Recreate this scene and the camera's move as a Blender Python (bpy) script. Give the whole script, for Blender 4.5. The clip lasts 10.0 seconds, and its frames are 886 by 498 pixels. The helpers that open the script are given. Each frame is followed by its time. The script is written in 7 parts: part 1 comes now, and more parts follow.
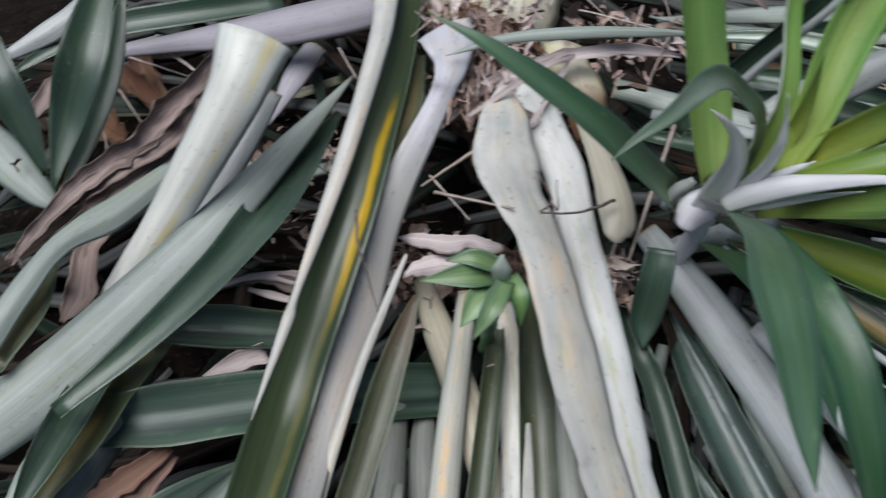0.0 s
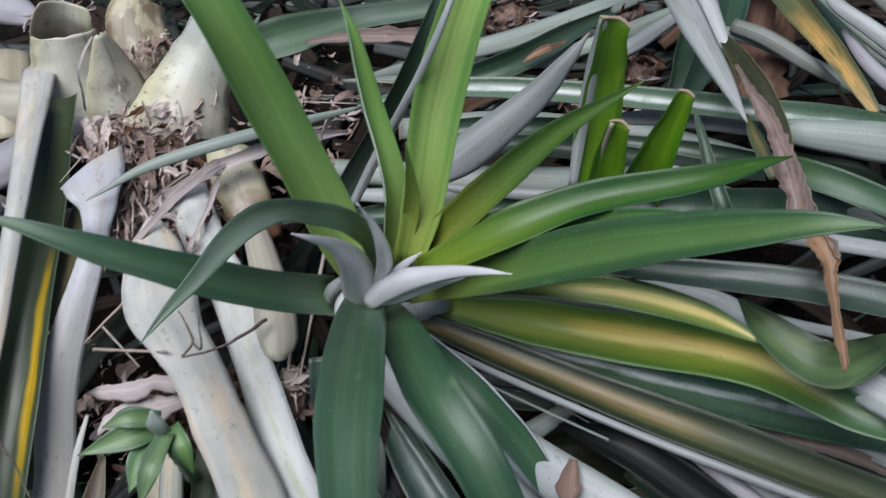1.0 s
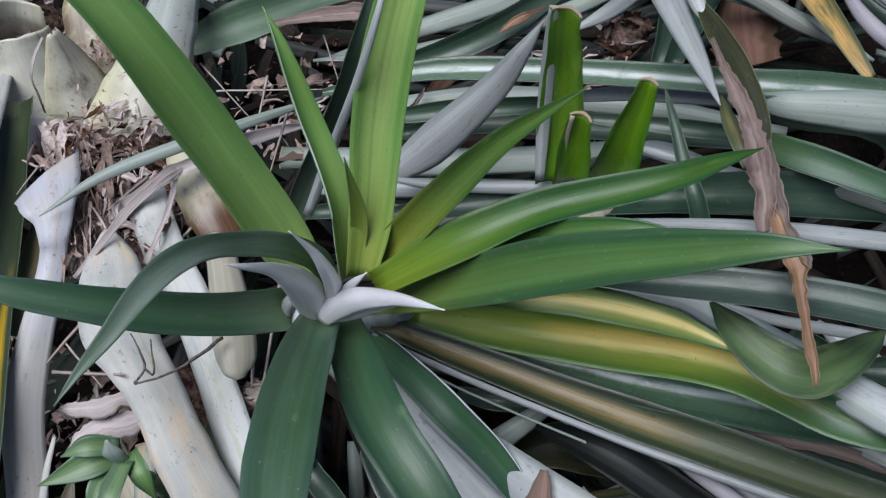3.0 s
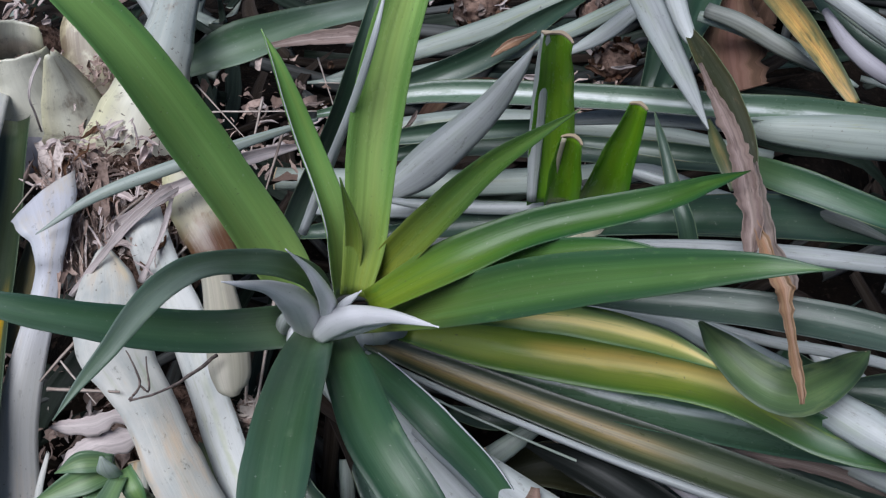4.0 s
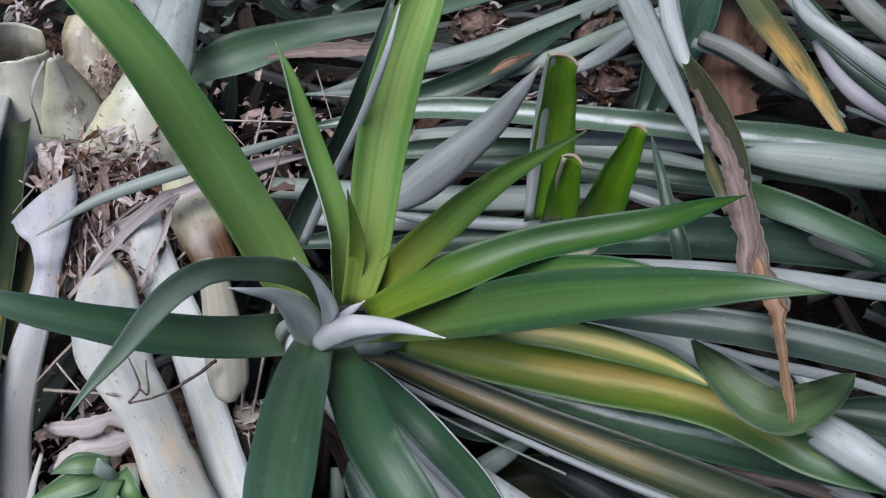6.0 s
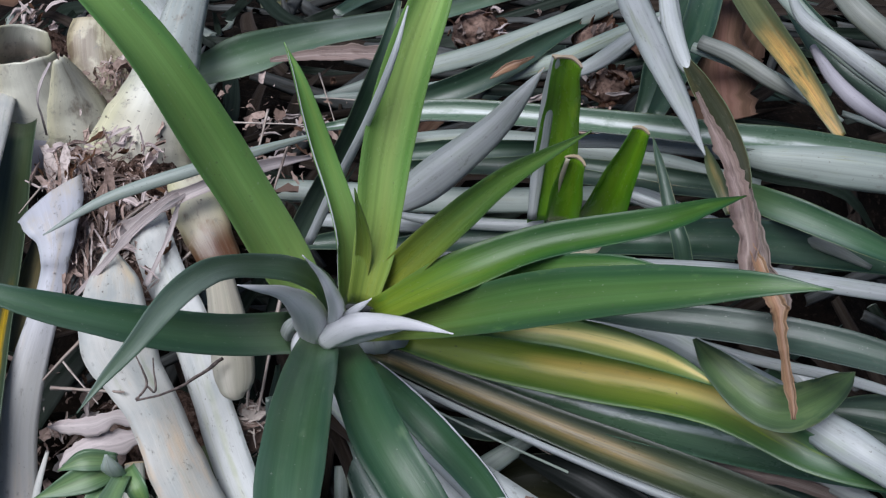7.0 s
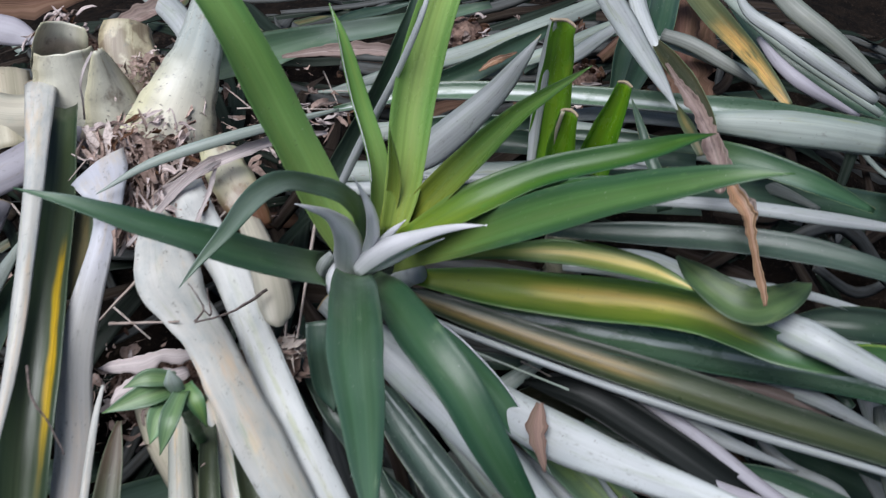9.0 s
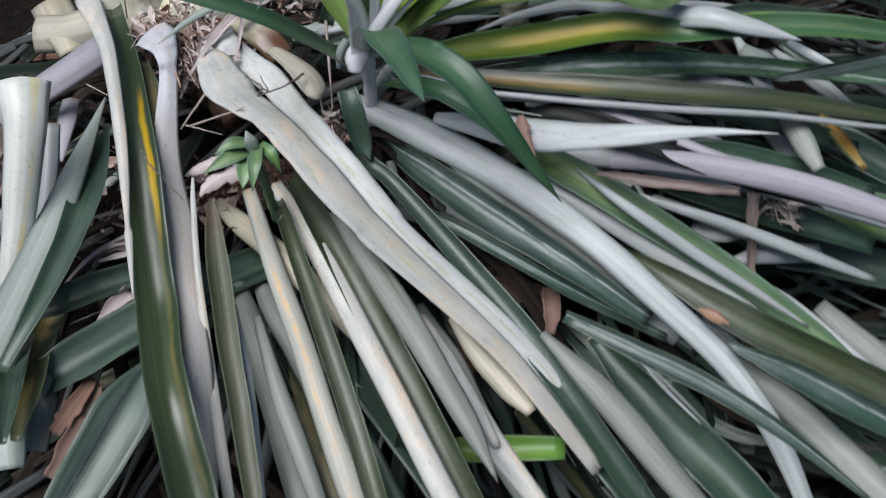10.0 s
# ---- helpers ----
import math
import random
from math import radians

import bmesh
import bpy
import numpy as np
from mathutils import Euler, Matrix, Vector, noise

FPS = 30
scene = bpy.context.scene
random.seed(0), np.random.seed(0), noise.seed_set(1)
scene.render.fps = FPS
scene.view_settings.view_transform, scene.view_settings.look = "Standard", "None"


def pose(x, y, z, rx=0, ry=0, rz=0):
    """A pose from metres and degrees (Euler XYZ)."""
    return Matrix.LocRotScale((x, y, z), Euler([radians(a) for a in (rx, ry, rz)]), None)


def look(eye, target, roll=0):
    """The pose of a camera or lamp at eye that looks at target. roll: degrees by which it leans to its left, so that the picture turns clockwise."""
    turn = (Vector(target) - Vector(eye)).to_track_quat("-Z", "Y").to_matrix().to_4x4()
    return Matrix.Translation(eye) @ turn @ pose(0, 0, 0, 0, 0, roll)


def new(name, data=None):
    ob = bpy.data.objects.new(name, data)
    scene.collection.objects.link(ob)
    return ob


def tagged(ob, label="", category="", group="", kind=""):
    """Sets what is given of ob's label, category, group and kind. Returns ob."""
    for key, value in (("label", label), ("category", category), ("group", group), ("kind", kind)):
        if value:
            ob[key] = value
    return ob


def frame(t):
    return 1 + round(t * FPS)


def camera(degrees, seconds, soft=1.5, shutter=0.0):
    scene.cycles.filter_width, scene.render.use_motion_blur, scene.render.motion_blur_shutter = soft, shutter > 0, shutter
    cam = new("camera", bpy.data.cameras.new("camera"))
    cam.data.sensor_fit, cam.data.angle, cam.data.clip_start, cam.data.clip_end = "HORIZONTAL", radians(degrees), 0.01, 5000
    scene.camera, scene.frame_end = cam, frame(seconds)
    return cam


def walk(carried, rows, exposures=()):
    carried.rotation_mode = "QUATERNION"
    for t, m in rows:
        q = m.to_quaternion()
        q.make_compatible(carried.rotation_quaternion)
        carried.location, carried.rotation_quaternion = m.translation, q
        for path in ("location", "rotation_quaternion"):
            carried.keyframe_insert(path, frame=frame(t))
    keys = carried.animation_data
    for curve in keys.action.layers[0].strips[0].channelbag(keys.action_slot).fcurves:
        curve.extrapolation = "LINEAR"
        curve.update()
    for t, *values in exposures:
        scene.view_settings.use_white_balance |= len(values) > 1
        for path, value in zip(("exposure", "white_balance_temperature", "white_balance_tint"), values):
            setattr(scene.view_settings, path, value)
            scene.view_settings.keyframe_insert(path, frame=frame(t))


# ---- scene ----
# ---- camera ----
cam = camera(48.42, 10.0, soft=1.25, shutter=0.24)
PATH = [
    (0, (0.0903, 0.0203, 0.8672), (0.0605, 1.2834, -0.6831), 5.14),
    (0.5, (0.2165, 0.0434, 0.9065), (0.3043, 1.2898, -0.6551), 0.63),
    (1, (0.3296, 0.1083, 0.9129), (0.4195, 1.3642, -0.6411), -4.34),
    (1.5, (0.3854, 0.1642, 0.9104), (0.4349, 1.395, -0.6652), -7.36),
    (2, (0.3889, 0.1739, 0.9053), (0.4071, 1.3426, -0.7176), -9.37),
    (2.5, (0.4082, 0.1739, 0.9106), (0.3807, 1.3146, -0.7319), -11.50),
    (4, (0.403, 0.164, 0.9245), (0.4142, 1.3471, -0.688), -9.52),
    (4.5, (0.4049, 0.1614, 0.9292), (0.4197, 1.3515, -0.6782), -9.10),
    (5, (0.4019, 0.1614, 0.9335), (0.4279, 1.3523, -0.6731), -8.11),
    (5.5, (0.3921, 0.1606, 0.936), (0.4409, 1.3554, -0.6671), -6.63),
    (7, (0.3722, 0.1482, 0.9414), (0.4553, 1.3574, -0.6495), -4.94),
    (7.5, (0.3724, 0.1461, 0.9435), (0.4506, 1.3621, -0.6425), -5.16),
    (8, (0.3722, 0.1425, 0.9436), (0.4467, 1.3718, -0.6322), -5.30),
    (8.5, (0.3525, 0.1083, 0.9484), (0.4726, 1.3707, -0.5981), -3.49),
    (9, (0.2849, -0.0052, 0.9665), (0.4978, 1.2919, -0.5409), -2.00),
    (9.5, (0.1772, -0.2008, 0.9407), (0.4515, 1.1711, -0.4885), -4.09),
    (10, (0.1166, -0.4301, 0.9643), (0.4212, 0.9212, -0.4783), -11.16),
]
walk(cam, [(t, look(eye, target, roll)) for t, eye, target, roll in PATH], exposures=[(0.0, -0.03, 6200, 12.0), (1.5, -0.08, 6000, 11.3), (2.5, -0.09, 5960, 12.2), (4.5, -0.09, 5930, 12.4), (8.0, -0.05, 5930, 13.2), (9.0, 0.11, 6050, 12.5), (10.0, 0.07, 6130, 12.5)])

# ---- light: open shade under a bright, hazy sky ----
world = bpy.data.worlds.new("sky")
scene.world = world
world.use_nodes = True
wn = world.node_tree.nodes
sky = wn.new("ShaderNodeTexSky")
sky.sky_type, sky.sun_disc = "NISHITA", False
sky.sun_elevation, sky.sun_rotation = radians(72), radians(-110)
sky.dust_density, sky.ozone_density = 2.0, 1.5
wn["Background"].inputs["Strength"].default_value = 0.046
world.node_tree.links.new(sky.outputs["Color"], wn["Background"].inputs["Color"])
sun_data = bpy.data.lights.new("sun", "SUN")
sun_data.energy, sun_data.angle, sun_data.color = 3.6, radians(46), (1.0, 0.985, 0.96)
sun = new("sun", sun_data)
sun.matrix_world = look((-0.5, 0.3, 3.0), (0.3, 0.6, 0.2))

# ---- materials ----
def shader(name):
    m = bpy.data.materials.new(name)
    m.use_nodes = True
    nt = m.node_tree
    return m, nt, nt.nodes["Principled BSDF"]


def node(nt, kind, **values):
    n = nt.nodes.new(kind)
    for key, value in values.items():
        n.inputs[key].default_value = value
    return n


def math_node(nt, op, a, b=None):
    n = nt.nodes.new("ShaderNodeMath")
    n.operation = op
    for i, v in enumerate((a, b)):
        if v is None:
            continue
        if isinstance(v, (int, float)):
            n.inputs[i].default_value = v
        else:
            nt.links.new(v, n.inputs[i])
    return n.outputs[0]


def mixed(nt, fac, a, b, how="MIX"):
    n = nt.nodes.new("ShaderNodeMix")
    n.data_type, n.blend_type = "RGBA", how
    for slot, v in ((0, fac), (6, a), (7, b)):
        if isinstance(v, (int, float)):
            n.inputs[slot].default_value = v
        elif isinstance(v, tuple):
            n.inputs[slot].default_value = (*v, 1)
        else:
            nt.links.new(v, n.inputs[slot])
    return n.outputs[2]


def ramp(nt, fac, lo, hi):
    n = nt.nodes.new("ShaderNodeMapRange")
    n.interpolation_type = "SMOOTHSTEP"
    n.inputs["From Min"].default_value, n.inputs["From Max"].default_value = lo, hi
    nt.links.new(fac, n.inputs["Value"])
    return n.outputs[0]


def noise_tex(nt, coord, scale, detail=3.0, rough=0.55, stretch=None):
    if stretch:
        mp = nt.nodes.new("ShaderNodeMapping")
        mp.inputs["Scale"].default_value = stretch
        nt.links.new(coord, mp.inputs["Vector"])
        coord = mp.outputs[0]
    n = node(nt, "ShaderNodeTexNoise", Scale=scale, Detail=detail, Roughness=rough)
    nt.links.new(coord, n.inputs["Vector"])
    return n.outputs["Fac"]


def leaf_material(name, centre, edge, stripe=None, stain=None, rough=0.4, stripe_at=0.5, stripe_width=0.16,
                  bloom=0.0, lines=0.35, relief=0.25, stain_from=0.62, spots=0.0, patchy=0.25, streaks=0.4,
                  stain_soft=0.14, foot=None, foot_span=(0.0, 0.1), stripe_span=None, blush=None, algae=None, flecks=0.0, rim=0.25, smudge=0.0, gloss=0.6, tail=None):
    """A strap leaf's surface: u runs across the blade, v along it in metres."""
    m, nt, bsdf = shader(name)
    uv = nt.nodes.new("ShaderNodeTexCoord").outputs["UV"]
    sep = nt.nodes.new("ShaderNodeSeparateXYZ")
    nt.links.new(uv, sep.inputs[0])
    rnd = nt.nodes.new("ShaderNodeObjectInfo").outputs["Random"]
    shift = nt.nodes.new("ShaderNodeCombineXYZ")
    nt.links.new(math_node(nt, "MULTIPLY", rnd, 37.0), shift.inputs[2])
    add = nt.nodes.new("ShaderNodeVectorMath")
    nt.links.new(uv, add.inputs[0])
    nt.links.new(shift.outputs[0], add.inputs[1])
    place = add.outputs[0]
    wobble = noise_tex(nt, place, 1.0, 2, stretch=(1.5, 9, 1))
    fine = noise_tex(nt, place, 1.0, 3, 0.6, stretch=(30, 5, 1))
    blotch = noise_tex(nt, place, 1.0, 4, 0.6, stretch=(3, 28, 1))
    speck = noise_tex(nt, place, 1.0, 2, 0.5, stretch=(14, 300, 1))
    across = math_node(nt, "ADD", sep.outputs[0], math_node(nt, "MULTIPLY", math_node(nt, "SUBTRACT", wobble, 0.5), 0.25))
    off = math_node(nt, "MULTIPLY", math_node(nt, "ABSOLUTE", math_node(nt, "SUBTRACT", across, 0.5)), 2.0)
    col = mixed(nt, ramp(nt, off, 0.25, 0.95), centre, edge)
    if stripe:
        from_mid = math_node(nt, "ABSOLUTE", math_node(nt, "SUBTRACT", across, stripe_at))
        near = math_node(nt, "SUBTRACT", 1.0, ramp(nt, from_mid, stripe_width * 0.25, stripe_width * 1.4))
        if stripe_span:
            near = math_node(nt, "MULTIPLY", near, ramp(nt, sep.outputs[1], stripe_span[0], stripe_span[0] + 0.05))
            if tail:
                stripe = mixed(nt, ramp(nt, sep.outputs[1], stripe_span[1] - 0.06, stripe_span[1] + 0.03), stripe, tail)
            else:
                near = math_node(nt, "MULTIPLY", near, ramp(nt, sep.outputs[1], stripe_span[1], stripe_span[1] - 0.08))
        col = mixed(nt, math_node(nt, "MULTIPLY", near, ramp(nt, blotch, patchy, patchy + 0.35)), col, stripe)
    if foot:
        col = mixed(nt, ramp(nt, sep.outputs[1], foot_span[1], foot_span[0]), col, foot)
    for tint, stretch, lo, much in ((blush, (1.5, 6, 1), 0.49, 0.8), (algae, (6, 10, 1), 0.55, 0.7)):
        if tint:
            patch = noise_tex(nt, place, 1.0, 5, 0.68, stretch=stretch)
            col = mixed(nt, math_node(nt, "MULTIPLY", ramp(nt, patch, lo, lo + 0.16), much), col, tint)
    if stain:
        col = mixed(nt, math_node(nt, "MULTIPLY", ramp(nt, blotch, stain_from, stain_from + stain_soft), 0.75), col, stain)
    col = mixed(nt, math_node(nt, "MULTIPLY", ramp(nt, fine, 0.35, 0.75), lines), col, tuple(min(1, c * 0.62) for c in centre))
    band = noise_tex(nt, place, 1.0, 2, 0.5, stretch=(7, 2.2, 1))
    col = mixed(nt, math_node(nt, "MULTIPLY", ramp(nt, band, 0.42, 0.72), streaks), col, tuple(min(1, c * 1.3 + 0.03) for c in centre))
    col = mixed(nt, math_node(nt, "MULTIPLY", ramp(nt, band, 0.5, 0.26), streaks), col, tuple(c * 0.55 for c in edge))
    fibres = noise_tex(nt, place, 1.0, 3, 0.65, stretch=(17, 1.3, 1))
    col = mixed(nt, math_node(nt, "MULTIPLY", ramp(nt, fibres, 0.50, 0.60), streaks * 0.8), col, tuple(c * 0.68 for c in centre))
    col = mixed(nt, math_node(nt, "MULTIPLY", ramp(nt, fibres, 0.40, 0.32), streaks * 0.7), col, tuple(min(1, c * 1.35 + 0.02) for c in centre))
    scratch = noise_tex(nt, place, 1.0, 2, 0.5, stretch=(60, 7, 1))
    col = mixed(nt, math_node(nt, "MULTIPLY", ramp(nt, scratch, 0.68, 0.76), 0.18), col, tuple(min(1, c * 1.6 + 0.08) for c in centre))
    if bloom:
        col = mixed(nt, math_node(nt, "MULTIPLY", ramp(nt, wobble, 0.35, 0.75), bloom), col, (0.42, 0.47, 0.46))
    if spots:
        col = mixed(nt, math_node(nt, "MULTIPLY", ramp(nt, speck, 0.70, 0.76), spots), col, (0.09, 0.07, 0.05))
    if smudge:
        grime = noise_tex(nt, place, 1.0, 5, 0.72, stretch=(7, 70, 1))
        col = mixed(nt, math_node(nt, "MULTIPLY", ramp(nt, grime, 0.58, 0.70), smudge), col, (0.17, 0.165, 0.14))
    if flecks:
        col = mixed(nt, math_node(nt, "MULTIPLY", ramp(nt, speck, 0.30, 0.25), flecks), col, (0.55, 0.56, 0.5))
    if rim:
        from_mid = math_node(nt, "ABSOLUTE", math_node(nt, "SUBTRACT", sep.outputs[0], 0.5))
        col = mixed(nt, math_node(nt, "MULTIPLY", ramp(nt, from_mid, 0.455, 0.485), rim), col, tuple(min(1, c * 1.2 + 0.12) for c in edge))
    slow = noise_tex(nt, place, 1.0, 3, 0.6, stretch=(1.1, 5.5, 1))
    tone = math_node(nt, "ADD", math_node(nt, "MULTIPLY", rnd, 0.22), math_node(nt, "ADD", math_node(nt, "MULTIPLY", slow, 0.7), 0.54))
    vary = nt.nodes.new("ShaderNodeHueSaturation")
    nt.links.new(tone, vary.inputs["Value"])
    richness = math_node(nt, "FRACT", math_node(nt, "MULTIPLY", rnd, 13.7))
    nt.links.new(math_node(nt, "ADD", math_node(nt, "MULTIPLY", richness, 0.24), 0.86), vary.inputs["Saturation"])
    nt.links.new(math_node(nt, "ADD", math_node(nt, "MULTIPLY", noise_tex(nt, place, 1.0, 2, 0.5, stretch=(2.5, 3.5, 1)), 0.07), 0.465), vary.inputs["Hue"])
    nt.links.new(col, vary.inputs["Color"])
    nt.links.new(vary.outputs[0], bsdf.inputs["Base Color"])
    nt.links.new(math_node(nt, "ADD", math_node(nt, "MULTIPLY", blotch, 0.3), rough - 0.15), bsdf.inputs["Roughness"])
    bsdf.inputs["Specular IOR Level"].default_value = gloss
    bump = node(nt, "ShaderNodeBump", Strength=relief, Distance=0.0015)
    nt.links.new(math_node(nt, "ADD", fine, math_node(nt, "MULTIPLY", blotch, 0.8)), bump.inputs["Height"])
    nt.links.new(bump.outputs[0], bsdf.inputs["Normal"])
    return m


SILVER = leaf_material("leaf_silver_underside", (0.43, 0.45, 0.45), (0.33, 0.365, 0.36), stain=(0.36, 0.41, 0.33), rough=0.42, lines=0.16, spots=0.6, stain_from=0.42, relief=0.165, streaks=0.28, algae=(0.27, 0.31, 0.22), stain_soft=0.4, smudge=0.55, rim=0.06)
SILVER_GREEN = leaf_material("leaf_grey_green_underside", (0.31, 0.355, 0.315), (0.22, 0.275, 0.24), stain=(0.28, 0.33, 0.15), rough=0.5, lines=0.2, spots=0.6, stain_from=0.56, relief=0.165, streaks=0.28, algae=(0.24, 0.27, 0.10), stain_soft=0.4, smudge=0.5, rim=0.06)
LILAC = leaf_material("leaf_lilac_grey_underside", (0.34, 0.325, 0.36), (0.27, 0.255, 0.285), stain=(0.30, 0.26, 0.26), rough=0.6, lines=0.11, spots=0.4, streaks=0.15, algae=(0.28, 0.25, 0.24), stain_soft=0.4, smudge=0.5, rim=0.06, relief=0.138)
CREAM = leaf_material("leaf_cream_base", (0.50, 0.49, 0.44), (0.42, 0.42, 0.39), stripe=(0.58, 0.53, 0.43), stain=(0.36, 0.395, 0.39), stripe_at=0.4, stripe_width=0.2, rough=0.5, lines=0.05, spots=0.7, stain_from=0.36, relief=0.165, patchy=0.3, streaks=0.07, blush=(0.60, 0.47, 0.31), algae=(0.34, 0.37, 0.22), stain_soft=0.4, smudge=0.7, foot=(0.58, 0.57, 0.52), foot_span=(0.02, 0.34), rim=0.06)
CREAM_OCHRE = leaf_material("leaf_cream_with_ochre", (0.42, 0.41, 0.35), (0.28, 0.30, 0.26), stripe=(0.66, 0.40, 0.12), stripe_at=0.55, stripe_width=0.16, patchy=0.38, rough=0.5, lines=0.083, spots=0.5, streaks=0.22, algae=(0.32, 0.34, 0.22), stain_soft=0.4, smudge=0.4, rim=0.06, relief=0.138)
CREAM_YELLOW = leaf_material("leaf_yellowed_base", (0.46, 0.42, 0.31), (0.36, 0.34, 0.26), stain=(0.35, 0.36, 0.28), rough=0.5, lines=0.165, spots=0.5, rim=0.06, relief=0.138)
SHEATH = leaf_material("leaf_sheath_cream", (0.70, 0.68, 0.55), (0.60, 0.57, 0.38), stain=(0.20, 0.15, 0.11), rough=0.28, lines=0.033, spots=0.9, stain_from=0.58, relief=0.165, streaks=0.2, foot=(0.36, 0.27, 0.19), foot_span=(0.0, 0.022), algae=(0.30, 0.25, 0.18), smudge=0.6, rim=0.06)
WHITE = leaf_material("leaf_white_lilac_base", (0.78, 0.77, 0.81), (0.68, 0.68, 0.71), stain=(0.52, 0.54, 0.55), rough=0.36, lines=0.066, spots=0.4, streaks=0.12, stain_soft=0.4, smudge=0.15, rim=0.06, relief=0.138)
MID = leaf_material("leaf_mid_green", (0.052, 0.128, 0.022), (0.022, 0.075, 0.026), stain=(0.085, 0.19, 0.04), rough=0.38, lines=0.138, bloom=0.0, gloss=0.5, spots=0.35, stain_from=0.6, streaks=0.26, foot=(0.19, 0.25, 0.035), foot_span=(-0.02, 0.16), flecks=0.2, smudge=0.12, rim=0.06, relief=0.138)
COOL = leaf_material("leaf_cool_green", (0.042, 0.112, 0.045), (0.02, 0.07, 0.036), stain=(0.09, 0.17, 0.08), rough=0.44, lines=0.138, bloom=0.05, spots=0.35, flecks=0.2, stain_from=0.6, streaks=0.26, foot=(0.13, 0.21, 0.08), foot_span=(-0.02, 0.09), smudge=0.12, rim=0.06, relief=0.138)
NIGHT = leaf_material("leaf_near_black", gloss=0.15, centre=(0.012, 0.015, 0.014), edge=(0.008, 0.01, 0.009), stain=(0.03, 0.03, 0.026), rough=0.4, lines=0.22, bloom=0.0, rim=0.06, relief=0.138)
# Old litter leaves, coloured near black to stand for shade between the leaves.
SHADE_GREEN = leaf_material("leaf_litter_green_shade_dark", gloss=0.15, centre=(0.014, 0.024, 0.015), edge=(0.008, 0.016, 0.010), stain=(0.03, 0.028, 0.014), rough=0.5, lines=0.275, rim=0.06, relief=0.138)
SHADE_GREY = leaf_material("leaf_litter_grey_shade_dark", gloss=0.15, centre=(0.085, 0.09, 0.088), edge=(0.05, 0.055, 0.052), stain=(0.06, 0.055, 0.045), rough=0.6, lines=0.275, stain_from=0.5, rim=0.06, relief=0.138)
SHADE_BROWN = leaf_material("leaf_litter_brown_shade_dark", gloss=0.15, centre=(0.04, 0.028, 0.02), edge=(0.022, 0.016, 0.013), stain=(0.02, 0.015, 0.012), rough=0.85, lines=0.6, relief=0.8, rim=0.06)
FRESH = leaf_material("leaf_fresh_green", (0.195, 0.40, 0.055), (0.10, 0.27, 0.038), stain=(0.15, 0.31, 0.05), rough=0.36, lines=0.121, bloom=0.03, spots=0.4, stain_from=0.6, streaks=0.26, foot=(0.24, 0.34, 0.05), foot_span=(0.0, 0.16), flecks=0.2, rim=0.06, relief=0.138)
BRIGHT = leaf_material("leaf_bright_green", (0.15, 0.31, 0.03), (0.06, 0.17, 0.02), stain=(0.23, 0.37, 0.04), rough=0.26, lines=0.138, spots=0.5, stain_from=0.58, streaks=0.25, flecks=0.4, rim=0.06, relief=0.138)
YELLOWISH = leaf_material("leaf_green_with_light_midrib", (0.24, 0.40, 0.085), (0.13, 0.28, 0.05), stripe=(0.25, 0.38, 0.09), stripe_width=0.2, rough=0.26, lines=0.138, spots=0.4, flecks=0.15, foot=(0.28, 0.36, 0.05), foot_span=(0.0, 0.12), streaks=0.26, rim=0.06, relief=0.138)
YELLOW = leaf_material("leaf_yellow_striped", (0.28, 0.34, 0.05), (0.07, 0.16, 0.025), stripe=(0.85, 0.66, 0.18), stripe_at=0.44, stripe_width=0.17, rough=0.42, lines=0.066, spots=0.6, patchy=0.0, streaks=0.04, stripe_span=(0.10, 0.40), foot=(0.03, 0.085, 0.035), foot_span=(0.36, 0.23), algae=(0.24, 0.32, 0.04), smudge=0.15, rim=0.06, relief=0.138)
DARK = leaf_material("leaf_dark_green", (0.034, 0.07, 0.04), (0.014, 0.04, 0.026), stain=(0.055, 0.09, 0.05), rough=0.36, lines=0.22, bloom=0.08, spots=0.4, stain_from=0.58, flecks=0.2, smudge=0.2, streaks=0.29, rim=0.06, relief=0.138)
# The pale stripe is a highlight along the blade, painted into the colour.
WAXY = leaf_material("leaf_waxy_green_painted_highlight", (0.085, 0.155, 0.085), (0.03, 0.08, 0.04), stripe=(0.46, 0.51, 0.49), stripe_at=0.38, stripe_width=0.075, rough=0.28, lines=0.22, bloom=0.05, patchy=0.25, flecks=0.2, streaks=0.15, rim=0.06, relief=0.138)
TEAL = leaf_material("leaf_pale_green", (0.12, 0.20, 0.085), (0.10, 0.18, 0.11), stripe=(0.33, 0.45, 0.08), stripe_width=0.3, rough=0.4, lines=0.193, bloom=0.1, rim=0.06, relief=0.138, stripe_span=(0.0, 0.2))
OLIVE = leaf_material("leaf_olive", (0.075, 0.088, 0.03), (0.042, 0.066, 0.03), stripe=(0.25, 0.185, 0.055), stripe_at=0.45, stripe_width=0.22, rough=0.48, lines=0.22, bloom=0.04, spots=0.6, stripe_span=(0.0, 0.32), smudge=0.35, rim=0.06, relief=0.138)
AMBER_LINE = leaf_material("leaf_green_amber_line", (0.042, 0.062, 0.026), (0.028, 0.048, 0.024), stripe=(0.62, 0.40, 0.025), stripe_at=0.26, stripe_width=0.075, tail=(0.125, 0.125, 0.045), stain=(0.26, 0.24, 0.09), rough=0.36, lines=0.22, stain_from=0.7, patchy=0.2, stripe_span=(0.18, 0.42), rim=0.06, relief=0.138)
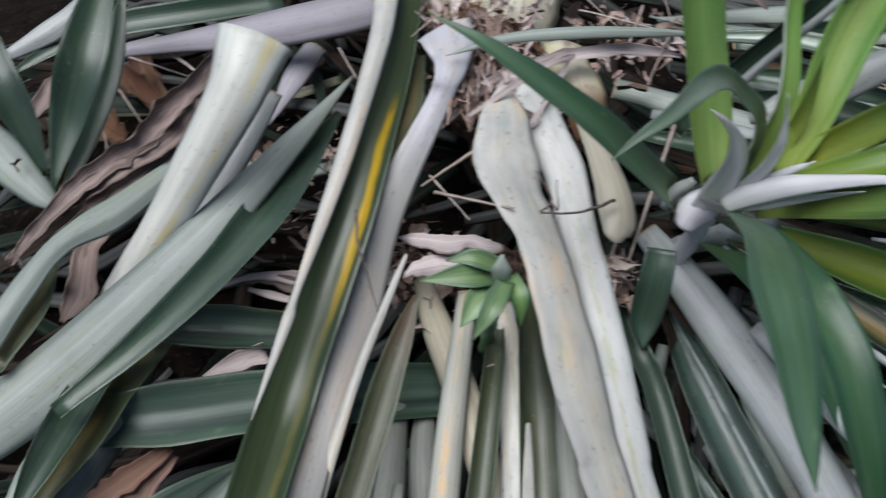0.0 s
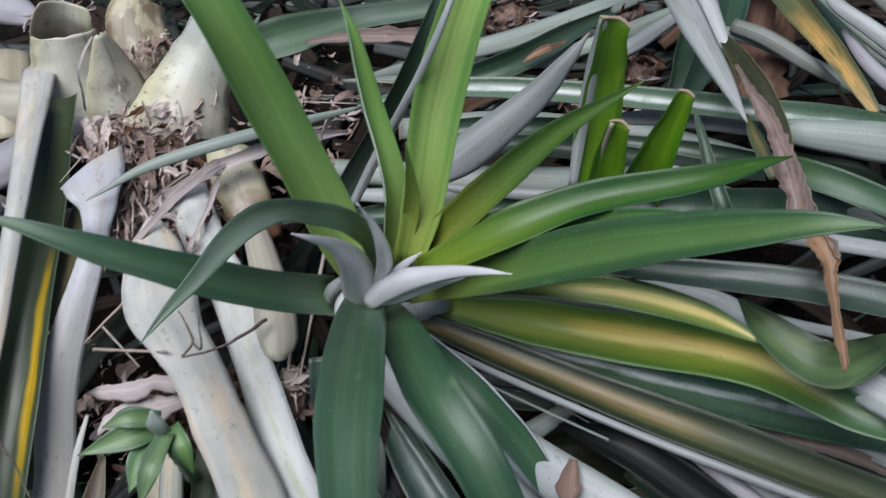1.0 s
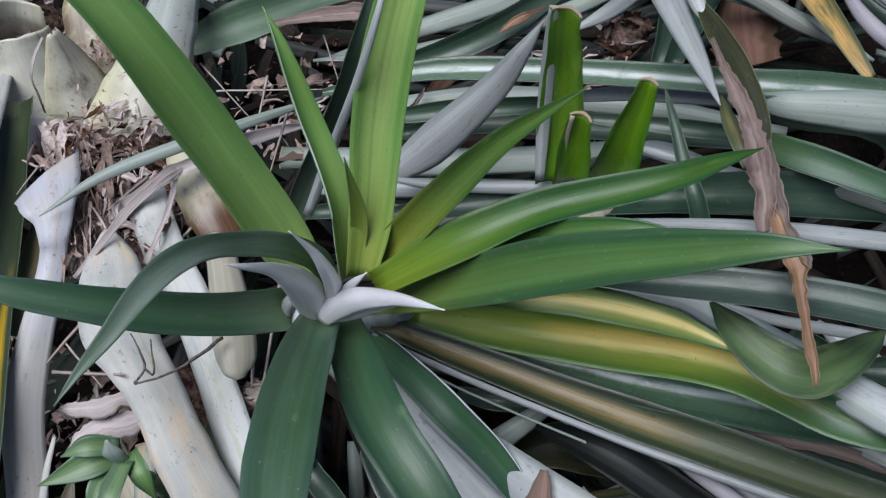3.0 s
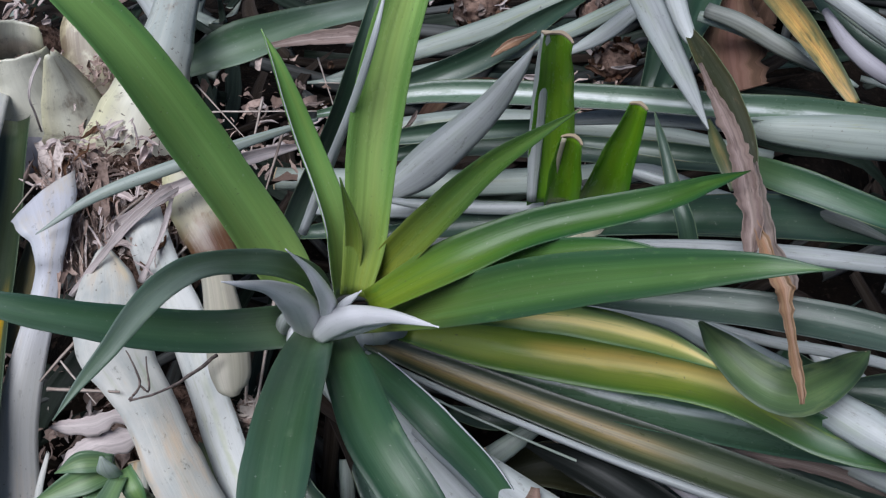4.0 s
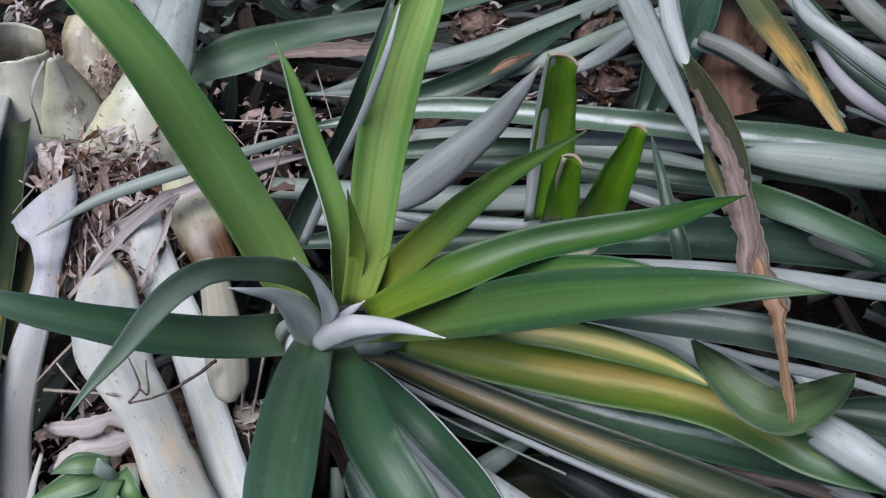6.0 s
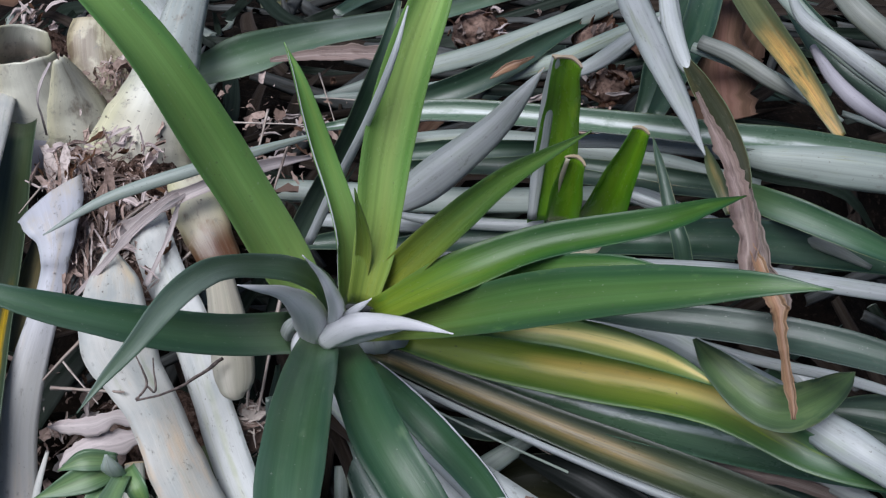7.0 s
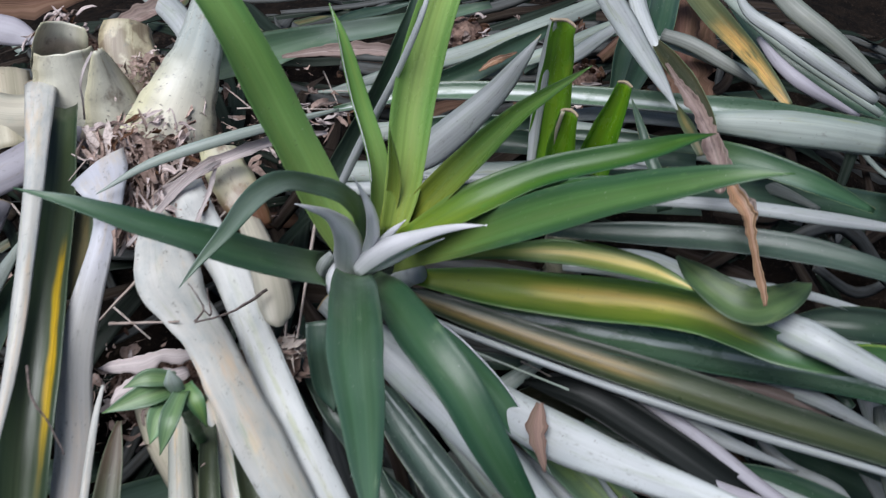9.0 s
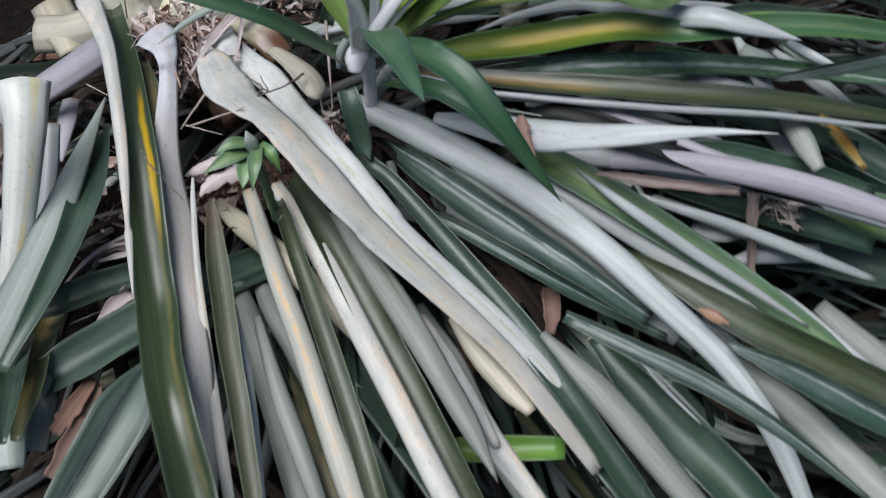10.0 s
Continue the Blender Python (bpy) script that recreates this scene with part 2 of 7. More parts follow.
ORANGE = leaf_material("leaf_withering_orange", (0.10, 0.115, 0.035), (0.05, 0.07, 0.025), stripe=(0.60, 0.31, 0.022), stripe_at=0.4, stripe_width=0.4, stripe_span=(-0.05, 0.2), stain=(0.13, 0.10, 0.05), rough=0.45, lines=0.275, spots=0.8, stain_from=0.66, relief=0.385, rim=0.06)
DRY = leaf_material("leaf_dry_pinkish", (0.33, 0.25, 0.22), (0.20, 0.14, 0.115), stripe=(0.46, 0.37, 0.33), stripe_at=0.55, stripe_width=0.1, stain=(0.13, 0.085, 0.065), rough=0.75, lines=0.75, relief=1.0, spots=0.7, stain_from=0.52, rim=0.06)
PINK = leaf_material("leaf_dry_rose", (0.58, 0.50, 0.48), (0.47, 0.39, 0.37), stain=(0.34, 0.25, 0.24), rough=0.75, lines=0.22, relief=0.22, rim=0.06, smudge=0.4)
BROWN = leaf_material("leaf_brown", gloss=0.15, centre=(0.16, 0.088, 0.055), edge=(0.10, 0.055, 0.035), stain=(0.11, 0.07, 0.05), rough=0.8, lines=0.35, relief=0.8, rim=0.06)
RUST = leaf_material("leaf_rust", (0.30, 0.185, 0.135), (0.21, 0.12, 0.085), stain=(0.45, 0.33, 0.26), rough=0.75, lines=0.5, relief=0.6, rim=0.06)
RIM = leaf_material("cut_rim_brown", (0.46, 0.38, 0.26), (0.36, 0.28, 0.18), stain=(0.16, 0.10, 0.06), rough=0.8, rim=0.06)
FLAP = leaf_material("leaf_flap_lilac_white", (0.52, 0.52, 0.56), (0.47, 0.48, 0.51), foot=(0.43, 0.42, 0.39), foot_span=(0.2, 0.09), blush=(0.54, 0.47, 0.38), stain=(0.44, 0.46, 0.44), rough=0.5, lines=0.12, spots=0.5, streaks=0.15, stain_soft=0.4, smudge=0.6, rim=0.06, relief=0.15)
SILVER_BRIGHT = leaf_material("leaf_bright_silver_underside", (0.50, 0.525, 0.525), (0.40, 0.435, 0.43), stain=(0.40, 0.44, 0.38), rough=0.42, lines=0.16, spots=0.6, stain_from=0.45, relief=0.18, streaks=0.22, algae=(0.30, 0.34, 0.25), stain_soft=0.4, smudge=0.6, rim=0.06)
SHEATH_FAR = leaf_material("leaf_sheath_greying_upwards", (0.70, 0.68, 0.55), (0.60, 0.57, 0.38), stain=(0.22, 0.16, 0.11), rough=0.3, lines=0.08, spots=0.9, stain_from=0.6, relief=0.165, streaks=0.2, foot=(0.40, 0.44, 0.42), foot_span=(0.17, 0.06), smudge=0.6, rim=0.06)
SHEATH_BURNT = leaf_material("leaf_sheath_burnt_end", (0.60, 0.57, 0.44), (0.50, 0.47, 0.30), stain=(0.20, 0.13, 0.08), rough=0.32, lines=0.02, spots=0.9, stain_from=0.56, relief=0.2, streaks=0.06, foot=(0.10, 0.042, 0.016), foot_span=(0.022, 0.075), smudge=0.6, rim=0.06)
SHEATH_STAINED = leaf_material("leaf_sheath_brown_stained", (0.52, 0.47, 0.34), (0.42, 0.37, 0.24), stain=(0.12, 0.075, 0.05), rough=0.4, lines=0.1, spots=0.9, stain_from=0.42, relief=0.3, streaks=0.3, algae=(0.17, 0.10, 0.06), smudge=0.8, rim=0.06)
OLIVE_SHELL = leaf_material("leaf_dark_olive_shell", gloss=0.25, centre=(0.03, 0.034, 0.016), edge=(0.055, 0.052, 0.02), stain=(0.14, 0.09, 0.05), rough=0.5, lines=0.3, spots=0.6, stain_from=0.6, smudge=0.3, rim=0.06, relief=0.2)
OLIVE_SCAR = leaf_material("leaf_olive_with_brown_scar", (0.06, 0.066, 0.034), (0.04, 0.05, 0.026), stain=(0.17, 0.14, 0.07), rough=0.5, lines=0.3, spots=0.6, foot=(0.10, 0.065, 0.045), foot_span=(0.02, 0.09), smudge=0.4, rim=0.06, relief=0.2)
RUST_TWIST = leaf_material("leaf_twisted_rust", (0.40, 0.20, 0.09), (0.22, 0.10, 0.05), stripe=(0.62, 0.44, 0.34), stripe_at=0.35, stripe_width=0.12, stain=(0.13, 0.06, 0.035), rough=0.6, lines=0.6, relief=0.8, stain_from=0.56, rim=0.06)
LEAFY = leaf_material("leaf_yellow_green_base", (0.075, 0.15, 0.022), (0.038, 0.098, 0.02), stain=(0.16, 0.26, 0.04), rough=0.3, lines=0.13, bloom=0.03, spots=0.4, stain_from=0.6, streaks=0.29, foot=(0.30, 0.34, 0.045), foot_span=(-0.02, 0.14), flecks=0.2, smudge=0.12, rim=0.06, relief=0.138)
MOSS = leaf_material("leaf_moss_green", (0.052, 0.068, 0.026), (0.022, 0.036, 0.016), stain=(0.09, 0.105, 0.05), rough=0.42, lines=0.3, bloom=0.1, spots=0.5, stain_from=0.58, flecks=0.25, smudge=0.3, streaks=0.35, rim=0.06, relief=0.2)
# The thin bright stripe paints a glint along the fold of the leaf.
TEAL_LINE = leaf_material("leaf_dark_teal_painted_highlight", (0.045, 0.085, 0.062), (0.016, 0.034, 0.026), stripe=(0.46, 0.50, 0.48), stripe_at=0.36, stripe_width=0.05, stain=(0.12, 0.15, 0.12), rough=0.3, lines=0.3, bloom=0.12, spots=0.3, stain_from=0.58, patchy=0.2, flecks=0.3, streaks=0.35, rim=0.3, relief=0.2)
OLIVE_FAN = leaf_material("leaf_olive_tan_base", (0.06, 0.078, 0.03), (0.028, 0.045, 0.022), stripe=(0.36, 0.26, 0.075), stripe_at=0.5, stripe_width=0.2, rough=0.33, lines=0.18, bloom=0.0, spots=0.8, patchy=0.1, stripe_span=(-0.05, 0.30), smudge=0.35, streaks=0.3, rim=0.3, relief=0.2)
CUP = leaf_material("leaf_cup_green", (0.095, 0.165, 0.045), (0.03, 0.07, 0.028), stain=(0.13, 0.19, 0.06), rough=0.45, lines=0.2, bloom=0.02, spots=0.4, stain_from=0.5, streaks=0.3, smudge=0.2, rim=0.06, relief=0.2)
CREAM_WHITE = leaf_material("leaf_cream_white", (0.66, 0.67, 0.60), (0.56, 0.59, 0.56), stripe=(0.70, 0.60, 0.28), stripe_at=0.3, stripe_width=0.08, stain=(0.48, 0.50, 0.46), rough=0.45, lines=0.1, spots=0.5, stain_from=0.5, patchy=0.3, streaks=0.18, stain_soft=0.4, smudge=0.3, rim=0.06, relief=0.15)
TEAL_BAND = leaf_material("leaf_banded_teal", (0.06, 0.10, 0.07), (0.022, 0.05, 0.028), stripe=(0.016, 0.03, 0.026), stripe_at=0.66, stripe_width=0.1, stain=(0.10, 0.15, 0.10), rough=0.4, lines=0.25, bloom=0.05, spots=0.4, patchy=0.0, streaks=0.4, rim=0.06, relief=0.2)
# Darker copy of the grey-green underside; stands for weaker light, mostly at the front.
SILVER_DULL = leaf_material("leaf_grey_underside_shade_dulled", (0.25, 0.265, 0.235), (0.15, 0.175, 0.15), stain=(0.19, 0.21, 0.12), rough=0.55, lines=0.25, spots=0.6, stain_from=0.5, relief=0.2, streaks=0.35, algae=(0.16, 0.17, 0.09), stain_soft=0.4, smudge=0.5, rim=0.06)
COOL_PALE = leaf_material("leaf_frosted_green", (0.075, 0.13, 0.075), (0.05, 0.10, 0.06), stain=(0.12, 0.17, 0.11), rough=0.5, lines=0.15, bloom=0.25, spots=0.35, flecks=0.2, stain_from=0.55, streaks=0.2, foot=(0.06, 0.13, 0.045), foot_span=(0.02, 0.16), smudge=0.12, rim=0.1, relief=0.15)
CREAM_GREY = leaf_material("leaf_cream_grey_base", (0.47, 0.48, 0.46), (0.41, 0.43, 0.415), stripe=(0.38, 0.40, 0.20), stripe_at=0.5, stripe_width=0.1, stain=(0.34, 0.37, 0.36), rough=0.5, lines=0.06, spots=0.7, stain_from=0.4, relief=0.165, patchy=0.32, streaks=0.1, algae=(0.36, 0.37, 0.24), stain_soft=0.4, smudge=0.7, foot=(0.55, 0.55, 0.52), foot_span=(0.02, 0.34), rim=0.06)
SPROUT = leaf_material("sprout_green", (0.12, 0.23, 0.075), (0.07, 0.16, 0.06), stripe=(0.17, 0.29, 0.09), stripe_width=0.25, rough=0.42, lines=0.11, bloom=0.12, rim=0.06, relief=0.138)

m_soil, nt, bsdf = shader("soil_shade_black")
co = nt.nodes.new("ShaderNodeTexCoord").outputs["Object"]
# Soil colours held near black to stand for deep shade between the leaves.
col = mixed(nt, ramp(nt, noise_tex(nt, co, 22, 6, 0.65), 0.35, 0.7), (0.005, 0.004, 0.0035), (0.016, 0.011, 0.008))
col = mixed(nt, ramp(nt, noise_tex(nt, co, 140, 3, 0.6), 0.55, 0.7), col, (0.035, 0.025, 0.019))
nt.links.new(col, bsdf.inputs["Base Color"])
bsdf.inputs["Roughness"].default_value = 0.95
bsdf.inputs["Specular IOR Level"].default_value = 0.1
bump = node(nt, "ShaderNodeBump", Strength=0.9, Distance=0.012)
nt.links.new(noise_tex(nt, co, 60, 6, 0.7), bump.inputs["Height"])
nt.links.new(bump.outputs[0], bsdf.inputs["Normal"])

m_spine, nt, bsdf = shader("pale_spines")
col = mixed(nt, nt.nodes.new("ShaderNodeObjectInfo").outputs["Random"], (0.24, 0.30, 0.12), (0.42, 0.40, 0.24))
nt.links.new(col, bsdf.inputs["Base Color"])
bsdf.inputs["Roughness"].default_value = 0.5

m_crumb, nt, bsdf = shader("dry_fibre_crumbs")
isl = nt.nodes.new("ShaderNodeNewGeometry").outputs["Random Per Island"]
co = nt.nodes.new("ShaderNodeTexCoord").outputs["Object"]
col = mixed(nt, isl, (0.14, 0.09, 0.07), (0.56, 0.42, 0.36))
col = mixed(nt, ramp(nt, isl, 0.8, 0.98), col, (0.62, 0.53, 0.49))
col = mixed(nt, math_node(nt, "MULTIPLY", ramp(nt, noise_tex(nt, co, 260, 3), 0.4, 0.7), 0.6), col, (0.11, 0.07, 0.05))
nt.links.new(col, bsdf.inputs["Base Color"])
bsdf.inputs["Roughness"].default_value = 0.9

# top and underside of each leaf look
LOOKS = {
    "cg": (OLIVE, CREAM_GREY), "ct": (SHEATH_BURNT, SHEATH_BURNT), "ga": (COOL_PALE, SILVER), "cw": (OLIVE, CREAM_WHITE),
    "tb": (TEAL_BAND, SILVER_GREEN), "sd": (DARK, SILVER_DULL), "gc": (CUP, SILVER), "mo": (MOSS, SILVER_GREEN),
    "dl": (TEAL_LINE, SILVER), "of": (OLIVE_FAN, SILVER_GREEN), "fl": (FLAP, FLAP), "sb": (DARK, SILVER_BRIGHT),
    "cf": (SHEATH_FAR, SHEATH_FAR), "cs": (SHEATH_STAINED, SHEATH_STAINED), "os": (OLIVE_SHELL, OLIVE), "ob": (OLIVE_SCAR, SILVER_GREEN),
    "rt": (RUST_TWIST, RUST_TWIST), "gf": (LEAFY, SILVER), "gn": (MID, SILVER), "wh": (FRESH, WHITE),
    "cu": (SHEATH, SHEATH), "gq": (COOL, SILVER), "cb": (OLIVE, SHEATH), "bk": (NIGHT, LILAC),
    "cy": (OLIVE, CREAM_YELLOW), "gm": (FRESH, SILVER), "gb": (BRIGHT, SILVER), "gy": (YELLOWISH, SILVER),
    "yy": (YELLOW, SILVER), "gd": (DARK, SILVER_GREEN), "gw": (WAXY, SILVER), "gt": (TEAL, SILVER),
    "ol": (OLIVE, SILVER_GREEN), "yo": (AMBER_LINE, SILVER), "or": (ORANGE, ORANGE), "si": (DARK, SILVER),
    "sg": (DARK, SILVER_GREEN), "li": (DARK, LILAC), "cr": (OLIVE, CREAM), "co": (OLIVE, CREAM_OCHRE),
    "dr": (DRY, DRY), "br": (BROWN, BROWN), "rd": (RUST, RUST), "pk": (PINK, PINK),
    "gl": (SPROUT, SPROUT),
}


# ---- building helpers ----
def part(name, bm, material, parent=None, label="", smooth=True):
    me = bpy.data.meshes.new(name)
    bm.to_mesh(me)
    bm.free()
    for mat in material if isinstance(material, (tuple, list)) else (material,):
        me.materials.append(mat)
    if smooth == "keep":
        pass
    elif smooth:
        me.polygons.foreach_set("use_smooth", [True] * len(me.polygons))
    ob = new(name, me)
    if parent:
        ob.parent = parent
        ob.matrix_parent_inverse = parent.matrix_world.inverted()
    return tagged(ob, label) if label else ob


def holder(name, place, label, category, group=""):
    ob = new(name)
    ob.empty_display_size = 0.03
    ob.location = place
    bpy.context.view_layer.update()
    return tagged(ob, label, category, group)


def spline(points, per):
    """A smooth run through the points, per steps between each two."""
    q = [2 * points[0] - points[1], *points, 2 * points[-1] - points[-2]]
    out = []
    for i in range(1, len(q) - 2):
        a, b, c, d = q[i - 1 : i + 3]
        for k in range(per):
            u = k / per
            out.append(0.5 * (2 * b + (c - a) * u + (2 * a - 5 * b + 4 * c - d) * u * u + (3 * b - a - 3 * c + d) * u**3))
    out.append(points[-1])
    return out


def blade(bm, stations, face, under, curl, roll, rng, per=6, half=4, slots=(0, 1), thick=1.0, rough_end=0.0, ruffle=9.0, slant=0.0, keel=0.3):
    """A channelled strap leaf through stations of x, y, z and width; under: its underside faces the viewer's side."""
    uv = bm.loops.layers.uv.verify()
    run = spline([Vector(s[:3]) for s in stations], per)
    widths = [v.x for v in spline([Vector((s[3], 0, 0)) for s in stations], per)]
    face, along, seed = Vector(face), 0.0, rng.random() * 90
    top, low, dist = [], [], []
    for i, p in enumerate(run):
        t = (run[min(i + 1, len(run) - 1)] - run[max(i - 1, 0)]).normalized()
        n = (face - t * face.dot(t)).normalized()
        wave = noise.noise(Vector((seed, i * 0.16 * 6 / per, 0))) * ruffle
        squeeze = 1 + (0.35 * noise.noise(Vector((seed + 31, i * 0.5, 0))) if ruffle > 20 else 0)
        n = Matrix.Rotation(radians(roll + wave), 3, t) @ n
        b = t.cross(n)
        up = -n if under else n
        w = max(widths[i], 0.0008) * (1 + 0.05 * noise.noise(Vector((seed, i * 0.3, 5)))) * squeeze
        a = radians(min(150, curl * (1 + (0.7 * noise.noise(Vector((seed + 3, i * 0.4, 2))) if ruffle > 20 else 0.12 * noise.noise(Vector((seed + 3, i * 0.12, 2)))))))
        r = w / 2 / math.sin(a)
        if i:
            along += (run[i] - run[i - 1]).length
        dist.append(along)
        rows = ([], [])
        for k in range(-half, half + 1):
            th = a * k / half
            ragged = t * (rough_end * rng.uniform(-1, 1)) if rough_end and i in (0, len(run) - 1) else Vector()
            edge = 0.03 * w * noise.noise(Vector((seed + 7, i * 0.35, k / half * 2))) * abs(k) / half
            lift = (1 - keel) * r * (1 - math.cos(th)) + keel * r * (1 - math.cos(a)) * abs(k) / half
            skew = t * (slant * w * 0.5 * k / half * max(0.0, 1 - along / (1.6 * widths[0] + 0.001)))
            q = p + b * (r * math.sin(th)) + up * (lift + edge) + ragged + skew
            normal = (up * math.cos(th) - b * math.sin(th)).normalized()
            th_mm = min(0.0009 * thick * (1.25 - abs(k) / half), 0.12 * w)
            rows[0].append(bm.verts.new(q + normal * th_mm))
            rows[1].append(bm.verts.new(q - normal * th_mm))
        top.append(rows[0])
        low.append(rows[1])
    n = 2 * half

    def quad(vs, uvs, slot, smooth=True):
        f = bm.faces.new(vs)
        f.smooth = smooth
        f.material_index = slot
        for loop, c in zip(f.loops, uvs):
            loop[uv].uv = c

    for i in range(len(run) - 1):
        for k in range(n):
            us, vs = (k / n, (k + 1) / n), (dist[i], dist[i + 1])
            c = [(us[0], vs[0]), (us[1], vs[0]), (us[1], vs[1]), (us[0], vs[1])]
            quad((top[i][k], top[i][k + 1], top[i + 1][k + 1], top[i + 1][k]), c, slots[0])
            quad((low[i][k], low[i + 1][k], low[i + 1][k + 1], low[i][k + 1]), [c[0], c[3], c[2], c[1]], slots[1])
        for k, flip in ((0, False), (n, True)):
            vs = (low[i][k], top[i][k], top[i + 1][k], low[i + 1][k])
            c = [(k / n, dist[i]), (k / n, dist[i]), (k / n, dist[i + 1]), (k / n, dist[i + 1])]
            quad(vs[::-1] if flip else vs, c, slots[0], False)
    for i, flip in ((0, True), (len(run) - 1, False)):
        for k in range(n):
            vs = (top[i][k], top[i][k + 1], low[i][k + 1], low[i][k])
            quad(vs[::-1] if flip else vs, [(k / n, dist[i])] * 4, slots[1], False)
    return top, low


def spines_along(rows, rng, gap=0.011, size=0.0004):
    """Small forward-pointing teeth along both margins of a blade."""
    bm = bmesh.new()
    for side in (0, -1):
        inner = 1 if side == 0 else -2
        left = rng.uniform(0, gap)
        for i in range(len(rows) - 2):
            a, b = rows[i][side], rows[i + 1][side]
            step, out = b - a, (a - rows[i][inner]).normalized()
            far, d = step.length, left
            if far < 1e-5:
                continue
            d_hat = step / far
            while d < far:
                q, k = a + d_hat * d, size * rng.uniform(0.6, 1.3)
                up = out.cross(d_hat) * k * 0.3
                vs = [bm.verts.new(v) for v in (q - d_hat * k * 0.7 - out * k * 0.2, q + d_hat * k * 0.5 - out * k * 0.2, q + up, q + out * k + d_hat * k * 0.9)]
                for f in ((0, 1, 3), (1, 2, 3), (2, 0, 3)):
                    bm.faces.new([vs[j] for j in f])
                d += gap * rng.uniform(0.7, 1.3)
            left = d - far
    return bm


def rim_at(top, low, back=0.0011, out=0.0004):
    """A dried rim round the cut end of a blade, from its last two rows."""
    bm = bmesh.new()
    t = (top[1][len(top[1]) // 2] - top[0][len(top[0]) // 2]).normalized()
    loops = []
    for shift in (-back, out):
        ring = []
        for a, b in list(zip(top[1], low[1])):
            ring.append((a + (a - b).normalized() * 0.0005 + t * shift, b + (b - a).normalized() * 0.0005 + t * shift))
        ring = [r[0] for r in ring] + [r[1] for r in reversed(ring)]
        loops.append([bm.verts.new(v) for v in ring])
    n = len(loops[0])
    for i in range(n):
        bm.faces.new((loops[0][i], loops[0][(i + 1) % n], loops[1][(i + 1) % n], loops[1][i]))
    half_n = n // 2
    for i in range(half_n - 1):
        bm.faces.new((loops[1][i], loops[1][i + 1], loops[1][n - 2 - i], loops[1][n - 1 - i]))
    return bm


EDGE_PALE = leaf_material("leaf_margin_pale", (0.42, 0.44, 0.38), (0.36, 0.37, 0.30), stain=(0.30, 0.22, 0.13), rough=0.5, lines=0.11, stain_from=0.5, relief=0.138)
EDGE_GREEN = leaf_material("leaf_margin_green", (0.11, 0.16, 0.08), (0.09, 0.14, 0.07), stain=(0.26, 0.19, 0.10), rough=0.5, lines=0.11, stain_from=0.55, relief=0.138)


def margins(rows, size):
    """The thin hardened margin along both sides of a blade: rows of edge, next inward, next inward, edge."""
    bm = bmesh.new()
    for side, inner in ((0, 1), (3, 2)):
        rings = []
        for i, r in enumerate(rows):
            out = (r[side] - r[inner]).normalized()
            t = (rows[min(i + 1, len(rows) - 1)][side] - rows[max(i - 1, 0)][side]).normalized()
            up = out.cross(t)
            k = size * (0.75 + 0.5 * noise.noise(r[side] * 70))
            rings.append([bm.verts.new(r[side] + out * k * x + up * k * y) for x, y in ((-1.2, 0.5), (0.7, 0.25), (0.7, -0.45), (-1.2, -0.7))])
        for a, c in zip(rings, rings[1:]):
            for j in range(4):
                bm.faces.new((a[j], a[(j + 1) % 4], c[(j + 1) % 4], c[j]))
    bmesh.ops.recalc_face_normals(bm, faces=bm.faces)
    uv = bm.loops.layers.uv.verify()
    for f in bm.faces:
        for lp in f.loops:
            lp[uv].uv = (0.5, lp.vert.co.x + lp.vert.co.y)
    return bm



def rolled_margin(rows, side, width):
    """One margin of a blade rolled over, so that its white underside shows as a thin strip."""
    bm, rings = bmesh.new(), []
    e, i = (0, 1) if side < 0 else (3, 2)
    for k, r in enumerate(rows):
        out = (r[e] - r[i]).normalized()
        t = (rows[min(k + 1, len(rows) - 1)][e] - rows[max(k - 1, 0)][e]).normalized()
        up = out.cross(t)
        up = up if up.z > 0 else -up
        w = width * math.sin(math.pi * (0.1 + 0.86 * (k / len(rows)) ** 0.75)) ** 1.5 * (1 + 0.3 * noise.noise(r[e] * 60))
        rings.append([bm.verts.new(r[e] + out * w * x + up * (0.0007 + w * y)) for x, y in ((-0.9, 0.0), (-0.3, 0.3), (0.2, 0.05), (0.15, -0.3))])
    for a, c in zip(rings, rings[1:]):
        for j in range(3):
            bm.faces.new((a[j], a[j + 1], c[j + 1], c[j]))
    bmesh.ops.recalc_face_normals(bm, faces=bm.faces)
    uv = bm.loops.layers.uv.verify()
    for f in bm.faces:
        for lp in f.loops:
            lp[uv].uv = (0.5, lp.vert.co.x + lp.vert.co.y)
    return bm


leaf_rng = random.Random(11)


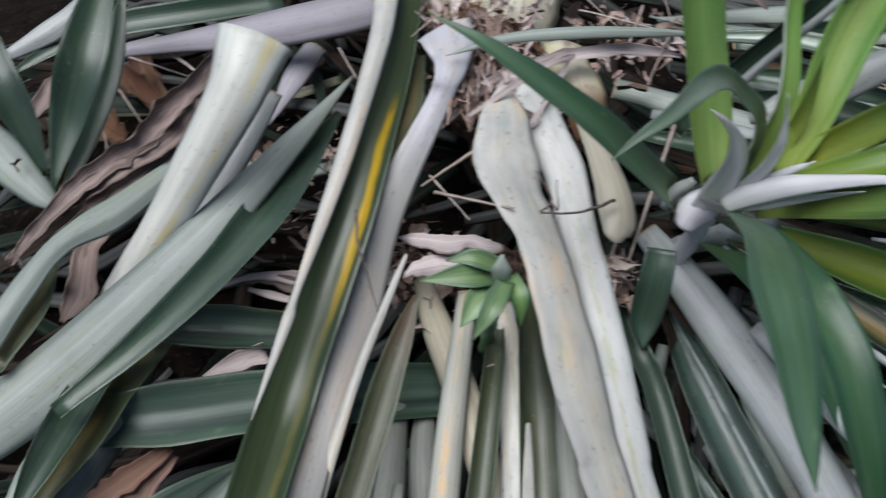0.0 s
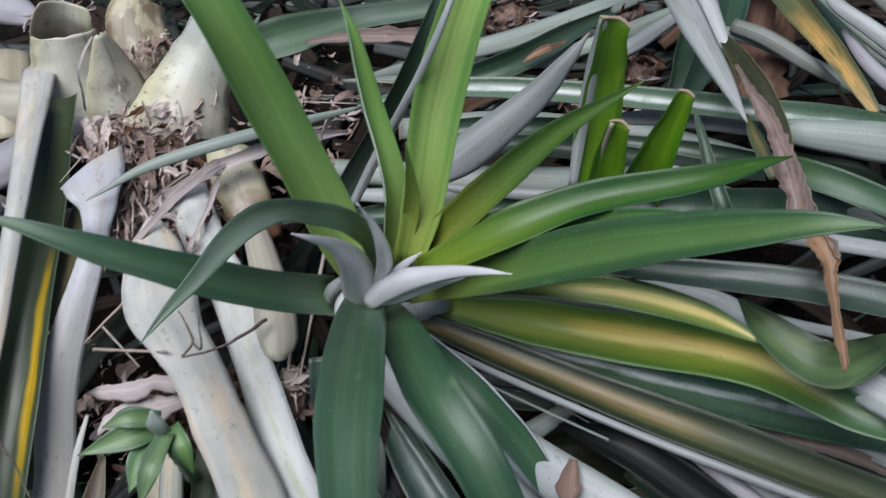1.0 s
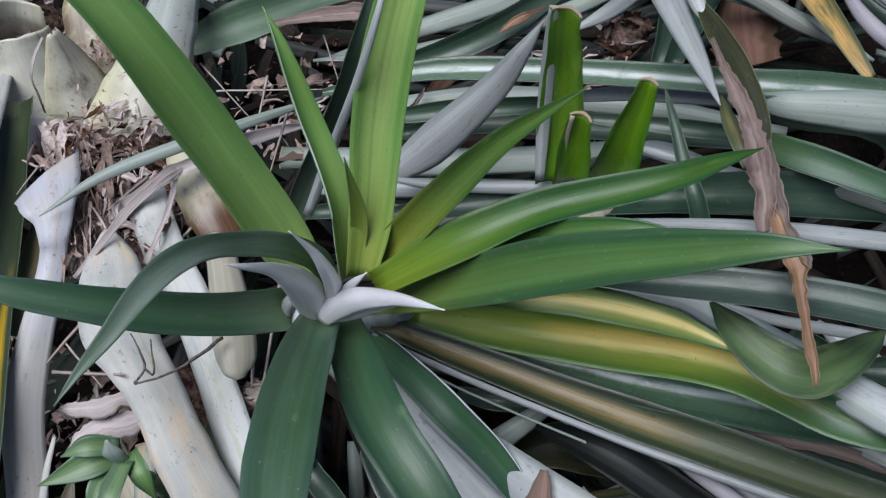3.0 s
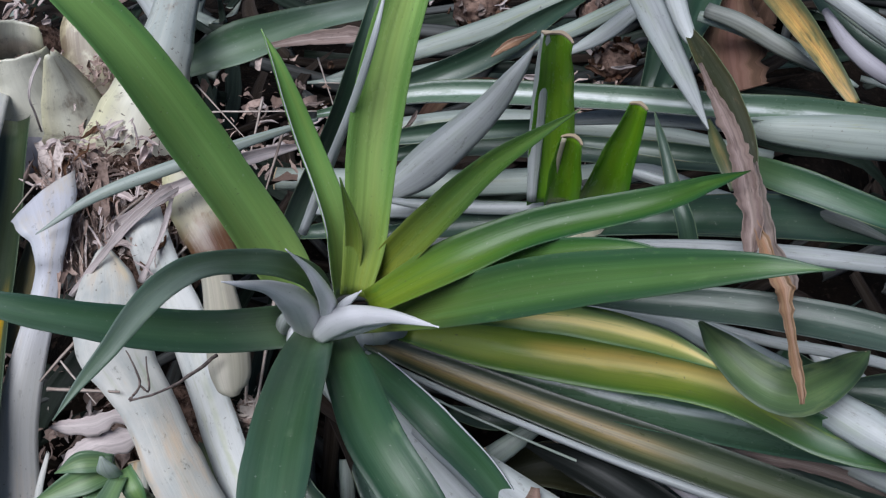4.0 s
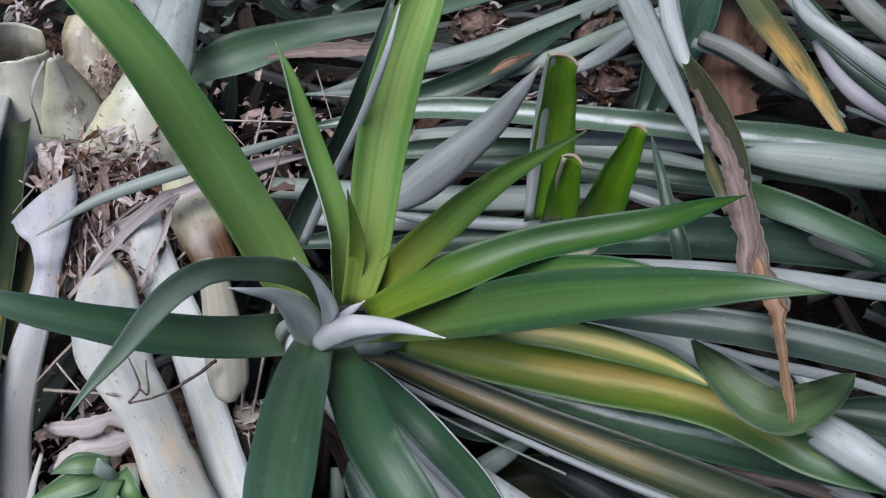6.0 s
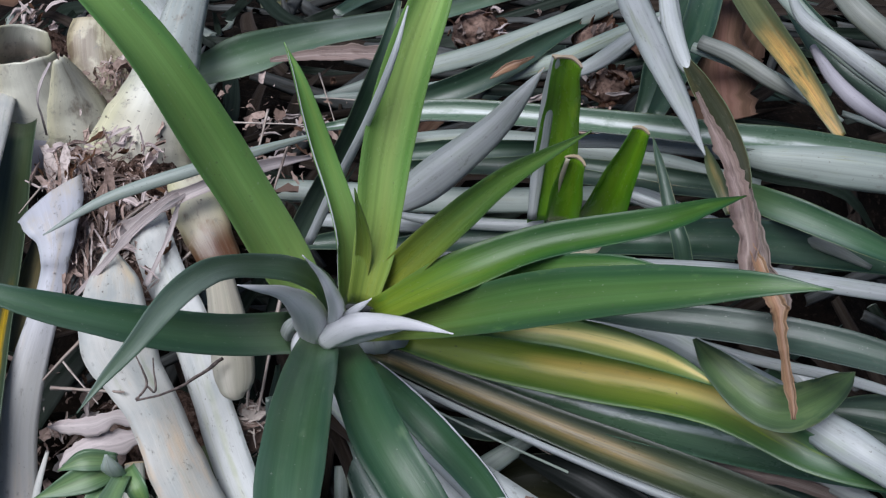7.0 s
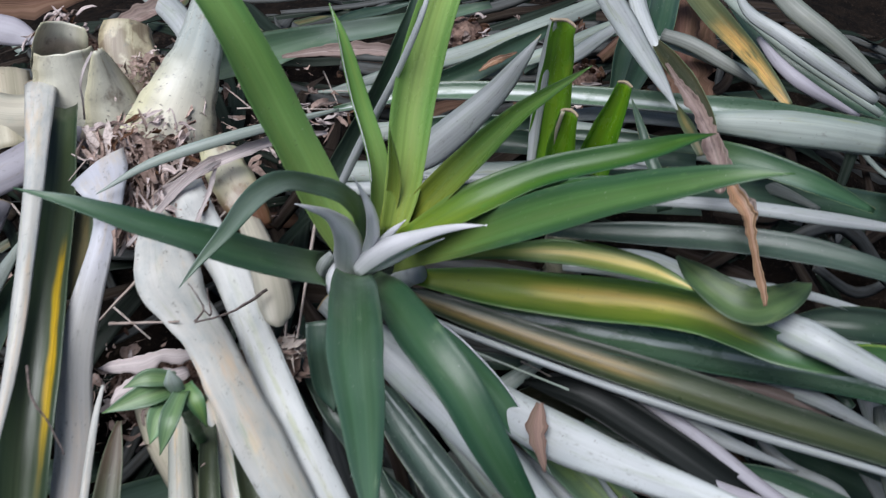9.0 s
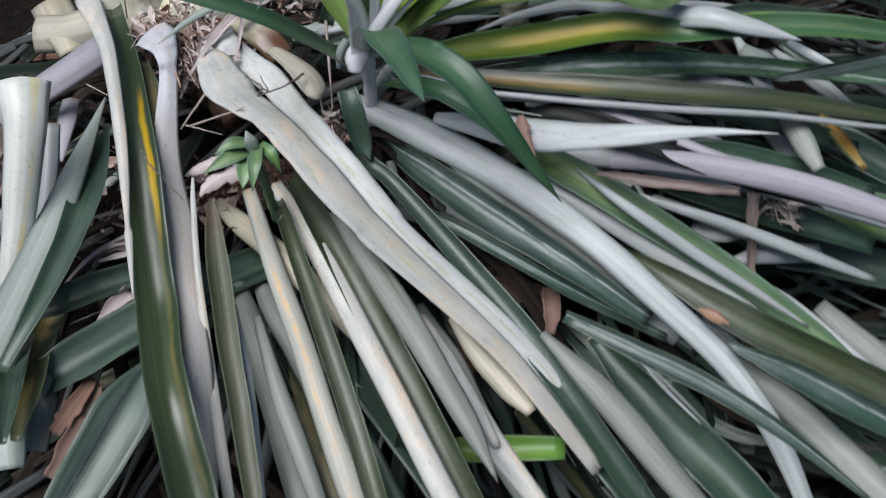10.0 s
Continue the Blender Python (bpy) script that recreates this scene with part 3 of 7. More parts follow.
def leaf(stations, face, look_key, under=False, curl=50, roll=0, parent=None, name="pineapple_leaf", label="", category="leaf", group="", thick=1.0, spines=False, cut=False, slant=0.0, rolled=0):
    bm = bmesh.new()
    shrivelled = look_key in ("dr", "br", "rd", "rt")
    top, low = blade(bm, stations, face, under, curl, roll, leaf_rng, per=9 if shrivelled else 6, thick=thick, ruffle=38 if shrivelled else 24 if look_key == "pk" else 9, rough_end=0.002 if look_key in ("cb", "cr") else 0.0, slant=slant, keel=0.25 if under else 0.45)
    margin = [[v.co.copy() for v in (r[0], r[1], r[-2], r[-1])] for r in top]
    ends = [[v.co.copy() for v in r] for r in top[-2:]], [[v.co.copy() for v in r] for r in low[-2:]]
    bmesh.ops.recalc_face_normals(bm, faces=bm.faces)
    if parent:
        ob = part(name, bm, LOOKS[look_key], parent, label, "keep")
        if spines:
            part("spiny_margin", spines_along(margin, leaf_rng), m_spine, ob)
        if rolled:
            part("rolled_margin", rolled_margin(margin, rolled, 0.0014), WHITE, ob, "white rolled leaf margin")
        if cut:
            part("cut_edge", rim_at(*ends), RIM, ob, "dried brown cut edge", smooth=False)
        return ob
    extra = []
    if stations[-1][3] < 0.003 and stations[-2][3] > 0.006 and look_key not in ("dr", "br", "rd", "rt", "pk", "gl", "os"):
        a, c = Vector(stations[-1][:3]), Vector(stations[-2][:3])
        k = min(0.25, 0.016 / max((c - a).length, 0.01))
        extra.append(("tip", a, c, k))
    starts = [[v.co.copy() for v in r] for r in (top[1], top[0])], [[v.co.copy() for v in r] for r in (low[1], low[0])]
    base = Vector(stations[0][:3])
    bmesh.ops.translate(bm, vec=-base, verts=bm.verts)
    ob = part(name, bm, LOOKS[look_key], smooth="keep")
    ob.location = base
    bpy.context.view_layer.update()
    for kind, a, c, k in extra:
        tb = bmesh.new()
        w = stations[-2][3] * k * 1.15
        blade(tb, ((*a.lerp(c, k), w), (*a.lerp(c, k * 0.5), w * 0.6), (*(a + (a - c) * 0.02), 0.0006)), face, under, curl, roll, leaf_rng, per=3, half=2, thick=1.5)
        bmesh.ops.recalc_face_normals(tb, faces=tb.faces)
        part(kind, tb, (RIM, RIM), ob, "dried brown tip")
    if max(s[3] for s in stations) > 0.014 and look_key not in ("dr", "br", "rd", "rt", "pk", "gl", "cu", "cb", "ct", "bk", "fl"):
        part("margin", margins(margin, 0.0004 if under else 0.0003), EDGE_PALE if under else EDGE_GREEN, ob, "thin pale hardened leaf margin", smooth=False)
    if stations[0][3] > 0.012 and look_key in ("cr", "co", "si", "sg", "li", "gt", "gw", "gd", "gm", "ol"):
        part("cut_edge", rim_at(*starts), RIM, ob, "dried brown cut edge", smooth=False)
    return tagged(ob, label, category, group)


# ---- ground ----
HEAP = ((0.04, 0.80, 0.22), (-0.1, 0.7, 0.18), (-0.06, 0.5, 0.02), (0.08, 0.55, 0.05), (0.2, 0.55, 0.2), (0.3, 0.6, 0.23), (0.5, 0.67, 0.22),
        (0.6, 0.43, 0.2), (0.8, 0.75, 0.2), (0.5, 1.02, 0.11), (0.1, 0.95, 0.2), (0.44, 0.42, 0.08), (0.22, 0.33, 0.06), (0.7, 0.34, -0.15),
        (1.05, 0.72, 0.0), (0.1, 0.15, -0.06), (0.4, 0.12, -0.15), (-0.35, 0.5, 0.0), (0.95, 1.15, 0.12), (-0.3, 1.05, 0.15), (0.4, 1.5, 0.05), (1.4, 0.6, -0.1))


def heap_height(x, y):
    """The rough upper surface of the heap of cut leaves."""
    total = weight = 0.0
    for hx, hy, hz in HEAP:
        w = 1 / (0.004 + (x - hx) ** 2 + (y - hy) ** 2) ** 2
        total, weight = total + w * hz, weight + w
    far = math.hypot(x - 0.35, y - 0.65)
    fall = min(1, max(0, (far - 0.75) / 0.9))
    return (total / weight) * (1 - fall) - 0.32 * fall


bm = bmesh.new()
steps = [math.copysign(abs(k) * 0.035 + (max(0, abs(k) - 40) / 6.0) ** 4.4, k) for k in range(-76, 77)]
grid = []
for sy in steps:
    row = []
    for sx in steps:
        x, y = 0.4 + sx, 0.7 + sy
        near = math.exp(-(sx * sx + sy * sy) / 6)
        z = heap_height(x, y) - 0.2 * near + near * (0.05 * noise.noise(Vector((x * 5, y * 5, 0))) + 0.018 * noise.noise(Vector((x * 24, y * 24, 3))))
        row.append(bm.verts.new((x, y, z)))
    grid.append(row)
for j in range(len(grid) - 1):
    for i in range(len(grid) - 1):
        bm.faces.new((grid[j][i], grid[j][i + 1], grid[j + 1][i + 1], grid[j + 1][i]))
tagged(part("ground", bm, m_soil), "soil mixed with leaf crumbs, coloured near black for the shade in the gaps", "ground", kind="structure")

# ---- packed litter: countless older leaves under the loose ones, gap shade put into their colour ----
LITTER = (SHADE_GREEN, SHADE_GREY, SILVER_GREEN, OLIVE, SHADE_BROWN, BROWN, LILAC, DARK)
rng = random.Random(5)
bm = bmesh.new()
for n in range(1300):
    front = n >= 900
    x, y = (rng.uniform(0.1, 1.4), rng.uniform(-0.3, 0.5)) if front else (rng.uniform(-0.6, 1.5), rng.uniform(-0.35, 1.7))
    reach = math.hypot((x - 0.45) / 1.1, (y - 0.65) / 1.05)
    if reach > 1:
        pull = (1 - 0.3 * (n * 0.618 % 1)) / reach
        x, y = 0.45 + (x - 0.45) * pull, 0.65 + (y - 0.65) * pull
    away = Vector((x - 0.2, y - 0.75, 0)).normalized()
    if y > 0.6 and x > 0.3:
        away = Vector((1, 0.12, 0))
    turn = math.atan2(away.y, away.x) + rng.gauss(0, 0.38)
    d, size = Vector((math.cos(turn), math.sin(turn), 0)), rng.uniform(0.08, 0.2)
    deep, wide = (-0.07 - 0.12 * rng.random() if front else -0.055 - 0.13 * rng.random()), rng.uniform(0.011, 0.027)
    if front and n % 3 == 0:
        wide *= 0.45
    bend = Vector((-d.y, d.x, 0)) * rng.uniform(-0.04, 0.04)
    st = []
    for s, w in ((-1, 0.7), (-0.3, 1.0), (0.4, 0.8), (1, 0.06)):
        p = Vector((x, y, 0)) + d * size * s + bend * (s * s)
        st.append((p.x, p.y, heap_height(p.x, p.y) + deep + rng.uniform(-0.012, 0.012), wide * w))
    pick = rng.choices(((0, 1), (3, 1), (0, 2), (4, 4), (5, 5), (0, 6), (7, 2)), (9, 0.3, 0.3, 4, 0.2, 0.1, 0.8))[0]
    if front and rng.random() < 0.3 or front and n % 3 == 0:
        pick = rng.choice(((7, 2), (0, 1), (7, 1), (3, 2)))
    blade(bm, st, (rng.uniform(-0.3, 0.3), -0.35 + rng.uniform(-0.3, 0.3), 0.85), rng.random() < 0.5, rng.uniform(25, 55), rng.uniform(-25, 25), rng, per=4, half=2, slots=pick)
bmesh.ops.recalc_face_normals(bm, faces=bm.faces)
tagged(part("leaf_litter", bm, LITTER, smooth="keep"), "packed old pineapple leaves, coloured darker to stand for the heap's shade", "leaf litter", kind="stuff")

# ---- the loose leaves of the heap ----
leaf(((0.45, 0.607, 0.225, 0.003), (0.5, 0.59, 0.24, 0.011), (0.566, 0.556, 0.255, 0.0185), (0.598, 0.525, 0.258, 0.0217), (0.627, 0.494, 0.26, 0.0254), (0.656, 0.458, 0.262, 0.0287), (0.67, 0.434, 0.27, 0.0295), (0.688, 0.412, 0.272, 0.0273), (0.724, 0.386, 0.26, 0.0209), (0.767, 0.362, 0.24, 0.0016)), (-0.31, -0.39, 0.86), "si", under=True, curl=40, label="pineapple leaf showing its silver underside")
leaf(((0.583, 0.522, 0.293, 0.003), (0.592, 0.496, 0.294, 0.022), (0.608, 0.468, 0.293, 0.033), (0.63, 0.454, 0.29, 0.034), (0.662, 0.464, 0.282, 0.027), (0.687, 0.478, 0.272, 0.015), (0.704, 0.489, 0.264, 0.001)), (-0.21, -0.26, 0.94), "gc", curl=45, name="folded_leaf", label="green leaf folded into a cup")
leaf(((0.651, 0.755, 0.318, 0.0029), (0.646, 0.708, 0.33, 0.007), (0.644, 0.672, 0.338, 0.0121), (0.64, 0.639, 0.345, 0.0147), (0.635, 0.607, 0.35, 0.0168), (0.629, 0.579, 0.355, 0.0171), (0.622, 0.553, 0.36, 0.0143), (0.613, 0.528, 0.362, 0.0093)), (-0.29, -0.59, 0.75), "dr", curl=62, name="dry_leaf", label="shrivelled pinkish-brown dry leaf strip", category="dry leaf")
leaf(((0.625, 0.554, 0.36, 0.0029), (0.622, 0.529, 0.366, 0.008), (0.62, 0.501, 0.372, 0.0124), (0.621, 0.489, 0.366, 0.0101), (0.621, 0.471, 0.352, 0.0058), (0.621, 0.448, 0.338, 0.007), (0.617, 0.427, 0.332, 0.0031)), (-0.34, -0.47, 0.81), "rt", curl=85, name="dry_leaf", label="twisted rust-brown end of a dry leaf", category="dry leaf")
leaf(((0.66, 0.825, 0.3, 0.0041), (0.66, 0.774, 0.31, 0.0169), (0.663, 0.73, 0.314, 0.0192), (0.664, 0.693, 0.314, 0.0177), (0.663, 0.662, 0.31, 0.0146), (0.661, 0.637, 0.304, 0.0063)), (-0.29, -0.64, 0.71), "os", curl=46, label="dark olive withered leaf curling round a dry strip")
leaf(((0.638, 0.69, 0.32, 0.0023), (0.635, 0.66, 0.324, 0.0108), (0.634, 0.634, 0.326, 0.0115), (0.635, 0.613, 0.322, 0.007)), (-0.28, -0.6, 0.75), "ol", curl=45, label="olive sliver of a leaf behind a dry strip")
leaf(((0.307, 0.876, 0.214, 0.009), (0.423, 0.854, 0.233, 0.028), (0.549, 0.808, 0.244, 0.028), (0.674, 0.764, 0.242, 0.031), (0.773, 0.733, 0.236, 0.033), (0.925, 0.696, 0.214, 0.021)), (-0.2, -0.44, 0.88), "gw", curl=75, roll=-25, label="waxy green pineapple leaf with a painted highlight streak")
leaf(((0.673, 0.704, 0.25, 0.004), (0.688, 0.672, 0.262, 0.0222), (0.715, 0.641, 0.27, 0.0253), (0.743, 0.617, 0.27, 0.023), (0.773, 0.598, 0.262, 0.0183), (0.818, 0.58, 0.24, 0.0055)), (-0.37, -0.54, 0.76), "gq", curl=34, label="mid-green pineapple leaf lying on the heap")
leaf(((0.681, 0.675, 0.235, 0.004), (0.707, 0.651, 0.24, 0.0126), (0.739, 0.629, 0.238, 0.0125), (0.777, 0.606, 0.225, 0.0048)), (-0.36, -0.53, 0.77), "sd", under=True, curl=30, label="dull grey pineapple leaf lying underside up")
leaf(((0.342, 0.695, 0.238, 0.01), (0.472, 0.683, 0.238, 0.03), (0.615, 0.65, 0.246, 0.034), (0.711, 0.633, 0.236, 0.038), (0.86, 0.605, 0.203, 0.03)), (-0.17, -0.38, 0.91), "gd", curl=68, label="dark green pineapple leaf lying on the heap")
leaf(((0.508, 0.616, 0.286, 0.007), (0.6, 0.586, 0.296, 0.011), (0.674, 0.563, 0.294, 0.014), (0.746, 0.546, 0.281, 0.014), (0.829, 0.532, 0.259, 0.007)), (-0.24, -0.34, 0.91), "si", under=True, curl=30, label="pineapple leaf showing its silver underside")
leaf(((0.274, 0.79, 0.18, 0.011), (0.374, 0.76, 0.19, 0.019), (0.481, 0.735, 0.19, 0.015), (0.578, 0.725, 0.18, 0.007)), (-0.06, -0.42, 0.91), "si", under=True, curl=36, label="pineapple leaf showing its silver underside")
leaf(((0.329, 0.747, 0.19, 0.009), (0.392, 0.714, 0.2, 0.018), (0.453, 0.699, 0.19, 0.013), (0.515, 0.686, 0.18, 0.002)), (-0.04, -0.4, 0.92), "si", under=True, curl=36, label="pineapple leaf showing its silver underside")
leaf(((0.27, 0.77, 0.165, 0.011), (0.394, 0.758, 0.165, 0.034), (0.535, 0.728, 0.165, 0.028), (0.692, 0.688, 0.16, 0.022)), (-0.1, -0.4, 0.91), "gd", curl=62, label="dark green pineapple leaf lying on the heap")
leaf(((0.355, 0.743, 0.228, 0.012), (0.401, 0.746, 0.259, 0.037), (0.459, 0.738, 0.321, 0.027), (0.489, 0.728, 0.372, 0.013), (0.505, 0.726, 0.399, 0.0)), (-0.05, -0.47, 0.88), "si", under=True, curl=27, label="pineapple leaf showing its silver underside")
leaf(((0.368, 0.863, 0.15, 0.011), (0.471, 0.859, 0.15, 0.03), (0.585, 0.82, 0.15, 0.027), (0.723, 0.778, 0.14, 0.023)), (-0.13, -0.44, 0.89), "gd", curl=62, label="dark green pineapple leaf lying on the heap")
leaf(((0.245, 0.871, 0.14, 0.024), (0.388, 0.823, 0.15, 0.029), (0.526, 0.796, 0.15, 0.027), (0.656, 0.791, 0.14, 0.023)), (-0.09, -0.43, 0.9), "sg", under=True, curl=30, label="grey-green pineapple leaf lying underside up")
leaf(((0.594, 0.786, 0.16, 0.006), (0.622, 0.765, 0.17, 0.02), (0.672, 0.734, 0.16, 0.017), (0.725, 0.717, 0.15, 0.003)), (-0.19, -0.39, 0.9), "si", under=True, curl=30, label="pineapple leaf showing its silver underside")
leaf(((0.348, 0.904, 0.15, 0.025), (0.476, 0.891, 0.15, 0.027), (0.62, 0.844, 0.15, 0.024), (0.754, 0.78, 0.14, 0.017)), (-0.15, -0.44, 0.88), "sg", under=True, curl=30, label="grey-green pineapple leaf lying underside up")
leaf(((0.6, 0.712, 0.315, 0.001), (0.599, 0.683, 0.31, 0.0072), (0.598, 0.648, 0.3, 0.0113), (0.6, 0.619, 0.29, 0.014), (0.602, 0.598, 0.27, 0.0159)), (-0.27, -0.59, 0.76), "gd", curl=62, label="dark green pineapple leaf lying on the heap")
leaf(((0.631, 0.671, 0.33, 0.001), (0.628, 0.726, 0.333, 0.016), (0.625, 0.806, 0.332, 0.026), (0.625, 0.895, 0.325, 0.029), (0.631, 1.061, 0.299, 0.024)), (-0.18, -0.5, 0.85), "si", under=True, curl=36, label="pineapple leaf showing its silver underside")
leaf(((0.663, 0.804, 0.3, 0.001), (0.662, 0.843, 0.3, 0.014), (0.67, 0.891, 0.3, 0.014), (0.688, 0.962, 0.29, 0.012)), (-0.2, -0.52, 0.83), "si", under=True, curl=30, label="pineapple leaf showing its silver underside")
leaf(((0.803, 0.749, 0.238, 0.0097), (0.798, 0.772, 0.243, 0.0148), (0.794, 0.817, 0.245, 0.0202), (0.792, 0.876, 0.238, 0.0257), (0.793, 0.958, 0.222, 0.0298), (0.802, 1.054, 0.2, 0.0266)), (-0.39, -0.65, 0.65), "or", curl=45, label="withering orange and yellow pineapple leaf")
leaf(((0.841, 1.038, 0.2, 0.021), (0.86, 0.945, 0.2, 0.019), (0.889, 0.886, 0.19, 0.018), (0.969, 0.8, 0.15, 0.009)), (-0.31, -0.45, 0.84), "sg", under=True, curl=30, label="grey-green pineapple leaf lying underside up")
leaf(((0.712, 0.924, 0.215, 0.011), (0.752, 0.892, 0.215, 0.016), (0.802, 0.849, 0.205, 0.016), (0.842, 0.811, 0.19, 0.003)), (-0.27, -0.45, 0.85), "sg", under=True, curl=30, label="grey-green pineapple leaf lying underside up")
leaf(((0.781, 1.105, 0.16, 0.011), (0.705, 0.985, 0.17, 0.028), (0.664, 0.902, 0.17, 0.024), (0.647, 0.881, 0.16, 0.012)), (-0.17, -0.47, 0.86), "gd", curl=62, label="dark green pineapple leaf lying on the heap")
leaf(((0.878, 1.096, 0.15, 0.014), (0.886, 0.939, 0.16, 0.038), (0.94, 0.867, 0.14, 0.037), (1.012, 0.804, 0.12, 0.006)), (-0.32, -0.42, 0.85), "gd", curl=62, label="dark green pineapple leaf lying on the heap")
leaf(((0.301, 1.014, 0.13, 0.005), (0.41, 1.015, 0.15, 0.021), (0.518, 1.027, 0.16, 0.024), (0.648, 1.07, 0.16, 0.024), (0.813, 1.173, 0.13, 0.012)), (-0.08, -0.52, 0.85), "sg", under=True, curl=27, label="grey-green pineapple leaf lying underside up")
leaf(((0.289, 1.006, 0.14, 0.003), (0.419, 0.981, 0.15, 0.017), (0.557, 0.985, 0.16, 0.018), (0.678, 1.028, 0.16, 0.017), (0.781, 1.075, 0.15, 0.003)), (-0.1, -0.51, 0.86), "sg", under=True, curl=30, label="grey-green pineapple leaf lying underside up")
leaf(((0.574, 0.947, 0.17, 0.004), (0.622, 0.964, 0.175, 0.018), (0.678, 1.006, 0.17, 0.017), (0.738, 1.05, 0.16, 0.005)), (-0.17, -0.51, 0.84), "si", under=True, curl=30, label="pineapple leaf showing its silver underside")
leaf(((0.152, 1.005, 0.19, 0.023), (0.229, 1.025, 0.195, 0.047), (0.313, 1.051, 0.19, 0.03), (0.406, 1.07, 0.18, 0.026), (0.547, 1.114, 0.16, 0.011)), (0.05, -0.54, 0.84), "ga", curl=56, label="dark green pineapple leaf lying on the heap")
leaf(((0.256, 1.009, 0.2, 0.004), (0.319, 1.001, 0.205, 0.016), (0.381, 0.994, 0.2, 0.016), (0.416, 0.988, 0.18, 0.004)), (0.01, -0.53, 0.85), "dr", curl=50, name="dry_leaf", label="shrivelled pinkish-brown dry leaf strip", category="dry leaf")
leaf(((0.273, 0.694, 0.25, 0.0198), (0.308, 0.701, 0.31, 0.0216), (0.35, 0.69, 0.4, 0.017), (0.377, 0.692, 0.46, 0.0127), (0.395, 0.718, 0.49, 0.0047)), (0.08, -0.7, 0.71), "gd", curl=50, roll=10, label="dark green pineapple leaf rising behind the plant")
leaf(((0.293, 0.681, 0.275, 0.0077), (0.323, 0.681, 0.337, 0.0081), (0.36, 0.666, 0.425, 0.0061), (0.385, 0.668, 0.482, 0.0045), (0.4, 0.692, 0.505, 0.0011)), (0.07, -0.7, 0.71), "sb", under=True, curl=30, label="narrow silver edge of a rising leaf")
leaf(((0.086, 1.21, 0.2, 0.035), (0.135, 1.101, 0.21, 0.033), (0.151, 1.02, 0.21, 0.019)), (0.15, -0.56, 0.82), "si", under=True, curl=30, label="pineapple leaf showing its silver underside")
leaf(((0.06, 0.733, 0.274, 0.001), (0.114, 0.761, 0.279, 0.01), (0.186, 0.777, 0.283, 0.012), (0.25, 0.802, 0.272, 0.01), (0.312, 0.834, 0.252, 0.003)), (0.16, -0.47, 0.87), "sg", under=True, curl=30, label="grey-green pineapple leaf lying underside up")
leaf(((0.061, 0.72, 0.194, 0.003), (0.1, 0.752, 0.223, 0.012), (0.151, 0.763, 0.251, 0.013), (0.195, 0.774, 0.261, 0.012), (0.239, 0.801, 0.248, 0.013), (0.295, 0.831, 0.223, 0.004)), (0.15, -0.46, 0.88), "pk", curl=70, name="dry_leaf", label="pale shredded dry leaf strand across the old stump", category="dry leaf")
leaf(((-0.104, 0.69, 0.315, 0.066), (-0.117, 0.645, 0.285, 0.052), (-0.15, 0.603, 0.225, 0.043), (-0.19, 0.567, 0.16, 0.037), (-0.233, 0.535, 0.09, 0.032), (-0.27, 0.505, 0.03, 0.028)), (0.21, -0.4, 0.89), "cw", under=True, curl=55, label="thick cream-white leaf, cut off square at the top")
leaf(((-0.104, 0.72, 0.22, 0.022), (-0.129, 0.664, 0.18, 0.022), (-0.172, 0.609, 0.12, 0.019), (-0.21, 0.579, 0.08, 0.006)), (0.18, -0.41, 0.89), "si", under=True, curl=36, label="pineapple leaf showing its silver underside")
leaf(((-0.036, 0.794, 0.185, 0.002), (-0.078, 0.686, 0.189, 0.024), (-0.135, 0.575, 0.176, 0.042), (-0.205, 0.471, 0.151, 0.054), (-0.268, 0.397, 0.126, 0.055), (-0.342, 0.335, 0.094, 0.042)), (0.22, -0.34, 0.91), "sg", under=True, curl=27, label="grey-green pineapple leaf lying underside up")
leaf(((-0.047, 0.762, 0.16, 0.007), (-0.082, 0.641, 0.165, 0.038), (-0.121, 0.535, 0.17, 0.033), (-0.171, 0.448, 0.165, 0.023), (-0.218, 0.392, 0.15, 0.014)), (0.16, -0.4, 0.9), "gd", curl=45, label="dark green pineapple leaf lying on the heap")
leaf(((-0.192, 0.694, 0.14, 0.017), (-0.226, 0.598, 0.165, 0.03), (-0.259, 0.544, 0.175, 0.02), (-0.272, 0.488, 0.18, 0.022), (-0.286, 0.43, 0.17, 0.021)), (0.26, -0.39, 0.88), "sg", under=True, curl=27, label="grey-green pineapple leaf lying underside up")
leaf(((-0.268, 0.537, 0.15, 0.006), (-0.272, 0.483, 0.155, 0.029), (-0.286, 0.426, 0.15, 0.023)), (0.27, -0.34, 0.9), "ol", curl=45, label="olive pineapple leaf with a tan streak")
leaf(((-0.179, 0.801, 0.17, 0.004), (-0.203, 0.705, 0.16, 0.016), (-0.252, 0.652, 0.15, 0.019), (-0.29, 0.611, 0.14, 0.013), (-0.325, 0.552, 0.13, 0.003)), (0.24, -0.43, 0.87), "dr", curl=60, name="dry_leaf", label="shrivelled pinkish-brown dry leaf strip", category="dry leaf")
leaf(((-0.202, 0.728, 0.13, 0.012), (-0.237, 0.663, 0.125, 0.026), (-0.26, 0.59, 0.12, 0.022), (-0.256, 0.537, 0.11, 0.026), (-0.265, 0.51, 0.1, 0.005)), (0.24, -0.39, 0.89), "dr", curl=60, name="dry_leaf", label="shrivelled pinkish-brown dry leaf strip", category="dry leaf")
leaf(((-0.312, 0.903, 0.1, 0.013), (-0.28, 0.838, 0.1, 0.032), (-0.243, 0.797, 0.1, 0.019)), (0.22, -0.49, 0.84), "br", curl=60, name="dry_leaf", label="brown dry leaf strip in the litter", category="dry leaf")
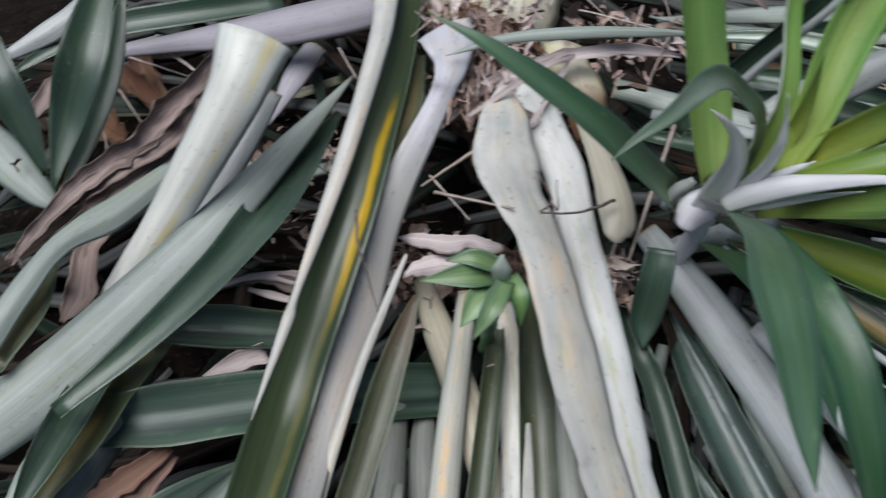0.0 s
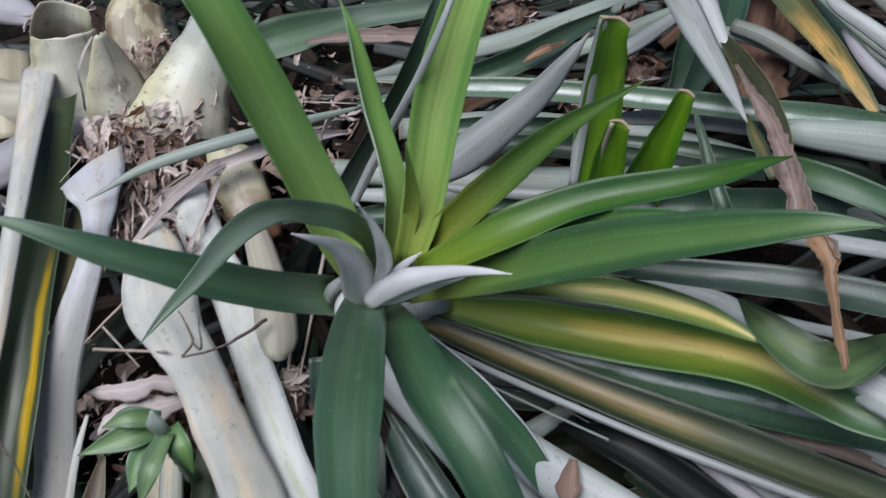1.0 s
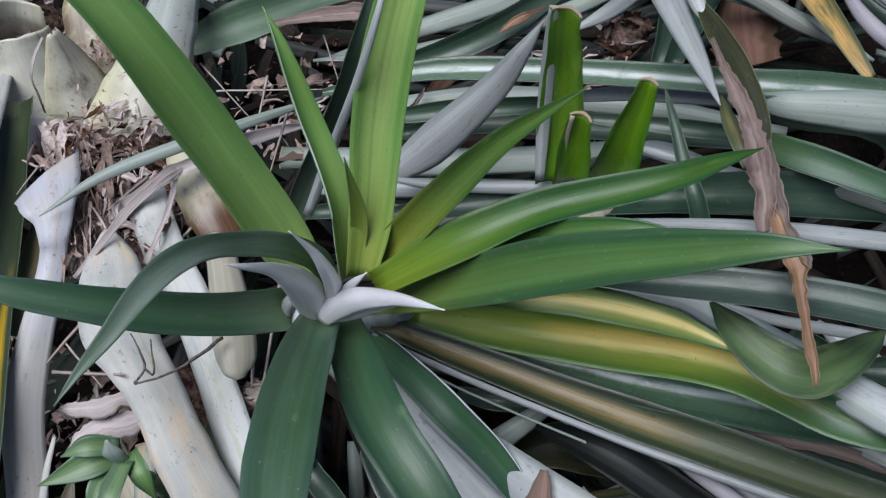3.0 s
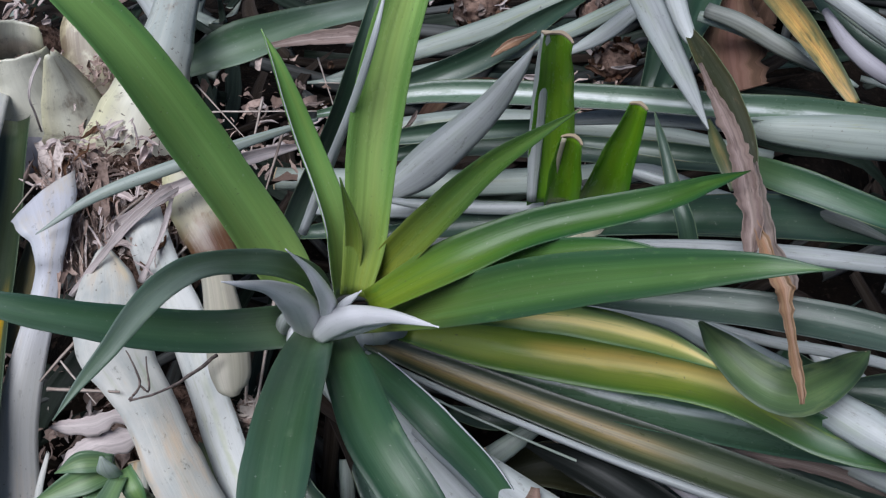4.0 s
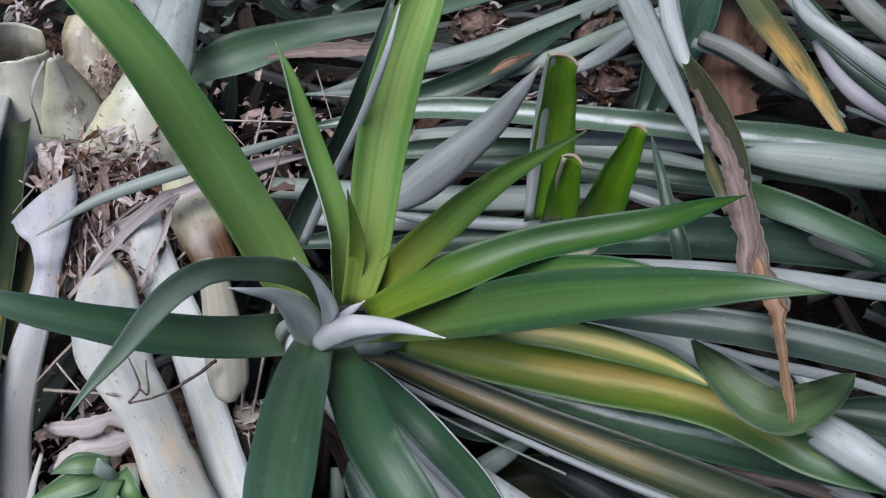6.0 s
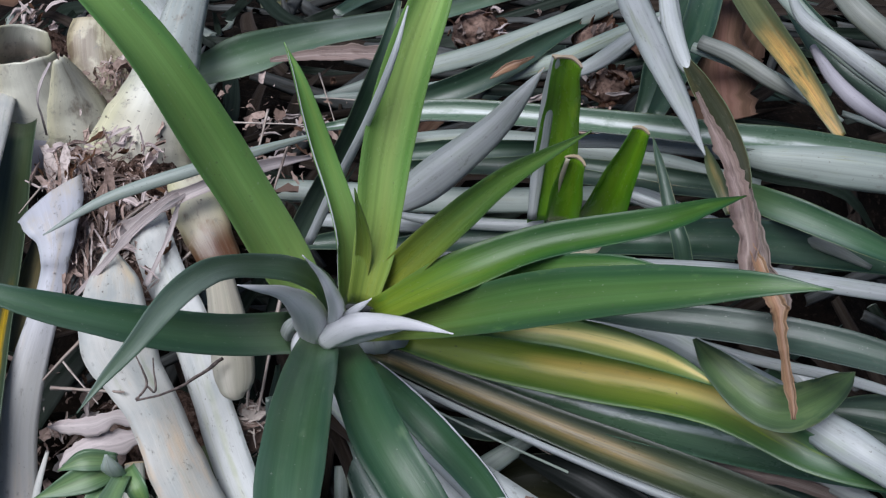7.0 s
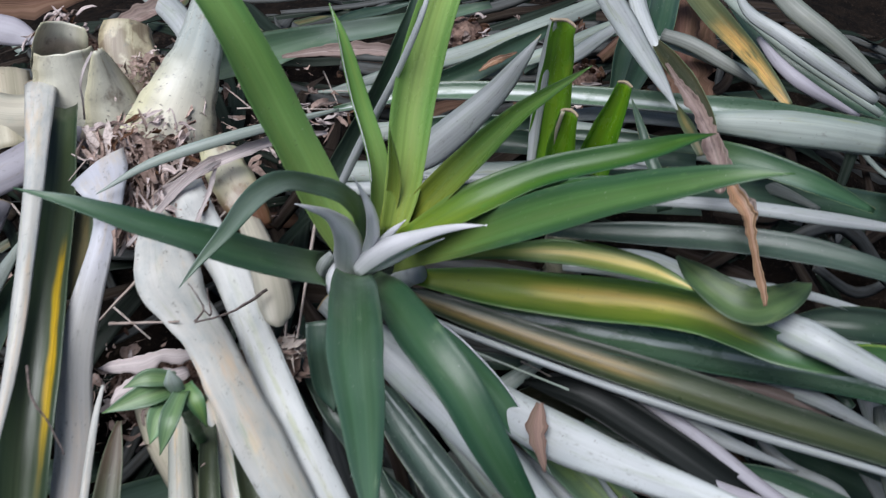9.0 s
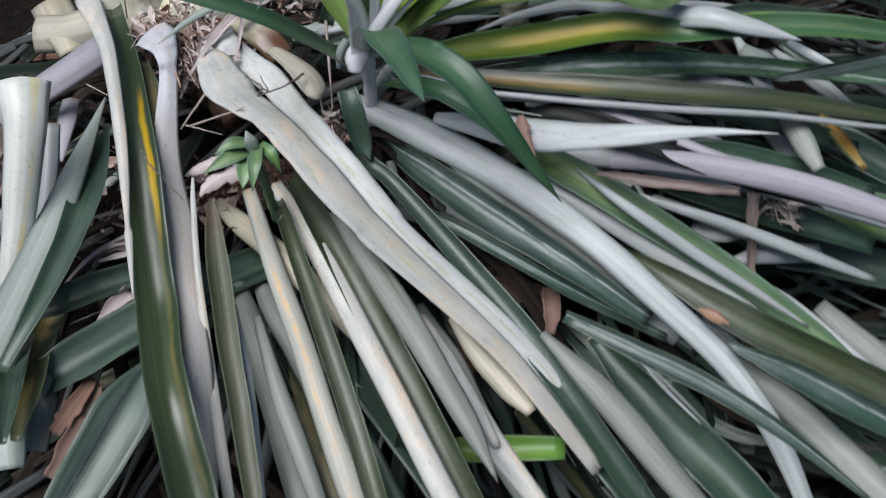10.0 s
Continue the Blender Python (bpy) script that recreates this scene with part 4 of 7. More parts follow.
leaf(((-0.278, 0.806, 0.28, 0.018), (-0.277, 0.715, 0.25, 0.043), (-0.291, 0.673, 0.2, 0.032), (-0.297, 0.621, 0.16, 0.004)), (0.27, -0.46, 0.85), "gd", curl=40, label="dark green pineapple leaf lying on the heap")
leaf(((-0.275, 0.825, 0.24, 0.005), (-0.272, 0.742, 0.2, 0.025), (-0.285, 0.676, 0.16, 0.019), (-0.297, 0.64, 0.14, 0.004)), (0.25, -0.45, 0.86), "gd", curl=40, label="dark green pineapple leaf lying on the heap")
leaf(((-0.41, 0.774, 0.26, 0.013), (-0.356, 0.69, 0.24, 0.032), (-0.329, 0.66, 0.2, 0.027), (-0.309, 0.634, 0.16, 0.005)), (0.29, -0.45, 0.85), "gd", curl=40, label="dark green pineapple leaf lying on the heap")
leaf(((-0.458, 0.763, 0.1, 0.031), (-0.4, 0.711, 0.1, 0.048), (-0.347, 0.671, 0.09, 0.029), (-0.322, 0.66, 0.08, 0.006)), (0.28, -0.41, 0.87), "sg", under=True, curl=35, label="grey-green pineapple leaf lying underside up")
leaf(((-0.317, 0.826, 0.15, 0.012), (-0.224, 0.838, 0.17, 0.024), (-0.133, 0.849, 0.19, 0.04), (-0.052, 0.879, 0.2, 0.045), (0.028, 0.933, 0.2, 0.038), (0.087, 1.001, 0.19, 0.02)), (0.09, -0.56, 0.82), "li", under=True, curl=24, label="lilac-grey withered pineapple leaf on the heap")
leaf(((-0.42, 0.811, 0.12, 0.005), (-0.351, 0.867, 0.14, 0.025), (-0.245, 0.907, 0.15, 0.03), (-0.144, 0.951, 0.15, 0.026)), (0.2, -0.54, 0.82), "gd", curl=45, label="dark green pineapple leaf lying on the heap")
leaf(((-0.429, 0.827, 0.13, 0.012), (-0.383, 0.854, 0.15, 0.025), (-0.355, 0.891, 0.16, 0.025), (-0.331, 0.959, 0.16, 0.02)), (0.27, -0.52, 0.81), "si", under=True, curl=27, label="pineapple leaf showing its silver underside")
leaf(((-0.094, 0.889, 0.14, 0.026), (-0.108, 0.829, 0.14, 0.025), (-0.127, 0.775, 0.12, 0.004)), (0.13, -0.52, 0.85), "li", under=True, curl=30, label="lilac-grey withered pineapple leaf on the heap")
leaf(((-0.02, 0.963, 0.25, 0.036), (-0.004, 0.79, 0.274, 0.022), (-0.007, 0.709, 0.264, 0.018), (-0.017, 0.635, 0.24, 0.016), (-0.029, 0.567, 0.217, 0.012), (-0.038, 0.491, 0.21, 0.006), (-0.039, 0.459, 0.215, 0.009), (-0.052, 0.382, 0.195, 0.001)), (0.1, -0.44, 0.89), "cr", under=True, curl=35, label="cut pineapple leaf with a cream white underside")
leaf(((0.01, 0.912, 0.242, 0.03), (0.007, 0.758, 0.232, 0.039), (-0.005, 0.639, 0.21, 0.047), (-0.022, 0.534, 0.173, 0.048), (-0.042, 0.437, 0.12, 0.047), (-0.049, 0.29, 0.13, 0.045), (-0.059, 0.189, 0.07, 0.048), (-0.064, 0.093, 0.01, 0.035)), (0.1, -0.32, 0.94), "yo", curl=62, label="dark green pineapple leaf with an amber line")
leaf(((0.032, 0.799, 0.215, 0.009), (0.028, 0.714, 0.215, 0.025), (0.019, 0.657, 0.21, 0.016)), (0.05, -0.51, 0.86), "ol", curl=60, label="olive pineapple leaf with a tan streak")
leaf(((0.045, 0.572, 0.177, 0.003), (0.035, 0.533, 0.167, 0.007), (0.011, 0.457, 0.117, 0.009), (-0.015, 0.269, 0.08, 0.013), (-0.03, 0.186, 0.04, 0.012), (-0.045, 0.109, 0.0, 0.006)), (0.08, -0.2, 0.98), "cr", under=True, curl=30, label="cut pineapple leaf with a cream white underside")
leaf(((0.058, 0.536, 0.165, 0.0042), (0.05, 0.498, 0.155, 0.0193), (0.039, 0.438, 0.138, 0.0268), (0.025, 0.351, 0.115, 0.0258), (0.014, 0.273, 0.09, 0.0237), (0.001, 0.197, 0.06, 0.0206), (-0.011, 0.14, 0.03, 0.0143)), (0.08, -0.67, 0.74), "ob", curl=55, label="olive leaf with a browned scar near its base")
leaf(((0.117, 0.715, 0.262, 0.009), (0.121, 0.685, 0.261, 0.0409), (0.123, 0.647, 0.257, 0.0581), (0.128, 0.618, 0.252, 0.0622), (0.139, 0.593, 0.245, 0.0504), (0.154, 0.565, 0.242, 0.0437), (0.164, 0.539, 0.238, 0.0427), (0.172, 0.516, 0.231, 0.0449), (0.188, 0.476, 0.211, 0.0471), (0.203, 0.438, 0.189, 0.0454), (0.22, 0.403, 0.165, 0.0423), (0.234, 0.374, 0.147, 0.0393), (0.307, 0.245, 0.067, 0.0284), (0.338, 0.168, 0.019, 0.0261), (0.365, 0.101, -0.035, 0.0215)), (0.29, -0.22, 0.93), "cr", under=True, curl=13, label="cut pineapple leaf with a cream white underside")
leaf(((0.137, 0.767, 0.235, 0.0411), (0.157, 0.701, 0.232, 0.0372), (0.178, 0.648, 0.229, 0.0376), (0.192, 0.591, 0.218, 0.033), (0.206, 0.537, 0.21, 0.033), (0.22, 0.489, 0.198, 0.0307), (0.235, 0.45, 0.176, 0.0299), (0.249, 0.413, 0.152, 0.0288), (0.261, 0.384, 0.134, 0.0258), (0.336, 0.241, 0.055, 0.0218), (0.363, 0.166, 0.005, 0.0198), (0.385, 0.098, -0.045, 0.0159)), (-0.13, -0.39, 0.91), "cg", under=True, curl=13, label="cut pineapple leaf with a greyish cream underside")
leaf(((0.104, 0.576, 0.126, 0.018), (0.101, 0.443, 0.1, 0.026), (0.101, 0.339, 0.073, 0.028), (0.097, 0.243, 0.041, 0.028), (0.096, 0.15, 0.002, 0.029), (0.091, 0.055, -0.058, 0.018)), (0.01, -0.4, 0.92), "co", under=True, curl=30, label="cream pineapple leaf with an ochre streak")
leaf(((0.132, 0.643, 0.084, 0.003), (0.133, 0.511, 0.123, 0.017), (0.13, 0.371, 0.096, 0.023), (0.126, 0.253, 0.065, 0.025), (0.12, 0.152, 0.03, 0.024), (0.114, 0.052, -0.03, 0.018)), (-0.01, -0.41, 0.91), "mo", curl=68, label="dark green pineapple leaf lying on the heap")
leaf(((0.138, 0.568, 0.127, 0.019), (0.158, 0.451, 0.105, 0.028), (0.17, 0.33, 0.076, 0.029), (0.181, 0.216, 0.04, 0.028), (0.192, 0.109, -0.004, 0.027), (0.202, 0.018, -0.054, 0.012)), (-0.04, -0.39, 0.92), "cr", under=True, curl=35, label="cut pineapple leaf with a cream white underside")
leaf(((0.162, 0.675, 0.072, 0.003), (0.168, 0.538, 0.113, 0.026), (0.185, 0.389, 0.079, 0.039), (0.198, 0.267, 0.035, 0.038), (0.21, 0.16, -0.012, 0.038), (0.22, 0.062, -0.062, 0.031)), (-0.05, -0.41, 0.91), "mo", curl=72, label="dark green pineapple leaf lying on the heap")
leaf(((0.198, 0.485, 0.125, 0.021), (0.215, 0.35, 0.113, 0.032), (0.229, 0.239, 0.094, 0.029), (0.24, 0.159, 0.062, 0.024), (0.245, 0.099, 0.032, 0.002)), (-0.07, -0.41, 0.91), "sd", under=True, curl=30, label="dull grey pineapple leaf lying underside up")
leaf(((0.05, 0.488, 0.06, 0.022), (0.05, 0.395, 0.05, 0.035), (0.047, 0.291, 0.02, 0.037), (0.041, 0.189, -0.02, 0.036), (0.033, 0.087, -0.07, 0.019)), (0.04, -0.41, 0.91), "sd", under=True, curl=35, label="dull grey pineapple leaf lying underside up")
leaf(((-0.222, 0.422, 0.072, 0.04), (-0.15, 0.439, 0.075, 0.057), (-0.069, 0.466, 0.07, 0.056), (0.021, 0.49, 0.063, 0.055), (0.11, 0.518, 0.046, 0.049)), (0.12, -0.32, 0.94), "tb", curl=56, label="dark green pineapple leaf lying on the heap")
leaf(((-0.198, 0.513, 0.099, 0.013), (-0.142, 0.521, 0.098, 0.04), (-0.076, 0.532, 0.087, 0.037), (0.012, 0.554, 0.061, 0.028)), (0.12, -0.37, 0.92), "tb", curl=62, label="dark green pineapple leaf lying on the heap")
leaf(((-0.076, 0.404, 0.068, 0.011), (-0.112, 0.354, 0.063, 0.063), (-0.157, 0.311, 0.048, 0.064), (-0.204, 0.275, 0.028, 0.057), (-0.254, 0.235, 0.008, 0.037)), (0.16, -0.42, 0.89), "tb", curl=40, label="dark green pineapple leaf lying on the heap")
leaf(((-0.144, 0.415, 0.05, 0.014), (-0.174, 0.359, 0.05, 0.025), (-0.212, 0.31, 0.04, 0.023)), (0.16, -0.44, 0.88), "rd", curl=50, name="dry_leaf", label="rust-brown dry leaf scrap on a pale leaf", category="dry leaf")
leaf(((-0.227, 0.331, 0.1, 0.011), (-0.213, 0.383, 0.1, 0.033), (-0.202, 0.452, 0.09, 0.04), (-0.183, 0.536, 0.07, 0.033), (-0.169, 0.6, 0.05, 0.012)), (0.21, -0.31, 0.93), "ol", curl=62, label="olive pineapple leaf with a tan streak")
leaf(((-0.229, 0.308, 0.13, 0.007), (-0.221, 0.362, 0.13, 0.027), (-0.213, 0.427, 0.12, 0.029), (-0.201, 0.487, 0.1, 0.015)), (0.23, -0.3, 0.92), "gd", curl=62, label="dark green pineapple leaf lying on the heap")
leaf(((-0.121, 0.499, 0.05, 0.005), (-0.098, 0.518, 0.055, 0.022), (-0.061, 0.552, 0.05, 0.022)), (0.13, -0.35, 0.93), "li", under=True, curl=24, label="lilac-grey withered pineapple leaf on the heap")
leaf(((-0.162, 0.551, 0.09, 0.003), (-0.127, 0.572, 0.1, 0.008), (-0.091, 0.582, 0.105, 0.011), (-0.057, 0.579, 0.1, 0.016)), (0.13, -0.4, 0.91), "dr", curl=50, name="dry_leaf", label="shrivelled pinkish-brown dry leaf strip", category="dry leaf")
leaf(((0.264, 0.638, 0.169, 0.023), (0.324, 0.563, 0.154, 0.043), (0.403, 0.45, 0.124, 0.042), (0.471, 0.325, 0.084, 0.036), (0.508, 0.246, 0.049, 0.033), (0.549, 0.164, 0.004, 0.031), (0.569, 0.1, -0.036, 0.028), (0.577, 0.048, -0.076, 0.026), (0.578, -0.011, -0.126, 0.02)), (-0.22, -0.39, 0.9), "si", under=True, curl=30, label="pineapple leaf showing its silver underside")
leaf(((0.413, 0.505, 0.143, 0.009), (0.473, 0.432, 0.116, 0.04), (0.54, 0.349, 0.076, 0.042), (0.626, 0.246, 0.011, 0.035), (0.69, 0.163, -0.044, 0.024), (0.737, 0.106, -0.086, 0.001)), (-0.28, -0.37, 0.89), "gt", curl=56, label="pale green pineapple leaf with a torn end")
leaf(((0.38, 0.51, 0.12, 0.007), (0.461, 0.41, 0.1, 0.021), (0.539, 0.317, 0.05, 0.025), (0.612, 0.222, 0.0, 0.021), (0.669, 0.121, -0.05, 0.004)), (-0.23, -0.41, 0.88), "si", under=True, curl=30, label="pineapple leaf showing its silver underside")
leaf(((0.358, 0.543, 0.165, 0.0144), (0.398, 0.496, 0.172, 0.0311), (0.444, 0.44, 0.178, 0.0434), (0.492, 0.391, 0.19, 0.0367), (0.536, 0.348, 0.205, 0.0266), (0.605, 0.287, 0.225, 0.0099), (0.661, 0.248, 0.227, 0)), (-0.24, -0.44, 0.86), "sb", under=True, curl=24, label="broad pineapple leaf showing its silver underside")
leaf(((0.323, 0.504, 0.07, 0.015), (0.39, 0.397, 0.06, 0.024), (0.471, 0.308, 0.02, 0.028), (0.534, 0.22, -0.03, 0.021)), (-0.2, -0.41, 0.89), "si", under=True, curl=30, label="pineapple leaf showing its silver underside")
leaf(((0.451, 0.453, 0.124, 0.014), (0.559, 0.413, 0.112, 0.036), (0.684, 0.348, 0.079, 0.043), (0.794, 0.284, 0.037, 0.043), (0.889, 0.209, -0.004, 0.029)), (-0.31, -0.42, 0.86), "si", under=True, curl=30, label="pineapple leaf showing its silver underside")
leaf(((0.513, 0.565, 0.03, 0.01), (0.654, 0.511, 0.015, 0.04), (0.79, 0.431, -0.015, 0.048), (0.951, 0.323, -0.07, 0.04)), (-0.32, -0.41, 0.85), "gd", curl=45, label="dark green pineapple leaf lying on the heap")
leaf(((0.238, 0.66, 0.12, 0.0045), (0.239, 0.575, 0.158, 0.0134), (0.257, 0.513, 0.152, 0.0198), (0.283, 0.462, 0.128, 0.0224), (0.341, 0.276, 0.06, 0.0307), (0.362, 0.189, 0.02, 0.0307), (0.379, 0.121, -0.02, 0.0296), (0.396, 0.059, -0.06, 0.0268), (0.419, -0.01, -0.11, 0.0127)), (-0.15, -0.34, 0.93), "gd", curl=58, label="dark green pineapple leaf lying on the heap")
leaf(((0.363, 0.237, 0.06, 0.01), (0.392, 0.151, 0.04, 0.032), (0.42, 0.06, 0.0, 0.034), (0.452, -0.029, -0.05, 0.024)), (-0.18, -0.29, 0.94), "sd", under=True, curl=30, label="dull grey pineapple leaf lying underside up")
leaf(((0.421, 0.344, -0.06, 0.012), (0.469, 0.215, -0.08, 0.061), (0.504, 0.084, -0.11, 0.061), (0.534, -0.042, -0.15, 0.039)), (-0.21, -0.28, 0.94), "gd", curl=42, label="dark green pineapple leaf lying on the heap")
leaf(((0.574, 0.205, -0.06, 0.028), (0.622, 0.103, -0.08, 0.038), (0.653, -0.009, -0.1, 0.039), (0.679, -0.118, -0.13, 0.019)), (-0.29, -0.22, 0.93), "sd", under=True, curl=30, label="dull grey pineapple leaf lying underside up")
leaf(((0.556, 0.48, -0.1, 0.013), (0.616, 0.357, -0.12, 0.069), (0.71, 0.245, -0.15, 0.07), (0.826, 0.123, -0.2, 0.061)), (-0.28, -0.32, 0.9), "ol", curl=62, label="olive pineapple leaf with a tan streak")
leaf(((0.213, 0.229, -0.08, 0.028), (0.277, 0.202, -0.08, 0.033), (0.352, 0.167, -0.08, 0.027)), (-0.09, -0.35, 0.93), "gm", curl=50, label="fresh green pineapple leaf lying on the heap")
leaf(((0.339, 0.292, 0.0, 0.008), (0.365, 0.19, -0.03, 0.04), (0.388, 0.09, -0.06, 0.039), (0.407, 0.019, -0.1, 0.026)), (-0.15, -0.3, 0.94), "gd", curl=30, label="dark green pineapple leaf lying on the heap")
leaf(((0.065, 0.43, 0.0, 0.009), (0.069, 0.319, -0.02, 0.035), (0.073, 0.208, -0.05, 0.037), (0.075, 0.111, -0.1, 0.026)), (0.02, -0.36, 0.93), "ol", curl=62, label="olive pineapple leaf with a tan streak")
leaf(((0.13, 0.475, -0.04, 0.018), (0.166, 0.341, -0.05, 0.058), (0.194, 0.22, -0.08, 0.055), (0.216, 0.102, -0.12, 0.04)), (-0.04, -0.36, 0.93), "gd", curl=30, label="dark green pineapple leaf lying on the heap")
leaf(((0.862, 0.521, 0.1, 0.006), (0.894, 0.472, 0.08, 0.031), (0.98, 0.437, 0.06, 0.031), (1.13, 0.407, 0.04, 0.024)), (-0.41, -0.41, 0.82), "gd", curl=62, label="dark green pineapple leaf lying on the heap")
leaf(((0.65, 0.451, -0.05, 0.01), (0.735, 0.352, -0.07, 0.047), (0.866, 0.242, -0.1, 0.054), (1.008, 0.152, -0.13, 0.03)), (-0.36, -0.32, 0.88), "gd", curl=40, label="dark green pineapple leaf lying on the heap")
leaf(((0.669, 0.305, -0.06, 0.008), (0.712, 0.236, -0.08, 0.019), (0.764, 0.111, -0.12, 0.011)), (-0.3, -0.33, 0.89), "si", under=True, curl=30, label="pineapple leaf showing its silver underside")
leaf(((0.785, 0.355, -0.02, 0.018), (0.83, 0.317, -0.03, 0.058), (0.901, 0.265, -0.05, 0.061), (1.021, 0.185, -0.08, 0.037)), (-0.38, -0.33, 0.86), "gt", curl=62, label="pale green pineapple leaf with a torn end")
leaf(((0.515, 0.424, 0.08, 0.007), (0.588, 0.392, 0.07, 0.015), (0.668, 0.358, 0.05, 0.018), (0.717, 0.34, 0.03, 0.015)), (-0.29, -0.42, 0.86), "dr", curl=70, name="dry_leaf", label="shrivelled pinkish-brown dry leaf strip", category="dry leaf")
leaf(((0.446, 0.46, 0.19, 0.008), (0.436, 0.431, 0.185, 0.017), (0.436, 0.399, 0.175, 0.002)), (-0.11, -0.32, 0.94), "rd", curl=60, name="dry_leaf", label="rust-brown dry leaf scrap on a pale leaf", category="dry leaf")
leaf(((0.132, 0.597, 0.17, 0.0052), (0.116, 0.594, 0.172, 0.0155), (0.1, 0.598, 0.173, 0.0124), (0.082, 0.594, 0.17, 0.0186), (0.065, 0.597, 0.168, 0.0146), (0.047, 0.604, 0.16, 0.0116), (0.033, 0.609, 0.155, 0.0005)), (0.01, -0.64, 0.77), "pk", under=True, curl=15, name="dry_leaf", label="rose-coloured dry leaf beside the sprout", category="dry leaf")
leaf(((0.121, 0.591, 0.15, 0.0105), (0.097, 0.584, 0.152, 0.023), (0.079, 0.584, 0.153, 0.0188), (0.061, 0.581, 0.149, 0.0209), (0.05, 0.577, 0.147, 0.0104), (0.044, 0.57, 0.145, 0.001)), (0.02, -0.62, 0.79), "pk", under=True, curl=15, name="dry_leaf", label="rose-coloured dry leaf beside the sprout", category="dry leaf")
leaf(((0.249, 0.353, 0.05, 0.014), (0.258, 0.269, 0.03, 0.029), (0.263, 0.184, 0.0, 0.03), (0.279, 0.098, -0.04, 0.029), (0.29, 0.011, -0.08, 0.012)), (-0.09, -0.36, 0.93), "sd", under=True, curl=30, label="dull grey pineapple leaf lying underside up")
leaf(((0.45, 0.524, 0.13, 0.004), (0.497, 0.484, 0.15, 0.031), (0.55, 0.435, 0.14, 0.035), (0.606, 0.381, 0.12, 0.032), (0.672, 0.329, 0.09, 0.028), (0.76, 0.265, 0.05, 0.002)), (-0.18, -0.3, 0.93), "bk", curl=50, label="near-black pineapple leaf under the heap")
leaf(((0.516, 0.511, 0.15, 0.003), (0.55, 0.472, 0.152, 0.011), (0.595, 0.421, 0.14, 0.014), (0.64, 0.367, 0.125, 0.013), (0.69, 0.322, 0.105, 0.01), (0.77, 0.262, 0.065, 0.001)), (-0.21, -0.29, 0.93), "li", under=True, curl=35, label="lilac-grey withered pineapple leaf on the heap")
leaf(((0.328, 0.581, 0.14, 0.003), (0.349, 0.535, 0.14, 0.019), (0.371, 0.487, 0.12, 0.025), (0.403, 0.437, 0.09, 0.03), (0.438, 0.39, 0.05, 0.017)), (-0.06, -0.34, 0.94), "sg", under=True, curl=35, label="grey-green pineapple leaf lying underside up")
leaf(((0.692, 0.496, 0.2, 0.004), (0.732, 0.477, 0.21, 0.03), (0.78, 0.46, 0.21, 0.032), (0.871, 0.446, 0.18, 0.022)), (-0.34, -0.32, 0.89), "gd", curl=68, label="dark green pineapple leaf lying on the heap")
leaf(((0.654, 0.472, 0.12, 0.009), (0.708, 0.427, 0.11, 0.033), (0.784, 0.384, 0.08, 0.033), (0.869, 0.344, 0.04, 0.017)), (-0.31, -0.24, 0.92), "gd", curl=68, label="dark green pineapple leaf lying on the heap")
leaf(((0.669, 0.476, 0.14, 0.003), (0.709, 0.441, 0.15, 0.016), (0.75, 0.41, 0.14, 0.011), (0.79, 0.385, 0.12, 0.002)), (-0.31, -0.27, 0.91), "si", under=True, curl=35, label="pineapple leaf showing its silver underside")
leaf(((0.843, 1.054, 0.13, 0.027), (0.795, 0.985, 0.145, 0.063), (0.76, 0.93, 0.15, 0.069), (0.734, 0.887, 0.14, 0.031)), (-0.22, -0.47, 0.86), "br", curl=25, name="dry_leaf", label="brown dry leaf strip in the litter", category="dry leaf")
leaf(((0.662, 0.888, 0.15, 0.006), (0.683, 0.908, 0.16, 0.021), (0.699, 0.952, 0.15, 0.013)), (-0.18, -0.47, 0.86), "rd", curl=30, name="dry_leaf", label="rust-brown dry leaf scrap on a pale leaf", category="dry leaf")
leaf(((0.652, 0.625, 0.335, 0.004), (0.639, 0.585, 0.345, 0.011), (0.631, 0.538, 0.355, 0.01), (0.632, 0.508, 0.355, 0.012), (0.628, 0.498, 0.35, 0.004)), (-0.22, -0.35, 0.91), "dr", curl=70, name="dry_leaf", label="shrivelled pinkish-brown dry leaf strip", category="dry leaf")
leaf(((0.492, 0.432, 0.02, 0.005), (0.53, 0.329, 0.0, 0.012), (0.584, 0.266, -0.02, 0.004)), (-0.22, -0.41, 0.89), "si", under=True, curl=30, label="pineapple leaf showing its silver underside")
leaf(((0.848, 0.514, 0.1, 0.008), (0.874, 0.455, 0.08, 0.023), (0.906, 0.394, 0.05, 0.011)), (-0.37, -0.43, 0.82), "si", under=True, curl=30, label="pineapple leaf showing its silver underside")
leaf(((0.808, 0.553, 0.12, 0.008), (0.801, 0.483, 0.1, 0.023), (0.788, 0.381, 0.08, 0.015)), (-0.34, -0.46, 0.82), "si", under=True, curl=30, label="pineapple leaf showing its silver underside")
leaf(((0.811, 0.436, 0.05, 0.009), (0.869, 0.362, 0.03, 0.046), (0.92, 0.282, 0.0, 0.037)), (-0.37, -0.39, 0.84), "gd", curl=40, label="dark green pineapple leaf lying on the heap")
leaf(((0.846, 0.395, 0.07, 0.003), (0.841, 0.345, 0.065, 0.019), (0.837, 0.297, 0.06, 0.006)), (-0.37, -0.4, 0.84), "or", curl=50, label="withering orange and yellow pineapple leaf")
